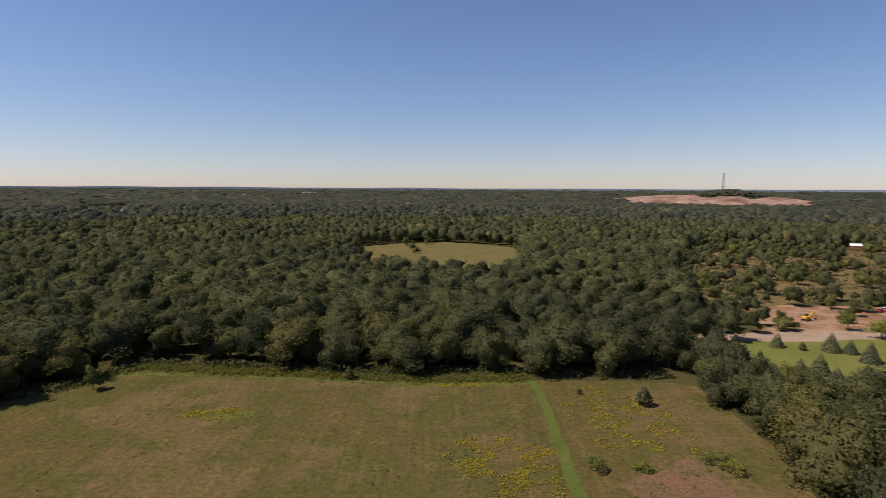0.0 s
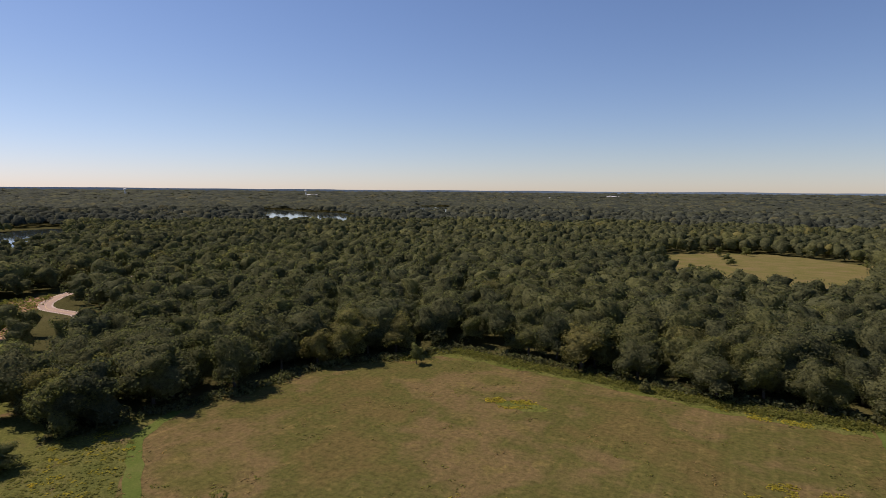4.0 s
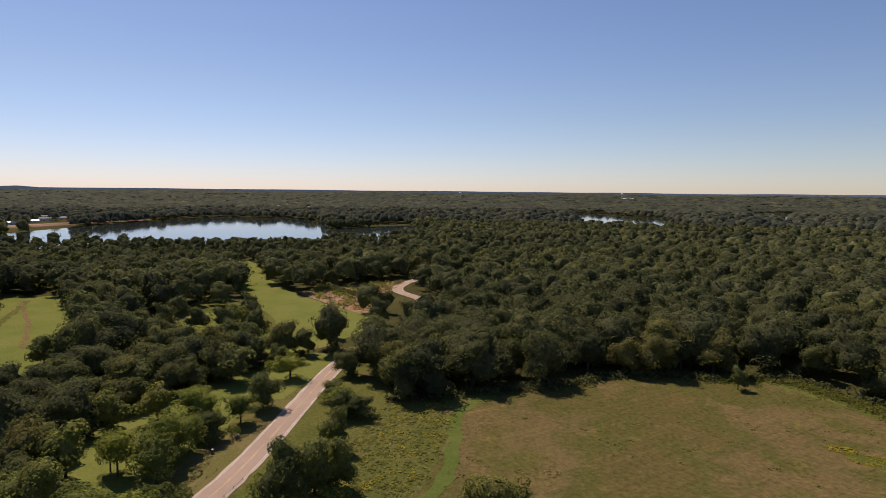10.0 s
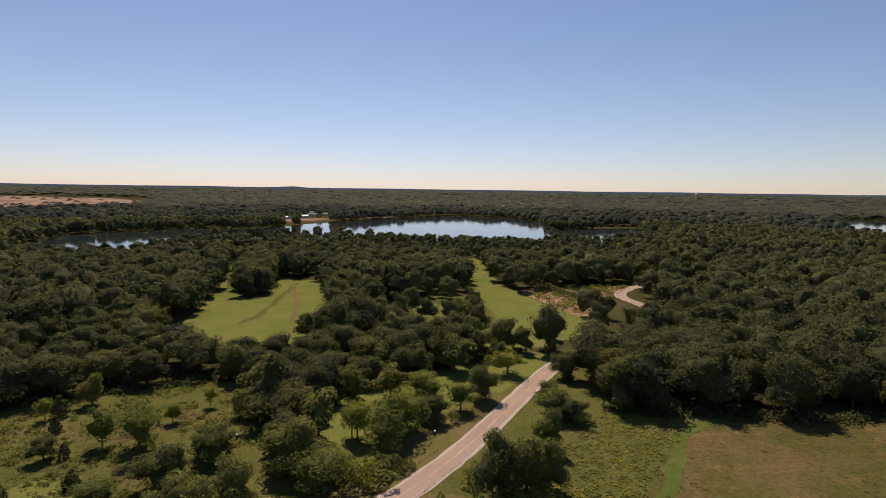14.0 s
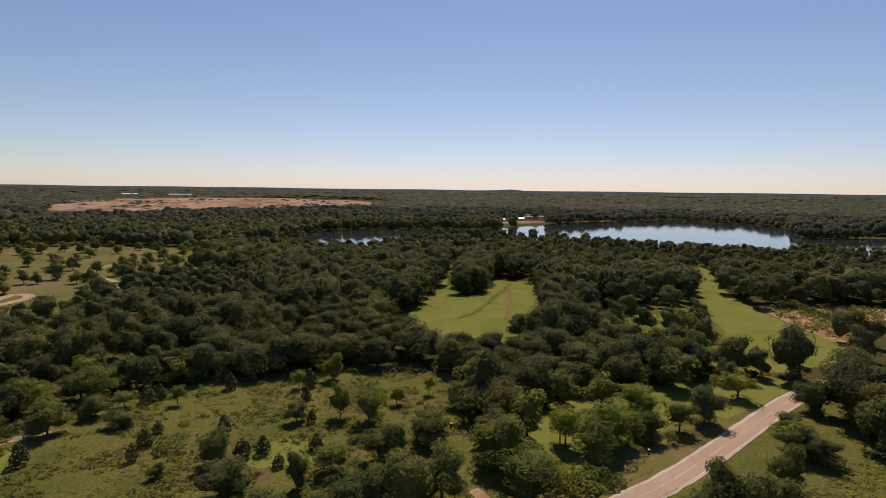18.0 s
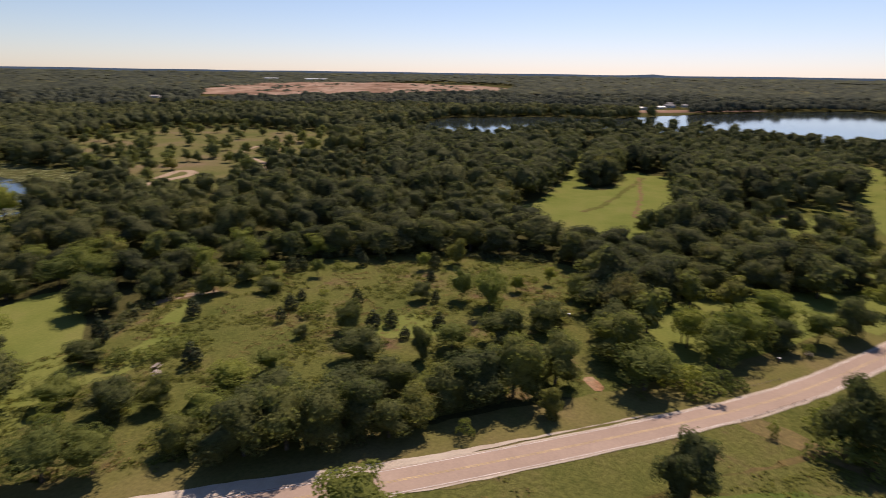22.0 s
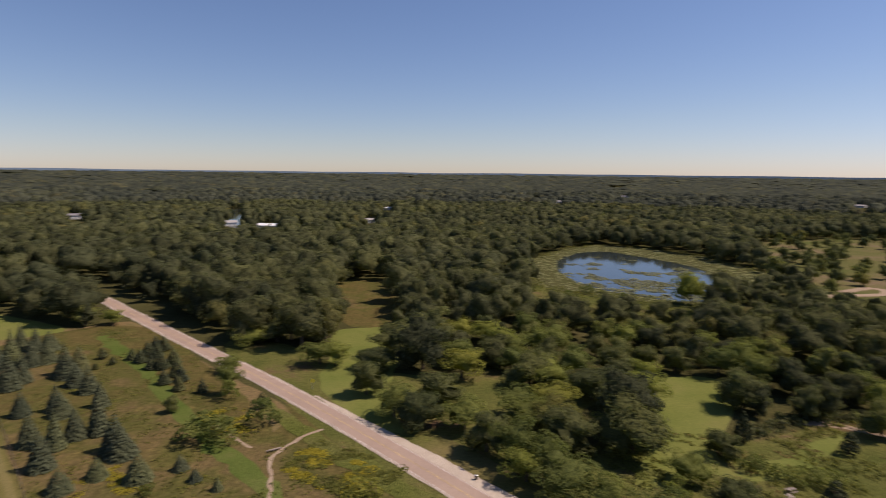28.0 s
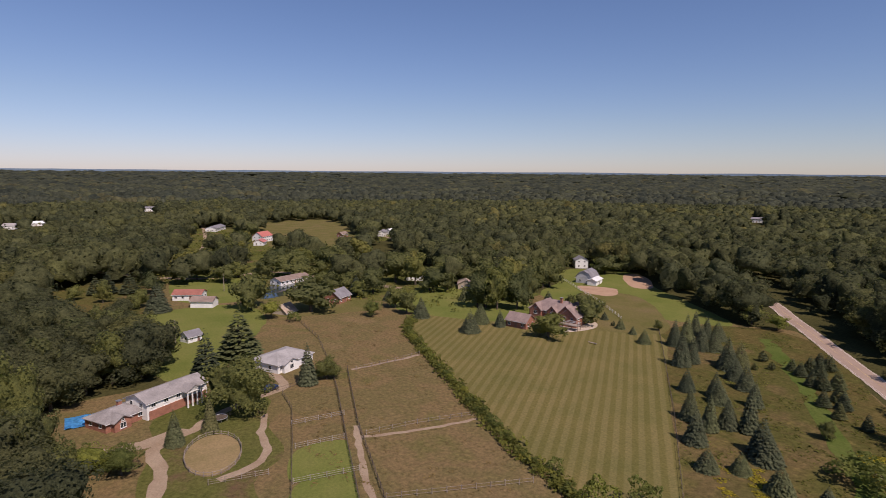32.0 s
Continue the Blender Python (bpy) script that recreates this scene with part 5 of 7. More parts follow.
plant("spruce", ((240.7, -90.6, 5.1, 1.30),))  # farm trees b
plant("pine", ((322.8, -10.1, 11.7, 1.30), (317.3, -19.4, 11.2, 1.30), (322.5, -5.3, 10.2, 1.25),))  # farm trees c
plant("big", ((311.8, -28.9, 11.2, 1.06), (373.5, -53.6, 13.7, 1.30), (322.9, -103.2, 16.4, 1.65), (348.4, -97.5, 13.8, 1.47), (329.8, -130.0, 17.4, 1.18), (341.2, -153.9, 18.4, 1.32), (278.4, -145.7, 18.8, 0.98), (265.9, -151.1, 18.4, 0.98), (257.4, -122.1, 14.3, 0.94), (261.2, -175.4, 15.8, 1.18), (248.6, -197.1, 18.9, 1.18), (218.9, -188.1, 14.4, 0.94), (225.5, -205.4, 15.1, 0.94), (239.3, -267.8, 12.1, 1.70), (184.8, -185.6, 6.5, 1.12),))  # farm trees c
plant("big", ((131.7, 10.2, 17.0, 0.64), (119.2, 5.5, 12.1, 0.72), (147.7, 14.3, 19.8, 0.61), (265.0, -168.9, 12.0, 1.36), (251.4, -176.1, 10.8, 1.34), (237.9, -178.2, 14.0, 1.10), (212.3, -168.5, 20.1, 0.76), (205.4, -173.2, 16.1, 0.86), (260.4, -211.8, 15.0, 1.15), (290.6, -220.1, 13.8, 1.49), (257.9, -235.4, 11.3, 1.57), (269.5, -257.0, 12.7, 1.35), (207.4, -181.9, 12.4, 0.73), (332.9, -218.5, 13.9, 1.70), (275.2, -269.9, 14.3, 1.55), (241.2, -285.0, 14.2, 1.70), (297.8, -308.7, 12.4, 1.70), (249.2, -150.0, 11.7, 0.94), (224.8, -117.6, 10.3, 1.05), (206.2, -149.3, 17.2, 0.77), (199.1, -154.9, 19.8, 0.72), (194.6, -162.5, 17.8, 0.80), (229.0, -170.9, 18.6, 0.90), (228.0, -186.4, 19.1, 0.90), (227.0, -196.9, 17.0, 0.99), (226.0, -210.6, 14.0, 1.02),))  # farm woods
plant("spruce", ((194.2, -180.7, 7.4, 1.30),))  # farm woods
plant("pale", ((245.3, -269.4, 9.5, 0.88), (216.0, -102.3, 7.3, 0.79),))  # farm woods
plant("pale", ((-133.3, -260.7, 16.9, 0.77),))  # park trees
plant("big", ((-219.9, -331.1, 14.2, 1.01), (-317.7, -407.5, 12.6, 1.30), (-354.5, -374.8, 10.8, 1.53), (-285.4, -326.2, 9.6, 1.04), (-374.2, -289.3, 12.2, 1.25), (-367.5, -320.1, 9.4, 1.20),))  # park trees
plant("shrub", ((81.1, -78.5, 3.3, 0.96), (62.9, -83.4, 5.4, 0.92), (66.6, -75.8, 5.9, 0.83), (223.7, -71.0, 4.6, 0.95),))  # yard shrubs
plant("pale", ((115.7, -227.9, 6.7, 1.13),))  # yard shrubs
plant("big", ((125.7, -227.7, 10.4, 1.15),))  # yard shrubs

plant("oak", ((-332, -62, 16, 1.0), (-340, -55, 15, 1.1), (-352, -66, 17, 1.0), (-350, -57, 17, 1.0), (-362, -60, 18, 1.0), (-376, -67, 17, 1.05), (-374, -57, 18, 1.0), (-388, -62, 18, 1.0), (-398, -72, 18, 1.0), (-396, -60, 17, 1.1), (-410, -68, 18, 1.0)))  # clump on the grass slope
plant("big", ((-236, -20, 11, 1.0), (-230, -14, 12, 0.9), (-243, -14, 10, 1.0), (-249, -22, 8, 1.0)))  # clump on the grass slope

# ---- buildings ----
WALLS = {
    "white_siding": plain_material("white_siding", (0.74, 0.73, 0.70), 0.6, vary=0.08, scale=1.5),
    "tan_siding": plain_material("tan_siding", (0.42, 0.35, 0.27), 0.7, vary=0.15),
    "grey_siding": plain_material("grey_siding", (0.45, 0.45, 0.46), 0.7, vary=0.15),
    "red_siding": plain_material("red_siding", (0.38, 0.08, 0.05), 0.7, vary=0.15),
    "brick": plain_material("brick_wall", (0.30, 0.135, 0.09), 0.9, vary=0.22, scale=6, bump=0.3),
}
ROOFS = {
    "grey_shingles": plain_material("grey_shingles", (0.27, 0.245, 0.235), 0.9, vary=0.18, scale=3, bump=0.4),
    "pale_shingles": plain_material("pale_shingles", (0.33, 0.31, 0.30), 0.9, vary=0.15, scale=3, bump=0.4),
    "brown_shingles": plain_material("brown_shingles", (0.23, 0.17, 0.14), 0.9, vary=0.2, scale=3, bump=0.4),
    "red_shingles": plain_material("red_shingles", (0.30, 0.12, 0.09), 0.9, vary=0.2, scale=3, bump=0.4),
    "slate_shingles": plain_material("slate_shingles", (0.20, 0.19, 0.20), 0.85, vary=0.2, scale=3, bump=0.4),
    "tan_shingles": plain_material("tan_shingles", (0.36, 0.28, 0.22), 0.9, vary=0.2, scale=3, bump=0.4),
    "mauve_shingles": plain_material("mauve_shingles", (0.25, 0.185, 0.165), 0.9, vary=0.2, scale=3, bump=0.4),
    "white_metal": plain_material("white_metal_roof", (0.72, 0.72, 0.71), 0.45, vary=0.06, scale=1),
    "bright_red_metal": plain_material("red_metal_roof", (0.46, 0.15, 0.12), 0.45, vary=0.1, scale=1),
}
M_TRIM = plain_material("white_trim", (0.72, 0.71, 0.69), 0.55, vary=0.06)
M_WOOD = plain_material("weathered_wood", (0.25, 0.205, 0.17), 0.9, vary=0.3, scale=3)
M_DARKWOOD = plain_material("dark_wood", (0.11, 0.085, 0.065), 0.9, vary=0.3, scale=3)
M_PALEWOOD = plain_material("whitewashed_wood", (0.29, 0.255, 0.225), 0.9, vary=0.25, scale=2)
M_METAL = plain_material("galvanised_steel", (0.5, 0.5, 0.5), 0.5, 0.8, vary=0.15)
M_DOOR = plain_material("painted_door", (0.20, 0.12, 0.09), 0.6, vary=0.1)


def glass_material():
    m, t, b = material("window_glass", 0.08)
    b.inputs["Base Color"].default_value = (0.03, 0.035, 0.04, 1)
    b.inputs["Specular IOR Level"].default_value = 0.6
    return m


M_GLASS = glass_material()


def box(bm, x0, y0, z0, x1, y1, z1):
    v = [bm.verts.new(p) for p in ((x0, y0, z0), (x1, y0, z0), (x1, y1, z0), (x0, y1, z0), (x0, y0, z1), (x1, y0, z1), (x1, y1, z1), (x0, y1, z1))]
    for f in ((3, 2, 1, 0), (4, 5, 6, 7), (0, 1, 5, 4), (1, 2, 6, 5), (2, 3, 7, 6), (3, 0, 4, 7)):
        bm.faces.new([v[i] for i in f])


def part(name, bm, mat, parent, label="", bevel=0.0):
    if bevel:
        bmesh.ops.bevel(bm, geom=bm.edges[:], offset=bevel, segments=1, affect="EDGES")
    me = bpy.data.meshes.new(name)
    bm.to_mesh(me)
    bm.free()
    me.materials.append(mat)
    ob = new(name, me)
    ob.parent = parent
    return tagged(ob, label)


def slab(bm, corners, thick):
    """A flat four- or three-cornered plate with thickness downwards."""
    top = [bm.verts.new(c) for c in corners]
    low = [bm.verts.new((c[0], c[1], c[2] - thick)) for c in corners]
    n = len(top)
    bm.faces.new(top)
    bm.faces.new(low[::-1])
    for i in range(n):
        bm.faces.new((top[i], low[i], low[(i + 1) % n], top[(i + 1) % n]))


def roof_planes(kind, a, b, h, rise):
    """Planes of a roof over a half length a, half depth b, eaves at h."""
    if kind == "hip":
        k = min(b, a * 0.75)
        c = a - k
        return [[(-a, -b, h), (a, -b, h), (c, 0, h + rise), (-c, 0, h + rise)], [(a, b, h), (-a, b, h), (-c, 0, h + rise), (c, 0, h + rise)],
                [(a, -b, h), (a, b, h), (c, 0, h + rise)], [(-a, b, h), (-a, -b, h), (-c, 0, h + rise)]]
    if kind == "gambrel":
        m, q = b * 0.62, h + rise * 0.68
        return [[(-a, -b, h), (a, -b, h), (a, -m, q), (-a, -m, q)], [(-a, -m, q), (a, -m, q), (a, 0, h + rise), (-a, 0, h + rise)],
                [(a, b, h), (-a, b, h), (-a, m, q), (a, m, q)], [(a, m, q), (-a, m, q), (-a, 0, h + rise), (a, 0, h + rise)]]
    return [[(-a, -b, h), (a, -b, h), (a, 0, h + rise), (-a, 0, h + rise)], [(a, b, h), (-a, b, h), (-a, 0, h + rise), (a, 0, h + rise)]]


def window(parent, x, y, z, w, h, nx, ny):
    """A window set proud on a wall whose outward way is (nx, ny): frame, sill and two panes."""
    tx, ty = -ny, nx

    def plate(cx, cz, hw, hh, d0, d1):
        bm = bmesh.new()
        pts = []
        for d in (d0, d1):
            for s, q in ((-1, -1), (1, -1), (1, 1), (-1, 1)):
                pts.append(bm.verts.new((x + tx * (cx + s * hw) + nx * d, y + ty * (cx + s * hw) + ny * d, z + cz + q * hh)))
        for f in ((3, 2, 1, 0), (4, 5, 6, 7), (0, 1, 5, 4), (1, 2, 6, 5), (2, 3, 7, 6), (3, 0, 4, 7)):
            bm.faces.new([pts[i] for i in f])
        return bm

    win = part("window", plate(0, 0, w / 2, h / 2, -0.02, 0.05), M_TRIM, parent)
    for s in (-1, 1):
        part("pane", plate(s * w * 0.235, 0, w * 0.2, h * 0.42, 0.04, 0.065), M_GLASS, win, "dark reflecting pane")
    part("sill", plate(0, -h / 2 - 0.04, w / 2 + 0.08, 0.04, -0.02, 0.12), M_TRIM, win)


def building(name, x, y, heading, length, depth, wall, rise, wall_mat, roof_mat, kind, label):
    root = tagged(new(name), label, "house" if "house" in name or name in ("cottage", "bungalow", "brick_mansion") else "building", "farm and village buildings")
    root.matrix_world = pose(x, y, 0.06, 0, 0, heading)
    a, b, over = length / 2, depth / 2, 0.45
    bm = bmesh.new()
    box(bm, -a, -b, -0.1, a, b, wall)
    if kind in ("gable", "gambrel"):
        for s in (-1, 1):
            k = 0.62 if kind == "gambrel" else 1.0
            prof = [(-b, wall), (b, wall)] + ([(b * k, wall + rise * 0.68)] if k < 1 else []) + [(0, wall + rise)] + ([(-b * k, wall + rise * 0.68)] if k < 1 else [])
            f0 = [bm.verts.new((s * a, p, q - 0.02)) for p, q in prof]
            f1 = [bm.verts.new((s * (a - 0.2), p, q - 0.02)) for p, q in prof]
            bm.faces.new(f0), bm.faces.new(f1[::-1])
            for i in range(len(prof)):
                j = (i + 1) % len(prof)
                bm.faces.new((f0[i], f0[j], f1[j], f1[i]))
    bmesh.ops.recalc_face_normals(bm, faces=bm.faces[:])
    part("wall", bm, WALLS[wall_mat], root)
    bm = bmesh.new()
    drop = over * rise / b
    for plane in roof_planes(kind, a + over, b + over, wall - drop + 0.16, rise + drop):
        slab(bm, plane, 0.16)
    bmesh.ops.recalc_face_normals(bm, faces=bm.faces[:])
    part("roof", bm, ROOFS[roof_mat], root, roof_mat.replace("_", " ") + " roof")
    bm = bmesh.new()
    for s in (-1, 1):
        box(bm, -a - over, s * (b + over) - 0.06, wall - drop - 0.12, a + over, s * (b + over) + 0.06, wall - drop + 0.02)
    part("gutter", bm, M_TRIM, root)
    # windows on the four sides, a door on the first long one
    storeys = 2 if wall > 4.1 else 1
    if name in ("garage", "barn_annex", "lean_to"):
        storeys = 0
    for k in range(storeys):
        zc = 1.55 + k * (wall - 2.4 if storeys == 2 else 0)
        n = max(2, int(length / 3.0))
        for i in range(n):
            px = -a + (i + 0.5) * length / n
            for s in (-1, 1):
                if not (k == 0 and i == n // 2):
                    window(root, px, s * b, zc, 1.25, 1.15, 0, s)
        for s in (-1, 1):
            for py in (-b * 0.45, b * 0.45):
                window(root, s * a, py, zc, 1.0, 1.15, s, 0)
    if name != "lean_to":
        for s in (-1, 1):
            bm = bmesh.new()
            w = 1.3 if name == "garage" else 0.5
            px = -a + (max(2, int(length / 3.0)) // 2 + 0.5) * length / max(2, int(length / 3.0)) if name != "garage" else 0
            box(bm, px - w, s * b - 0.03, -0.02, px + w, s * b + 0.05, 2.1)
            part("door", bm, M_TRIM if name == "garage" else M_DOOR, root, "closed panelled door")
    return root


def chimney(root, x, y, z0, z1):
    bm = bmesh.new()
    box(bm, x - 0.45, y - 0.45, z0, x + 0.45, y + 0.45, z1)
    c = part("chimney", bm, WALLS["brick"], root, "brick chimney")
    bm = bmesh.new()
    box(bm, x - 0.55, y - 0.55, z1, x + 0.55, y + 0.55, z1 + 0.12)
    part("chimney_cap", bm, M_METAL, c)


made = [building(*b) for b in BUILDINGS]
chimney(made[10], 2.0, -1.0, 6.0, 9.4)
chimney(made[1], 1.5, 1.0, 2.6, 4.6)
def cross_gable(root, x, out, width, base, rise, wall_mat, roof_mat, side=-1):
    """A gable that stands out from the long side of a house, with its own ridge and a window."""
    h = width / 2
    y0, y1 = side * 1.0, side * out
    bm = bmesh.new()
    pts = [(x - h, base), (x + h, base), (x, base + rise)]
    f0 = [bm.verts.new((a, y1, z)) for a, z in [(x - h, -0.1), (x + h, -0.1)] + pts[1:2] + pts[2:] + pts[:1]]
    f1 = [bm.verts.new((a, y0, z)) for a, z in [(x - h, -0.1), (x + h, -0.1)] + pts[1:2] + pts[2:] + pts[:1]]
    bm.faces.new(f0), bm.faces.new(f1[::-1])
    for i in range(5):
        bm.faces.new((f0[i], f0[(i + 1) % 5], f1[(i + 1) % 5], f1[i]))
    bmesh.ops.recalc_face_normals(bm, faces=bm.faces[:])
    part("gable_wall", bm, WALLS[wall_mat], root)
    bm = bmesh.new()
    e = side * 0.4
    for s in (-1, 1):
        slab(bm, [(x + s * (h + 0.4), y1 + e, base - 0.35 * rise / h + 0.16), (x + s * (h + 0.4), y0, base - 0.35 * rise / h + 0.16), (x, y0, base + rise + 0.16), (x, y1 + e, base + rise + 0.16)], 0.16)
    bmesh.ops.recalc_face_normals(bm, faces=bm.faces[:])
    part("gable_roof", bm, ROOFS[roof_mat], root)
    window(root, x, y1, base - 1.1, 1.5, 1.4, 0, side)
    window(root, x, y1, base + rise * 0.32, 0.8, 0.8, 0, side)


for gx, width in ((-7.0, 5.0), (0.5, 4.2), (6.5, 6.0)):
    for side in (-1, 1):
        cross_gable(made[10], gx, 6.4, width, 4.4, width * 0.52, "brick", "mauve_shingles", side)
cross_gable(made[1], -2.0, 5.2, 4.2, 2.3, 1.1, "brick", "grey_shingles", -1)
cross_gable(made[2], -3.0, 7.0, 6.0, 2.6, 1.3, "white_siding", "pale_shingles", -1)
# brick base, gabled porch and columns of the farmhouse
bm = bmesh.new()
box(bm, -8.28, -4.28, -0.1, 8.28, 4.28, 2.1)
part("brick_base", bm, WALLS["brick"], made[0], "brick lower storey")
bm = bmesh.new()
slab(bm, [(0.6, -6.4, 4.25), (3.3, -6.4, 5.5), (3.3, -2.6, 5.5), (0.6, -2.6, 4.25)], 0.18)
slab(bm, [(6.0, -6.4, 4.25), (6.0, -2.6, 4.25), (3.3, -2.6, 5.5), (3.3, -6.4, 5.5)], 0.18)
part("porch_roof", bm, ROOFS["grey_shingles"], made[0])
bm = bmesh.new()
slab(bm, [(0.9, -6.2, 4.15), (5.7, -6.2, 4.15), (3.3, -6.2, 5.3)], 0.2)
box(bm, 0.9, -6.3, 3.85, 5.7, -4.3, 4.1)
part("pediment", bm, M_TRIM, made[0])
for px in (1.2, 2.6, 4.0, 5.4):
    bm = bmesh.new()
    tube(bm, (px, -6.0, 0), (px, -6.0, 3.9), 0.22, 0.18, 10)
    part("column", bm, M_TRIM, made[0], "white porch column")
# railed deck of the mansion
deck = tagged(new("deck"), "raised wooden deck with railings beside the brick house", "deck")
deck.matrix_world = pose(158.2, -158.8, 0.06, 0, 0, -160)
bm = bmesh.new()
box(bm, -4.0, -1.6, 1.9, 4.0, 1.6, 2.1)
part("platform", bm, M_WOOD, deck)
for px in (-3.8, 0, 3.8):
    for py in (-1.4, 1.4):
        bm = bmesh.new()
        box(bm, px - 0.1, py - 0.1, -0.05, px + 0.1, py + 0.1, 3.1)
        part("post", bm, M_WOOD, deck)
for z in (2.5, 3.0):
    bm = bmesh.new()
    box(bm, -4.0, 1.5, z, 4.0, 1.58, z + 0.1)
    part("rail", bm, M_TRIM, deck)

for i, (x, y, ln) in enumerate(FAR_ROOFS):
    building("far_house", x, y, math.degrees(math.atan2(y, x)) + 90 + (i * 37 % 50 - 25), ln, ln * 0.55, 3.2 + (i % 3) * 0.8, 2.0, "white_siding", ("white_metal", "pale_shingles", "slate_shingles")[i % 3], "gable",
             "small white house showing between distant trees")


# ---- fences ----
def fence(points, mat, label, height=1.3, rails=3, step=3.0, post=0.06, rail=0.034):
    root = tagged(new("fence"), label, "fence")
    x0, y0 = points[0]
    root.location = (x0, y0, 0.06)
    for (ax, ay), (bx, by) in zip(points, points[1:]):
        n = max(1, round(math.hypot(bx - ax, by - ay) / step))
        for i in range(n + 1):
            px, py = ax + (bx - ax) * i / n - x0, ay + (by - ay) * i / n - y0
            if i or (ax, ay) == points[0]:
                bm = bmesh.new()
                box(bm, px - post, py - post, -0.12, px + post, py + post, height)
                part("post", bm, mat, root)
            if i < n:
                qx, qy = ax + (bx - ax) * (i + 1) / n - x0, ay + (by - ay) * (i + 1) / n - y0
                for k in range(rails):
                    z = height * (k + 0.6) / rails
                    bm = bmesh.new()
                    tube(bm, (px, py, z), (qx, qy, z), rail, rail, 4)
                    part("rail", bm, mat, root)
    return root


fence(((130, -40), (129, -53)), M_PALEWOOD, "weathered three-rail paddock fence")
fence(((118, -37), (117, -48)), M_PALEWOOD, "weathered three-rail paddock fence")
fence(((104, -32), (102, -45)), M_PALEWOOD, "weathered three-rail paddock fence")
fence(((112, -18), (111, -24), (110, -29)), M_WOOD, "weathered three-rail fence by the riding ring")
fence(((90, -27), (102, -31), (120, -37), (139, -43), (150, -44)), M_DARKWOOD, "dark wooden pasture fence", rails=2)
fence(((160, -62), (146, -58), (117, -48.5), (92, -40.5), (72, -34)), M_DARKWOOD, "dark wooden fence along the farm lane")
fence(((160, -67), (123, -54), (91, -45), (72, -39)), M_DARKWOOD, "dark wooden fence along the farm lane")
fence(((158, -69), (159, -83), (161, -93)), M_WOOD, "grey wooden pasture fence", rails=2)
fence(((116, -53), (115, -66), (112, -80)), M_WOOD, "grey wooden pasture fence", rails=2)
fence(((138, -23), (152, -40), (158, -62), (196, -71), (223, -73)), M_DARKWOOD, "thin dark pasture fence", rails=2, step=4)
fence(((138, -186), (112, -155), (87, -125), (61, -92), (48, -75)), M_DARKWOOD, "dark fence between striped lawn and spruces", height=1.1, rails=2, step=4)
fence(((236, -231), (210, -217.5), (186, -205.5), (159, -189)), M_TRIM, "white fence behind the brick house", height=1.4, rails=2, step=4)
fence(((90, -45), (80, -72)), M_WOOD, "grey wooden pasture fence", rails=2)
ring = [(124.6 + 9.8 * math.cos(a) * 0.97 + 5.8 * math.sin(a) * 0.2, -21.3 - 9.8 * math.cos(a) * 0.2 + 5.8 * math.sin(a) * 0.97) for a in [k * math.pi / 11 for k in range(23)]]
fence(ring, M_WOOD, "oval wooden riding-ring fence with wide rails", height=1.1, rails=2, step=2.6, post=0.07, rail=0.06)
patch("riding_ring", ring[:-1], M_DRYRING, 5, 2, 0.1)
fence(((-114, 6.5), (-127, 18.5)), M_WOOD, "low wooden guard rail beside the road", height=0.45, rails=1, step=3.5, post=0.06)
fence(((-106.5, 11), (-120, 22.5)), M_DARKWOOD, "low dark guard rail beside the road", height=0.45, rails=1, step=3.5, post=0.06)

# ---- undergrowth, scattered trees and shrubs ----
def area_spots(poly, n, r, clear=()):
    p = np.array(poly, float)
    lo, hi = p.min(0), p.max(0)
    xs = np.zeros((0, 2))
    while len(xs) < n:
        q = lo + (hi - lo) * r.random((n * 3, 2))
        keep = inside(q[:, 0], q[:, 1], p)
        for c in clear:
            keep &= ~inside(q[:, 0], q[:, 1], np.array(c, float))
        xs = np.concatenate([xs, q[keep]])
    return xs[:n]


def undergrowth(name, spots, height, wide, mat, label, r, leaves=11, category="plants"):
    """Many low clumps in one mesh, each of a few leafy faces."""
    shapes = []
    for _ in range(6):
        q = leaf_shell(r, [((0, 0, 0.25), (0.9, 0.9, 0.7))], leaves, 0.34, 0.8, -0.05, 0.3)
        shapes.append((q.reshape(-1, 3), np.arange(leaves * 4).reshape(-1, 4), 0))
    n = len(spots)
    h = r.uniform(*height, n)
    w = r.uniform(*wide, n) / h
    ob = spread(name, shapes, spots[:, 0], spots[:, 1], np.full(n, 0.05), h, w, np.clip(r.normal(0.5, 0.2, n), 0, 1), mat, r, label)
    ob["category"] = category
    return ob


def along(points, n, side, r):
    """Spots scattered along a line, within some metres to each side."""
    line = smooth_loop(points, 1.0, 0, closed=False)
    k = r.integers(len(line), size=n)
    return line[k] + r.normal(0, side, (n, 2))


def clumped(spots, size, limit, seed):
    return spots[drift(spots[:, 0], spots[:, 1], size, seed) > limit]


dr = np.random.default_rng(23)
M_WEEDS_S = leaf_material("weed_clumps", (0.10, 0.115, 0.025), (0.22, 0.225, 0.06), per_thing=False, through=0.4, grain=2.0)
M_GOLD_S = leaf_material("goldenrod_clumps", (0.24, 0.22, 0.028), (0.42, 0.36, 0.045), per_thing=False, through=0.35, grain=3.0)
M_STRAW_S = leaf_material("dry_grass_clumps", (0.13, 0.095, 0.035), (0.27, 0.20, 0.085), per_thing=False, through=0.2, grain=2.0)
undergrowth("weeds", clumped(area_spots(SCRUB, 5200, dr, [GLADE]), 24, -0.05, 2), (0.2, 0.8), (0.4, 1.2), M_WEEDS_S, "tall green weeds and brambles over the scrub meadow", dr)
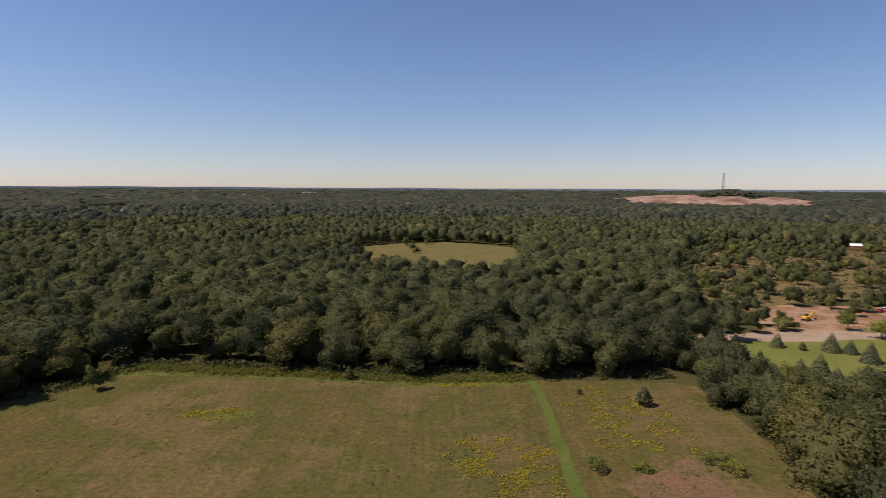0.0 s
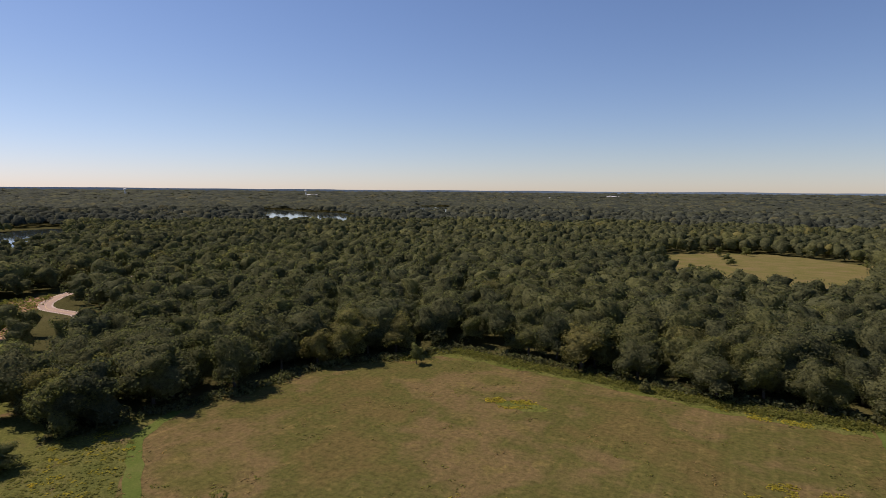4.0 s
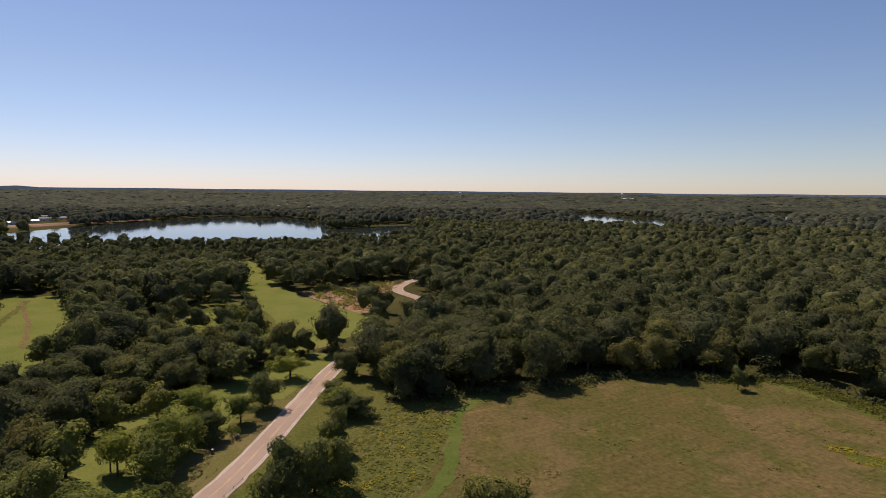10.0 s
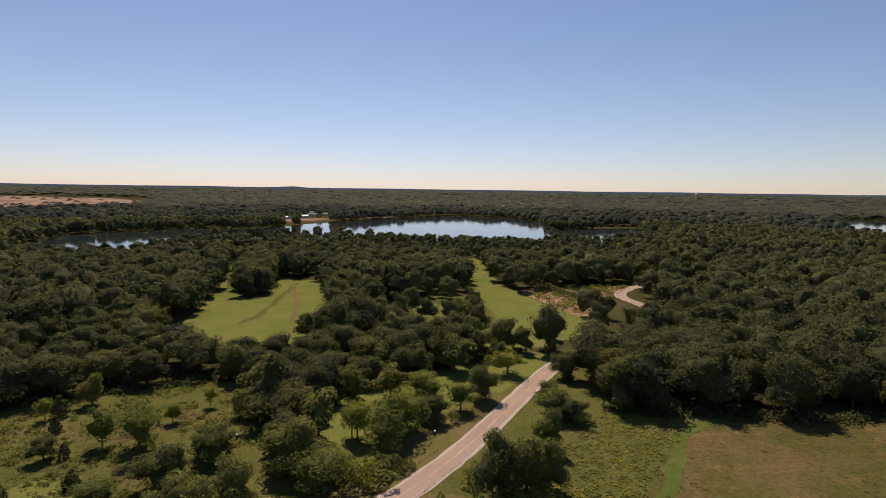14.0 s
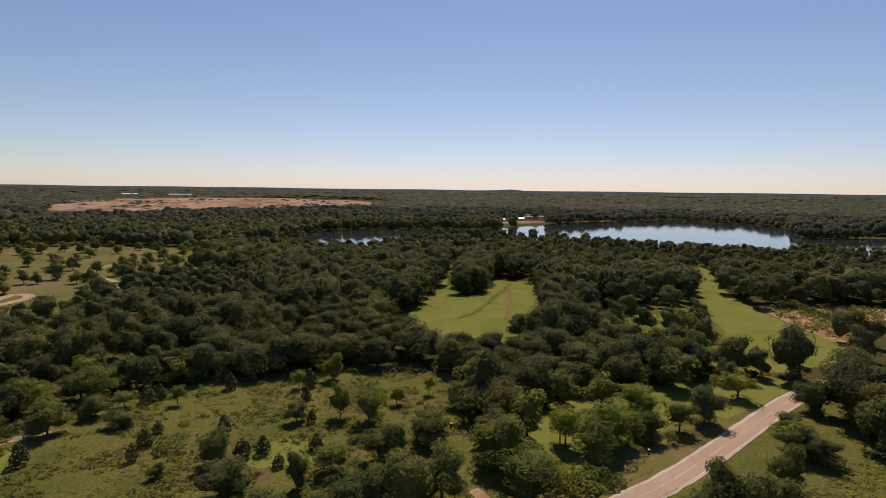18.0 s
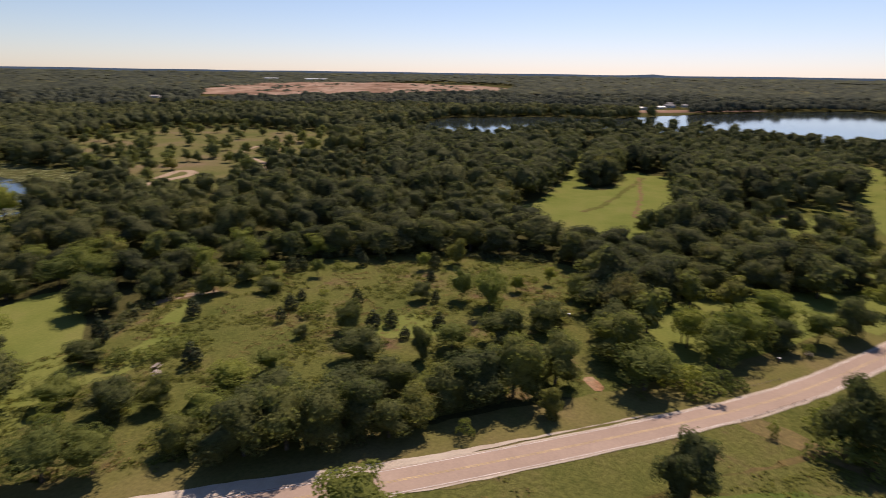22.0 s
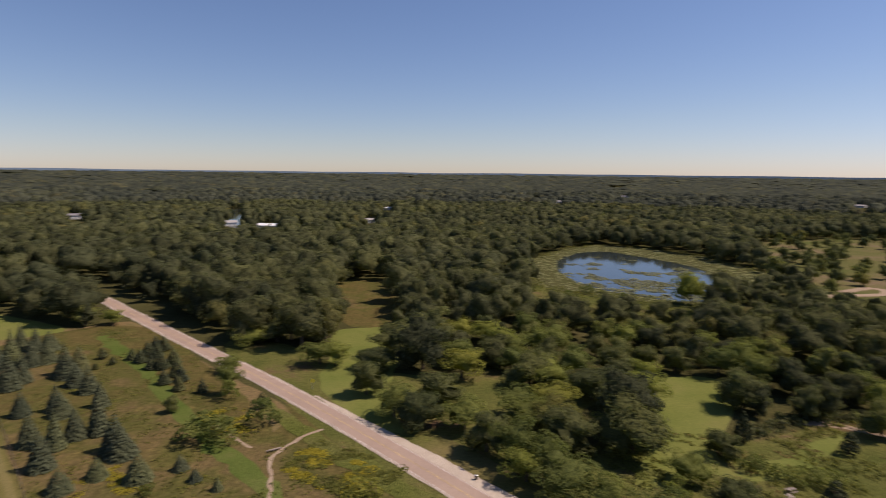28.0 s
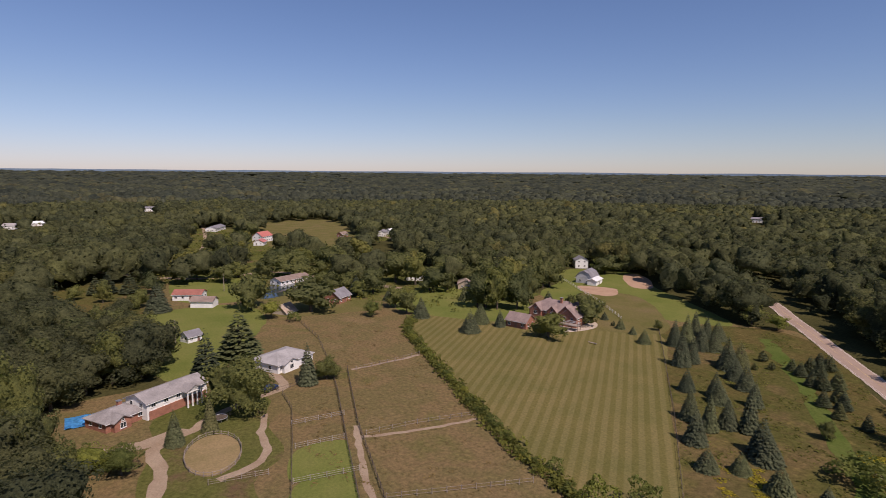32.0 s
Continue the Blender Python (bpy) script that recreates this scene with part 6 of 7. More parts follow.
undergrowth("dry_grass", clumped(area_spots(SCRUB, 2600, dr, [GLADE]), 30, 0.2, 6), (0.15, 0.4), (0.4, 1.0), M_STRAW_S, "patches of dry brown grass in the scrub meadow", dr)
undergrowth("meadow_tufts", clumped(area_spots(FIELD, 3000, dr), 40, 0.3, 4), (0.08, 0.25), (0.4, 1.0), M_STRAW_S, "tufts of dry meadow grass", dr, 6)
undergrowth("meadow_weeds", clumped(area_spots(FIELD, 3000, dr), 30, 0.4, 14), (0.1, 0.3), (0.4, 1.1), M_WEEDS_S, "green weeds scattered over the meadow", dr, 6)
for poly, n in ((((-2, 128), (12, 140), (26, 128), (24, 104), (8, 108)), 420), (((32, 170), (46, 172), (66, 150), (60, 128), (36, 128)), 420), (((-72, 147), (-60, 155), (-50, 150), (-62, 144)), 120),
                (((-10, 176), (20, 177), (24, 172), (-6, 171)), 90), (((-96, 30), (-120, 50), (-142, 68), (-140, 90), (-120, 72), (-100, 54)), 120), (((26, -112), (10, -100), (6, -112), (22, -124)), 520),
                (((34, -132), (44, -146), (52, -140), (42, -126)), 220), (((-60, 40), (-20, 70), (-20, 105), (-50, 100)), 120), (((48, -104), (58, -116), (66, -108), (56, -98)), 90)):
    undergrowth("goldenrod", clumped(area_spots(poly, n * 3, dr), 9, 0.1, 8), (0.1, 0.3), (0.4, 1.1), M_GOLD_S, "yellow goldenrod in flower", dr, 7)
undergrowth("weeds", clumped(area_spots(((26, -112), (8, -98), (0, -112), (20, -126)), 800, dr), 14, -0.2, 5), (0.15, 0.4), (0.4, 1.0), M_WEEDS_S, "rank green weeds beside the lane", dr)
undergrowth("weeds", clumped(area_spots(((10, -88), (30, -128), (60, -175), (100, -222), (128, -218), (87, -125), (61, -92)), 3200, dr), 18, 0.1, 3), (0.15, 0.4), (0.4, 1.0), M_WEEDS_S, "weeds in the spruce field", dr, 5)
undergrowth("dry_grass", clumped(area_spots(((82, -30), (150, -48), (225, -80), (225, -112), (160, -92), (110, -82), (78, -72)), 900, dr), 20, 0.1, 5), (0.05, 0.14), (0.4, 1.0), M_STRAW_S, "dry pasture grass", dr, 6)
undergrowth("weeds", area_spots(((-84, 5), (-122, 46), (-145, 66), (-144, 84), (-128, 80), (-97, 50)), 700, dr), (0.08, 0.25), (0.5, 1.4), M_WEEDS_S, "lime green rank weeds at the meadow's edge", dr, 5)
undergrowth("weeds", along(((-112, 170), (-102, 187), (-70, 185), (-33, 181), (-6, 178), (26, 180)), 3400, 2.0, dr), (0.3, 1.2), (0.5, 1.4), M_WEEDS_S, "tall pale weeds along the wood's sunny edge", dr, 6)
# brambles at the foot of the woods
for line in (((-147, 72), (-139, 98), (-133, 123), (-130, 150), (-114, 170), (-104, 188)), ((-104, 193), (-71, 191), (-33, 187), (-6, 184), (26, 186), (73, 181)), ((-183, -48), (-167, -97), (-145, -119), (-107, -133), (-78, -124)),
             ((-173, -30), (-150, -18), (-178, 8), (-206, 60)), ((-280, -9), (-205, -6)), ((-560, -91), (-400, -60), (-352, -49)), ((-247, -93), (-345, -84), (-500, -107)), ((-400, 109), (-338, 119), (-306, 127))):
    undergrowth("brambles", along(line, 420, 1.6, dr), (0.8, 2.4), (0.8, 2.0), M_WOODS, "dark brambles and saplings along the wood's edge", dr, 9)
undergrowth("marsh_plants", along([*MARSH, MARSH[0]], 1100, 4.0, dr), (0.4, 1.2), (0.8, 2.0), M_WEEDS_S, "reeds and marsh plants around the pond", dr, 5)
undergrowth("brush", area_spots(BRUSH_B, 420, dr), (0.8, 2.2), (1.0, 2.6), M_WEEDS_S, "scattered brush on the dry ground", dr, 9)
undergrowth("brush", area_spots(POND_GRASS, 220, dr), (0.6, 1.8), (0.8, 2.4), M_WEEDS_S, "brush on the pond's bank", dr, 7)
undergrowth("brush", area_spots(MEADOW_E, 1500, dr), (0.8, 3.0), (1.0, 3.0), M_WOODS, "scattered brush over the far meadow", dr, 7)
undergrowth("hedge_plants", along(((72, -75), (89, -77), (110, -82), (143, -91), (186, -103), (200, -112)), 600, 1.0, dr), (0.6, 1.7), (0.8, 1.5), M_WEEDS_S, "overgrown hedge between pasture and striped lawn", dr, 10, "hedge")
undergrowth("village_brush", area_spots(VILLAGE, 1500, dr, [V_FIELD]), (0.6, 2.2), (1.0, 2.6), M_WEEDS_S, "garden shrubs and rough grass in the village", dr, 6)


plant("shrub", ((-101.5, 24.5, 5.0, 1.3), (-106.5, 30.0, 5.5, 1.3), (-102.0, 35.0, 4.6, 1.3), (-108.0, 35.5, 5.2, 1.2), (-99.5, 30.0, 4.2, 1.3)))


hedge_line = smooth_loop(((72, -75), (89, -77), (110, -82), (143, -91), (186, -103), (200, -112)), 3.2, 0.4, closed=False)
for k, (x, y) in enumerate(hedge_line):
    tree("shrub", x + dr.uniform(-1.0, 1.0), y + dr.uniform(-0.8, 0.8), dr.uniform(1.3, 2.8), dr.uniform(0.7, 1.1), "overgrown olive green shrub of the field hedge")
for x, y in ((137.4, 2), (131.7, 0.1), (131.7, -1.9), (131.7, -3.9), (133.5, -5.6), (131.4, 1.6), (127, -2.7), (134, 0.5), (128.5, -0.6)):
    tree("shrub", x, y, dr.uniform(2.2, 3.4), dr.uniform(0.8, 1.1), "yellowing shrub beside the farm drive")


def scatter(kind, poly, n, height, wide=(0.9, 1.2), gap=4.0, clear=()):
    spots = area_spots(poly, n * 4, dr, clear)
    spots = spots[sight_lines(spots[:, 0], spots[:, 1])]
    line = smooth_loop(ROAD, 6.0, 0, closed=False)
    done = []
    for x, y in spots:
        if len(done) < n and all((x - a) ** 2 + (y - b) ** 2 > gap * gap for a, b in done) and np.min(np.hypot(line[:, 0] - x, line[:, 1] - y)) > 9:
            done.append((x, y))
            tree(kind, x, y, dr.uniform(*height), dr.uniform(*wide))


scatter("park", PARK_W, 85, (7, 12), gap=8)
scatter("park", MEADOW_E, 110, (5, 12), gap=7)
scatter("park", CLEARING_N, 9, (6, 11), gap=16)
scatter("park", DRY_E, 8, (5, 9), gap=9)
scatter("park", VILLAGE, 90, (8, 14), gap=7, clear=[V_FIELD])
scatter("park", W_FIELD, 5, (6, 10), gap=12)
scatter("cedar", MEADOW_E, 20, (4, 7), (1.0, 1.5), 6)
scatter("shrub", SCRUB, 16, (0.8, 1.6), (0.9, 1.5), 3, [GLADE])
scatter("shrub", POND_GRASS, 12, (2.0, 5.0), (0.9, 1.4), 4)
scatter("shrub", GLADE, 6, (1.2, 2.5), (0.9, 1.4), 5)
scatter("park", ((-125, -12), (-172, -28), (-205, 40), (-200, 58), (-178, 34), (-150, 4)), 12, (8, 13), gap=6)
scatter("park", ((-196, 50), (-212, 48), (-250, 56), (-262, 48), (-225, 36), (-200, 40)), 9, (8, 13), gap=6)

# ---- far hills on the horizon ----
# distance haze put into the backdrop as blue base colour and a steady glow
M_HAZE_HILLS = plain_material("hazy_far_hills", (0.085, 0.115, 0.145), 1.0, vary=0.12, scale=0.02)
M_HAZE_HILLS.node_tree.nodes["Principled BSDF"].inputs["Emission Color"].default_value = (0.085, 0.12, 0.17, 1)
M_HAZE_HILLS.node_tree.nodes["Principled BSDF"].inputs["Emission Strength"].default_value = 0.5


def hazy_far_hills():
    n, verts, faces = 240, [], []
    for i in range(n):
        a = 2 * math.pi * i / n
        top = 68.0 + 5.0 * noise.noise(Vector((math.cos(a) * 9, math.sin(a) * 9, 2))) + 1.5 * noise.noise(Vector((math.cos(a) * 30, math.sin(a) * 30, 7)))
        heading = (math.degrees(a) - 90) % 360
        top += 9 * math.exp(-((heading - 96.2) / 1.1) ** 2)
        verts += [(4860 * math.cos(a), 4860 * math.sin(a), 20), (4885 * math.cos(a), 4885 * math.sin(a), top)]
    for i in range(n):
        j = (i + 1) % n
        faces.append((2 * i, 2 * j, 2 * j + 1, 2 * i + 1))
    return tagged(mesh_object("backdrop", verts, faces, M_HAZE_HILLS), kind="structure")


hazy_far_hills()


# ---- vehicles ----
def car(x, y, heading, colour, label, z=0.33):
    root = tagged(new("car"), label, "car")
    root.matrix_world = pose(x, y, z, 0, 0, heading)
    paint = plain_material("car_paint", colour, 0.3, 0.2, vary=0.04)
    tyre = plain_material("tyre_rubber", (0.03, 0.03, 0.03), 0.9)
    bm = bmesh.new()
    box(bm, -2.3, -0.9, 0.3, 2.3, 0.9, 0.95)
    part("body", bm, paint, root, bevel=0.12)
    bm = bmesh.new()
    vs = [bm.verts.new(p) for p in ((-2.1, -0.82, 0.94), (0.95, -0.82, 0.94), (0.95, 0.82, 0.94), (-2.1, 0.82, 0.94), (-1.8, -0.68, 1.6), (0.2, -0.68, 1.6), (0.2, 0.68, 1.6), (-1.8, 0.68, 1.6))]
    for f in ((3, 2, 1, 0), (0, 1, 5, 4), (1, 2, 6, 5), (2, 3, 7, 6), (3, 0, 4, 7), (4, 5, 6, 7)):
        bm.faces.new([vs[i] for i in f])
    part("cabin", bm, M_GLASS, root, "dark tinted windows")
    bm = bmesh.new()
    box(bm, -1.85, -0.7, 1.58, 0.25, 0.7, 1.66)
    part("roof", bm, paint, root, bevel=0.03)
    for px in (-1.45, 1.45):
        for py in (-0.85, 0.85):
            bm = bmesh.new()
            tube(bm, (px, py - 0.11, 0.33), (px, py + 0.11, 0.33), 0.34, 0.34, 14)
            w = part("wheel", bm, tyre, root)
            bm = bmesh.new()
            tube(bm, (px, py - 0.12, 0.33), (px, py + 0.12, 0.33), 0.2, 0.2, 10)
            part("rim", bm, M_METAL, w)
    for py in (-0.65, 0.65):
        bm = bmesh.new()
        box(bm, 2.24, py - 0.18, 0.62, 2.33, py + 0.18, 0.8)
        part("headlight", bm, M_TRIM, root)
        bm = bmesh.new()
        box(bm, -2.33, py - 0.18, 0.66, -2.24, py + 0.18, 0.84)
        part("tail_light", bm, WALLS["red_siding"], root)
    return root


car(-28.6, -91.6, -48, (0.42, 0.43, 0.44), "silver estate car parked on the gravel shoulder")
car(154.5, -42.0, -60, (0.02, 0.035, 0.08), "dark blue car parked in the shade of a tree", 0.2)
car(219, 284, 20, (0.55, 0.06, 0.04), "red pickup parked on bare ground", 0.1)
car(224, 288, 30, (0.7, 0.7, 0.7), "white van parked on bare ground", 0.1)


def excavator(x, y, heading):
    root = tagged(new("excavator"), "yellow excavator standing on the cleared soil", "machine")
    root.matrix_world = pose(x, y, 0.1, 0, 0, heading)
    paint = plain_material("yellow_paint", (0.55, 0.32, 0.03), 0.5, vary=0.15)
    for s in (-1, 1):
        bm = bmesh.new()
        box(bm, -2.0, s * 1.1 - 0.3, 0, 2.0, s * 1.1 + 0.3, 0.8)
        part("track", bm, M_DARKWOOD, root, "dark steel crawler track", 0.2)
    bm = bmesh.new()
    box(bm, -1.8, -1.2, 0.9, 1.4, 1.2, 2.0)
    part("body", bm, paint, root, bevel=0.15)
    bm = bmesh.new()
    box(bm, 0.2, 0.2, 2.0, 1.5, 1.2, 3.0)
    part("cab", bm, M_GLASS, root)
    bm = bmesh.new()
    tube(bm, (1.2, -0.3, 1.8), (4.2, -0.3, 4.2), 0.28, 0.2, 6)
    part("boom", bm, paint, root)
    bm = bmesh.new()
    tube(bm, (4.2, -0.3, 4.2), (5.4, -0.3, 1.0), 0.2, 0.16, 6)
    part("stick", bm, paint, root)
    bm = bmesh.new()
    box(bm, 4.9, -0.8, 0.2, 5.9, 0.2, 1.1)
    part("bucket", bm, M_DARKWOOD, root, bevel=0.15)


excavator(169, 264, 20)


# ---- small things by the road ----
def road_sign(x, y, heading):
    root = tagged(new("road_sign"), "yellow diamond warning sign on a steel post", "sign")
    root.matrix_world = pose(x, y, 0.2, 0, 0, heading)
    bm = bmesh.new()
    box(bm, -0.04, -0.04, -0.1, 0.04, 0.04, 2.6)
    part("post", bm, M_METAL, root)
    bm = bmesh.new()
    pts = [(-0.62, 0), (0, -0.62), (0.62, 0), (0, 0.62)]
    f0 = [bm.verts.new((a, -0.07, 2.3 + b)) for a, b in pts]
    f1 = [bm.verts.new((a, -0.05, 2.3 + b)) for a, b in pts]
    bm.faces.new(f0), bm.faces.new(f1[::-1])
    for i in range(4):
        bm.faces.new((f0[i], f0[(i + 1) % 4], f1[(i + 1) % 4], f1[i]))
    bmesh.ops.recalc_face_normals(bm, faces=bm.faces[:])
    part("panel", bm, plain_material("sign_yellow", (0.80, 0.66, 0.03), 0.4, vary=0.03), root, "bright yellow panel")


road_sign(26.5, -156.5, 10)


def picnic_table(x, y, heading, label="weathered wooden picnic table on the grass"):
    root = tagged(new("picnic_table"), label, "table", "picnic tables")
    root.matrix_world = pose(x, y, 0.1, 0, 0, heading)
    for k in range(5):
        bm = bmesh.new()
        box(bm, -0.95, -0.37 + k * 0.15, 0.72, 0.95, -0.24 + k * 0.15, 0.76)
        part("plank", bm, M_WOOD, root)
    for s in (-1, 1):
        bm = bmesh.new()
        box(bm, -0.95, s * 0.7 - 0.13, 0.42, 0.95, s * 0.7 + 0.13, 0.46)
        part("bench", bm, M_WOOD, root)
    for px in (-0.7, 0.7):
        for s in (-1, 1):
            bm = bmesh.new()
            tube(bm, (px, s * 0.25, 0.74), (px, s * 0.62, -0.02), 0.05, 0.05, 4)
            part("leg", bm, M_WOOD, root)
        bm = bmesh.new()
        box(bm, px - 0.04, -0.8, 0.36, px + 0.04, 0.8, 0.43)
        part("crossbar", bm, M_WOOD, root)


for x, y, a in ((-73.5, -100, 20), (-71.5, -97.5, 60), (-206, 69, 10), (-200, 63, 70), (-280, 39, 30), (-153.5, -23, 40), (-142.5, 25.4, 0)):
    picnic_table(x, y, a)


def litter_bin(x, y):
    root = tagged(new("litter_bin"), "dark round litter bin on the verge", "bin")
    root.location = (x, y, 0.15)
    bm = bmesh.new()
    tube(bm, (0, 0, 0), (0, 0, 0.85), 0.28, 0.32, 12)
    part("drum", bm, M_DARKWOOD, root)
    bm = bmesh.new()
    tube(bm, (0, 0, 0.85), (0, 0, 0.95), 0.34, 0.2, 12)
    part("lid", bm, M_METAL, root)


for x, y in ((-136, 19), (-13.5, -107), (-139.5, -28.5)):
    litter_bin(x, y)


def log_pile(x, y, heading):
    root = tagged(new("log"), "pale fallen log lying beside the path", "log")
    root.matrix_world = pose(x, y, 0.3, 0, 0, heading)
    bm = bmesh.new()
    tube(bm, (-1.6, 0, 0.15), (1.6, 0.1, 0.2), 0.22, 0.16, 8)
    part("stem", bm, M_WOOD, root)
    bm = bmesh.new()
    tube(bm, (-0.2, 0, 0.2), (0.5, 0.9, 0.35), 0.1, 0.05, 6)
    part("branch", bm, M_WOOD, root)


log_pile(29, -120.5, 30)
log_pile(140.0, -152.0, 10)


# ---- small things at the farm ----
tramp = tagged(new("trampoline"), "round trampoline with a dark mat on the lawn", "trampoline")
tramp.location = (141.5, -26, 0.12)
bm = bmesh.new()
tube(bm, (0, 0, 0.78), (0, 0, 0.84), 1.75, 1.75, 24)
part("mat", bm, M_DARKWOOD, tramp, "black jumping mat")
bm = bmesh.new()
for k in range(24):
    a, b = 2 * math.pi * k / 24, 2 * math.pi * (k + 1) / 24
    tube(bm, (1.85 * math.cos(a), 1.85 * math.sin(a), 0.84), (1.85 * math.cos(b), 1.85 * math.sin(b), 0.84), 0.09, 0.09, 5)
part("frame", bm, M_METAL, tramp)
for k in range(6):
    bm = bmesh.new()
    a = math.pi * k / 3
    tube(bm, (1.8 * math.cos(a), 1.8 * math.sin(a), -0.02), (1.8 * math.cos(a), 1.8 * math.sin(a), 0.82), 0.05, 0.05, 5)
    part("leg", bm, M_METAL, tramp)

tarp = tagged(new("tarpaulin"), "rumpled bright blue tarpaulin lying behind the brick wing", "tarpaulin")
bm = bmesh.new()
grid = [[bm.verts.new((154.2 + i * 0.9 + 0.2 * noise.noise(Vector((i, j, 1))), -0.6 + j * 0.9, 0.25 + 0.5 * abs(noise.noise(Vector((i * 0.6, j * 0.6, 3)))) + (0.5 if 2 < i < 6 and 2 < j < 5 else 0))) for j in range(8)] for i in range(9)]
for i in range(8):
    for j in range(7):
        bm.faces.new((grid[i][j], grid[i + 1][j], grid[i + 1][j + 1], grid[i][j + 1]))
bmesh.ops.solidify(bm, geom=bm.faces[:], thickness=0.05)
part("sheet", bm, plain_material("blue_tarpaulin", (0.09, 0.36, 0.66), 0.45, vary=0.3, scale=0.9), tarp)
bm = bmesh.new()
box(bm, 155.5, 1.0, 0.0, 159.5, 3.8, 0.3)
part("pile", bm, M_WOOD, tarp, "stack of boards under the sheet")


def utility_pole(x, y):
    root = tagged(new("utility_pole"), "tall grey wooden utility pole with a crossarm", "pole")
    root.location = (x, y, 0)
    bm = bmesh.new()
    tube(bm, (0, 0, -0.1), (0, 0, 9.0), 0.16, 0.11, 8)
    part("mast", bm, M_WOOD, root)
    bm = bmesh.new()
    box(bm, -1.1, -0.06, 8.3, 1.1, 0.06, 8.45)
    part("crossarm", bm, M_WOOD, root)


for x, y in ((213.5, -26), (330, -86), (300, -60), (247, -178), (262, -62)):
    utility_pole(x, y)

# pond beside the long low house
patch("garden_pond", ((272, -72), (283, -93), (308, -96), (294, -76)), M_WATER, 8, 3, 0.6)


# ---- lattice mast above the far sand pit ----
def lattice_mast(x, y, z0, h):
    root = tagged(new("lattice_mast"), "tall steel lattice mast on a wooded hill above the sand pit", "mast")
    root.location = (x, y, z0)
    w0, w1 = 6.0, 1.5
    for s, t in ((-1, -1), (1, -1), (1, 1), (-1, 1)):
        bm = bmesh.new()
        tube(bm, (s * w0, t * w0, -4), (s * w1, t * w1, h), 0.9, 0.6, 4)
        part("leg", bm, M_METAL, root)
    for k in range(8):
        bm = bmesh.new()
        u, v = k / 8, (k + 1) / 8
        a, b = w0 + (w1 - w0) * u, w0 + (w1 - w0) * v
        tube(bm, (-a, -a, h * u), (b, -b, h * v), 0.45, 0.45, 4)
        tube(bm, (a, -a, h * u), (-b, -b, h * v), 0.45, 0.45, 4)
        part("brace", bm, M_METAL, root)


def mound(name, heading, r, wide, deep, z, mat):
    """A low wooded hill."""
    a = radians(heading)
    cx, cy = -r * math.sin(a), r * math.cos(a)
    ux, uy = math.cos(a), math.sin(a)
    verts, faces = [], []
    for j in range(9):
        for i in range(25):
            u, v = i / 12 - 1, j / 4 - 1
            k = max(0.0, 1 - u * u - v * v * 0.8)
            verts.append((cx + ux * u * wide - uy * v * deep, cy + uy * u * wide + ux * v * deep, 5 + (z - 5) * k ** 0.6 + 4 * noise.noise(Vector((u * 6, v * 6, heading)))))
    for j in range(8):
        for i in range(24):
            q = j * 25 + i
            faces.append((q, q + 1, q + 26, q + 25))
    tagged(mesh_object(name, verts, faces, mat), kind="structure")


mound("wooded_hill", -26.2, 3000, 170, 160, 58, M_SCRUB)
hill_spots = np.array([(-r * math.sin(radians(a)), r * math.cos(radians(a))) for a, r in zip(dr.uniform(-29.2, -23.2, 260), dr.uniform(2860, 3010, 260))])
hill_u = np.radians(np.degrees(np.arctan2(-hill_spots[:, 0], hill_spots[:, 1])) + 26.2) * 3000 / 170
hill_v = (np.hypot(hill_spots[:, 0], hill_spots[:, 1]) - 3000) / 160
hill_z = 2 + 53 * np.clip(1 - hill_u ** 2 - 0.8 * hill_v ** 2, 0, 1) ** 0.6
shapes = []
for _ in range(5):
    v, f = dome(dr)
    shapes.append((v, f, 0))
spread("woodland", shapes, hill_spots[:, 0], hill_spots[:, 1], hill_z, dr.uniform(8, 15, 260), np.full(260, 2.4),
       dr.uniform(0.3, 0.8, 260), M_FAR_HAZE, dr, "dark wooded hilltop above the sand pit")
lattice_mast(-2980 * math.sin(radians(-25.7)), 2980 * math.cos(radians(-25.7)), 56, 84)


pit = np.array([(-r * math.sin(radians(a)), r * math.cos(radians(a))) for a, r in zip(dr.uniform(106, 140, 400), dr.uniform(1700, 2700, 400))])
pit = pit[drift(pit[:, 0], pit[:, 1], 500, 31) > 0.25]
spread("woodland", shapes, pit[:, 0], pit[:, 1], np.full(len(pit), 1.0) + np.clip((np.hypot(pit[:, 0], pit[:, 1]) - 1500) / 100, 0, 12), dr.uniform(6, 12, len(pit)), np.full(len(pit), 2.2), dr.uniform(0.2, 0.6, len(pit)), M_FAR_HAZE, dr,
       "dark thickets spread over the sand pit")


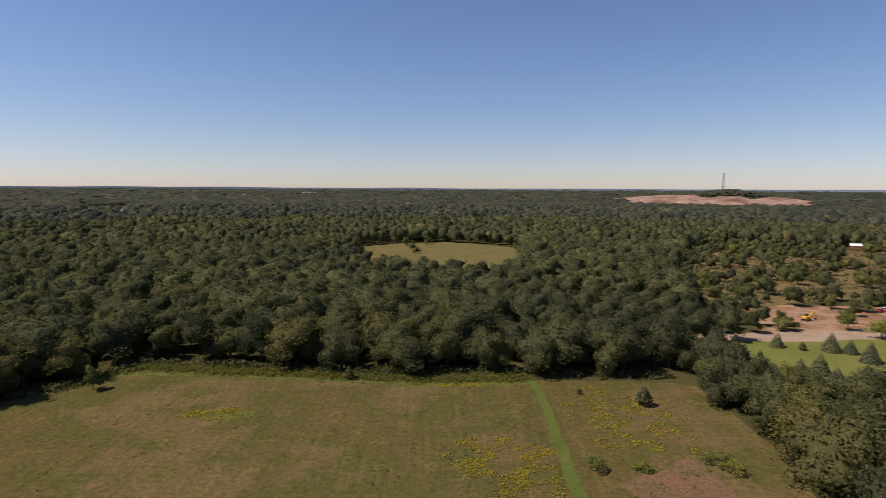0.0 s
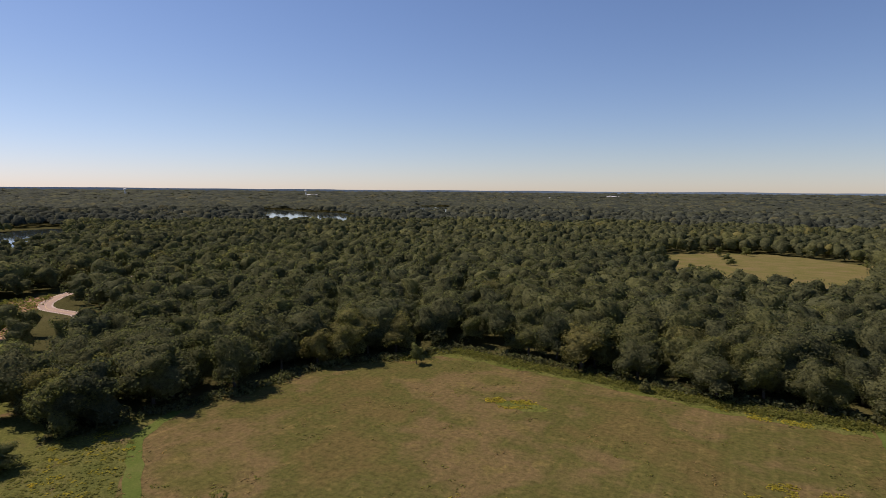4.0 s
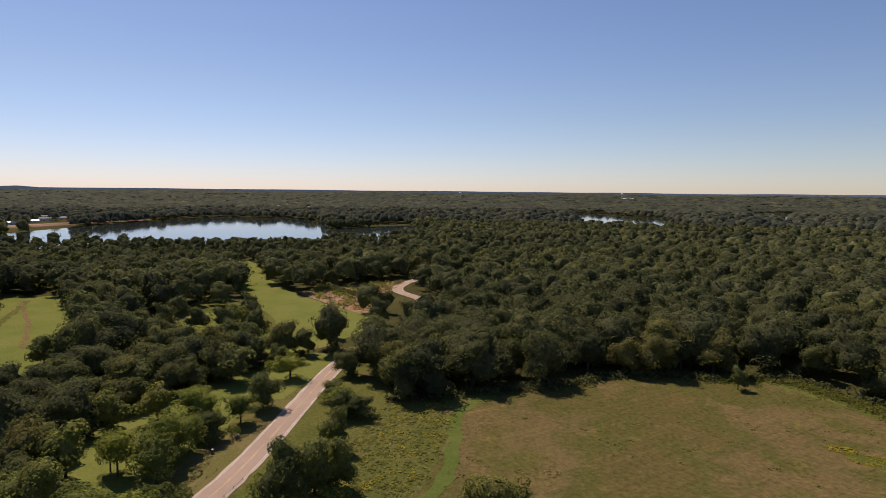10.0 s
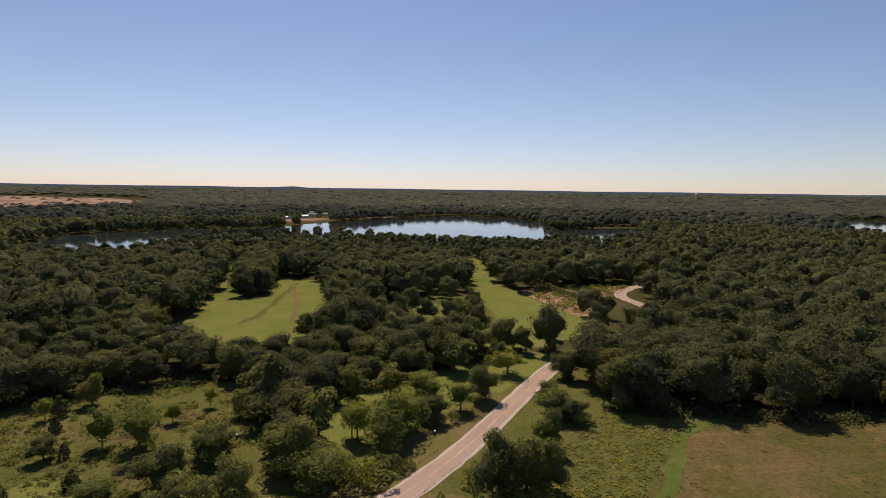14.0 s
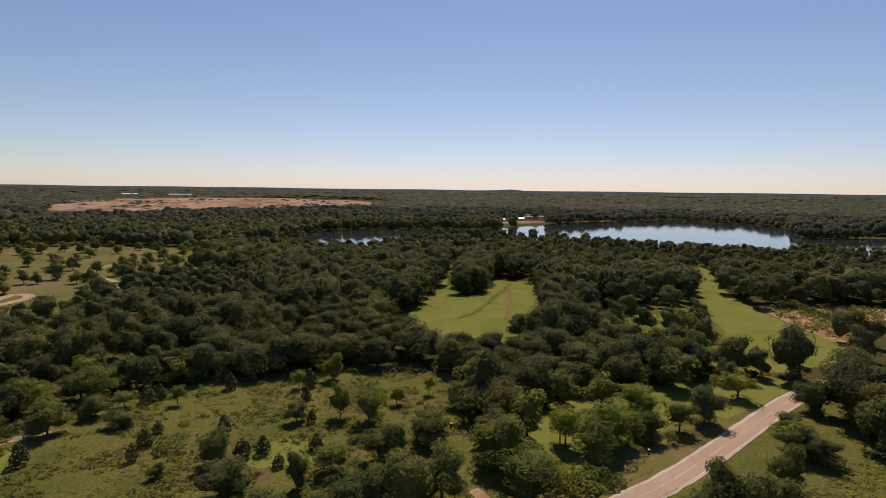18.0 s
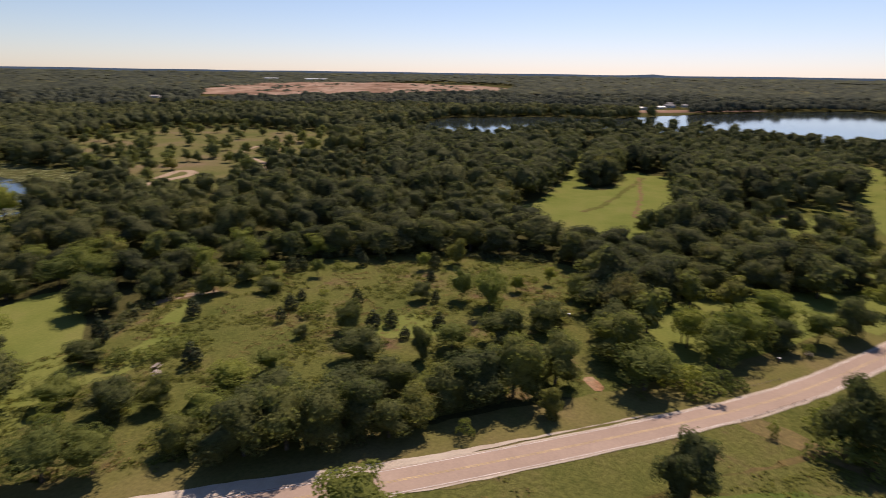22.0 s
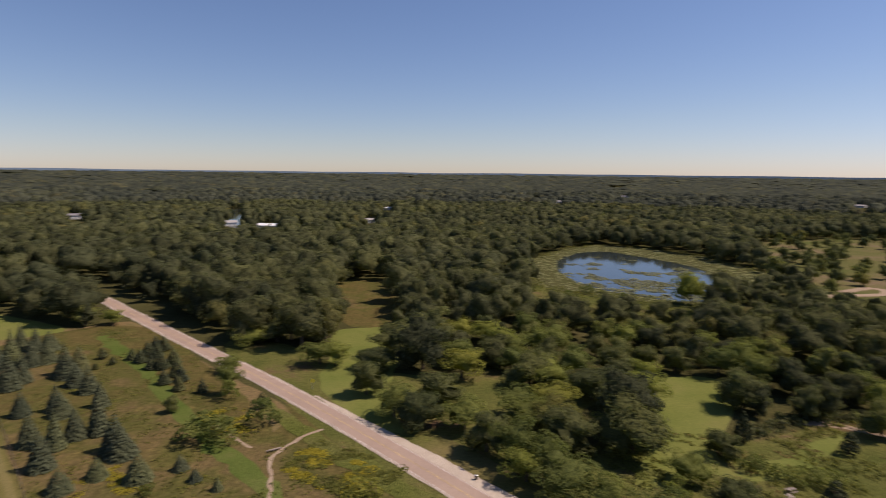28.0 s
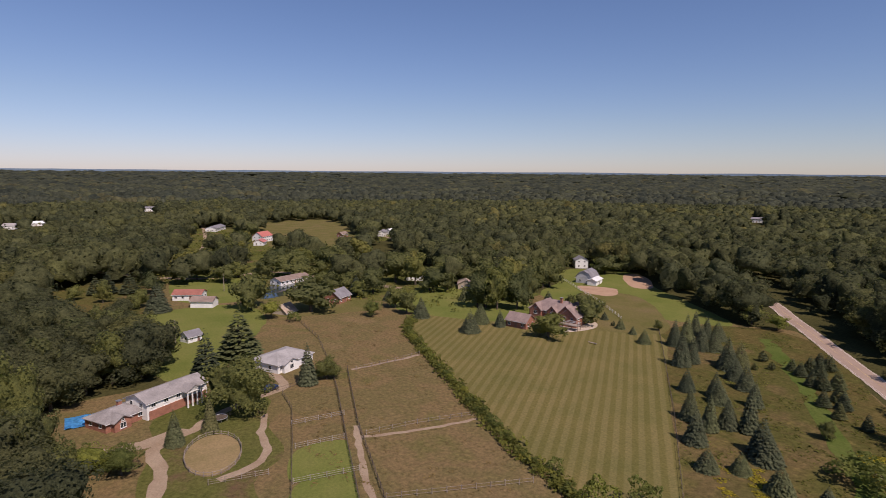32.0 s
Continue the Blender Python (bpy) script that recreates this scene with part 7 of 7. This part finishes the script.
# ---- far white sheds and a water tower ----
for a, r, ln in ((131, 3300, 70), (127, 3250, 110), (42, 3600, 60), (36, 3500, 40), (13, 3700, 70), (19, 3300, 35)):
    root = tagged(new("warehouse"), "low white warehouse far off between woods", "building", "far warehouses")
    root.matrix_world = pose(-r * math.sin(radians(a)), r * math.cos(radians(a)), float(far_rise(r)) + 8, 0, 0, a + 10)
    bm = bmesh.new()
    box(bm, -ln / 2, -15, -8, ln / 2, 15, 5)
    part("wall", bm, WALLS["white_siding"], root)
    bm = bmesh.new()
    slab(bm, [(-ln / 2 - 1, -16, 5.2), (ln / 2 + 1, -16, 5.2), (ln / 2 + 1, 16, 7), (-ln / 2 - 1, 16, 7)], 0.6)
    part("roof", bm, ROOFS["white_metal"], root)
for a in (42.6, 58.0):
    tower = tagged(new("water_tower"), "white bulb-shaped water tower on the horizon", "tower")
    tower.location = (-3700 * math.sin(radians(a)), 3700 * math.cos(radians(a)), float(far_rise(3700)))
    bm = bmesh.new()
    tube(bm, (0, 0, -1), (0, 0, 30), 3.0, 2.2, 10)
    part("stem", bm, WALLS["white_siding"], tower)
    bm = bmesh.new()
    bmesh.ops.create_uvsphere(bm, u_segments=16, v_segments=10, radius=8.0, matrix=Matrix.Translation((0, 0, 34)) @ Matrix.Diagonal((1, 1, 0.8, 1)))
    part("tank", bm, WALLS["white_siding"], tower)


# ---- lily pads on the pond ----
lily = area_spots(POND, 24000, dr)
lily = lily[drift(lily[:, 0], lily[:, 1], 30, 12) + 0.4 * drift(lily[:, 0], lily[:, 1], 9, 15) > 0.1 + (-lily[:, 1] - 325) / 70]
quads = []
for x, y in lily:
    s, a = dr.uniform(0.3, 0.8), dr.uniform(0, 6.28)
    quads.append([(x + s * math.cos(a + k * math.pi / 2) * (1.0, 0.8)[k % 2], y + s * math.sin(a + k * math.pi / 2), 0.22) for k in range(4)])
rim = area_spots(MARSH, 3600, dr)
rim = rim[~inside(rim[:, 0], rim[:, 1], np.array(POND, float))]
for x, y in rim[:1900]:
    s, a = dr.uniform(0.5, 1.6), dr.uniform(0, 6.28)
    quads.append([(x + s * math.cos(a + k * math.pi / 2), y + s * math.sin(a + k * math.pi / 2) * 0.8, 0.24) for k in range(4)])
M_LILY = leaf_material("lily_leaves", (0.19, 0.205, 0.085), (0.31, 0.32, 0.14), through=0.05)
tagged(new("lily_pads", quads_mesh("lily_pads", np.array(quads), M_LILY)), "yellow-green lily pads floating on the pond", "lily pads", kind="stuff")
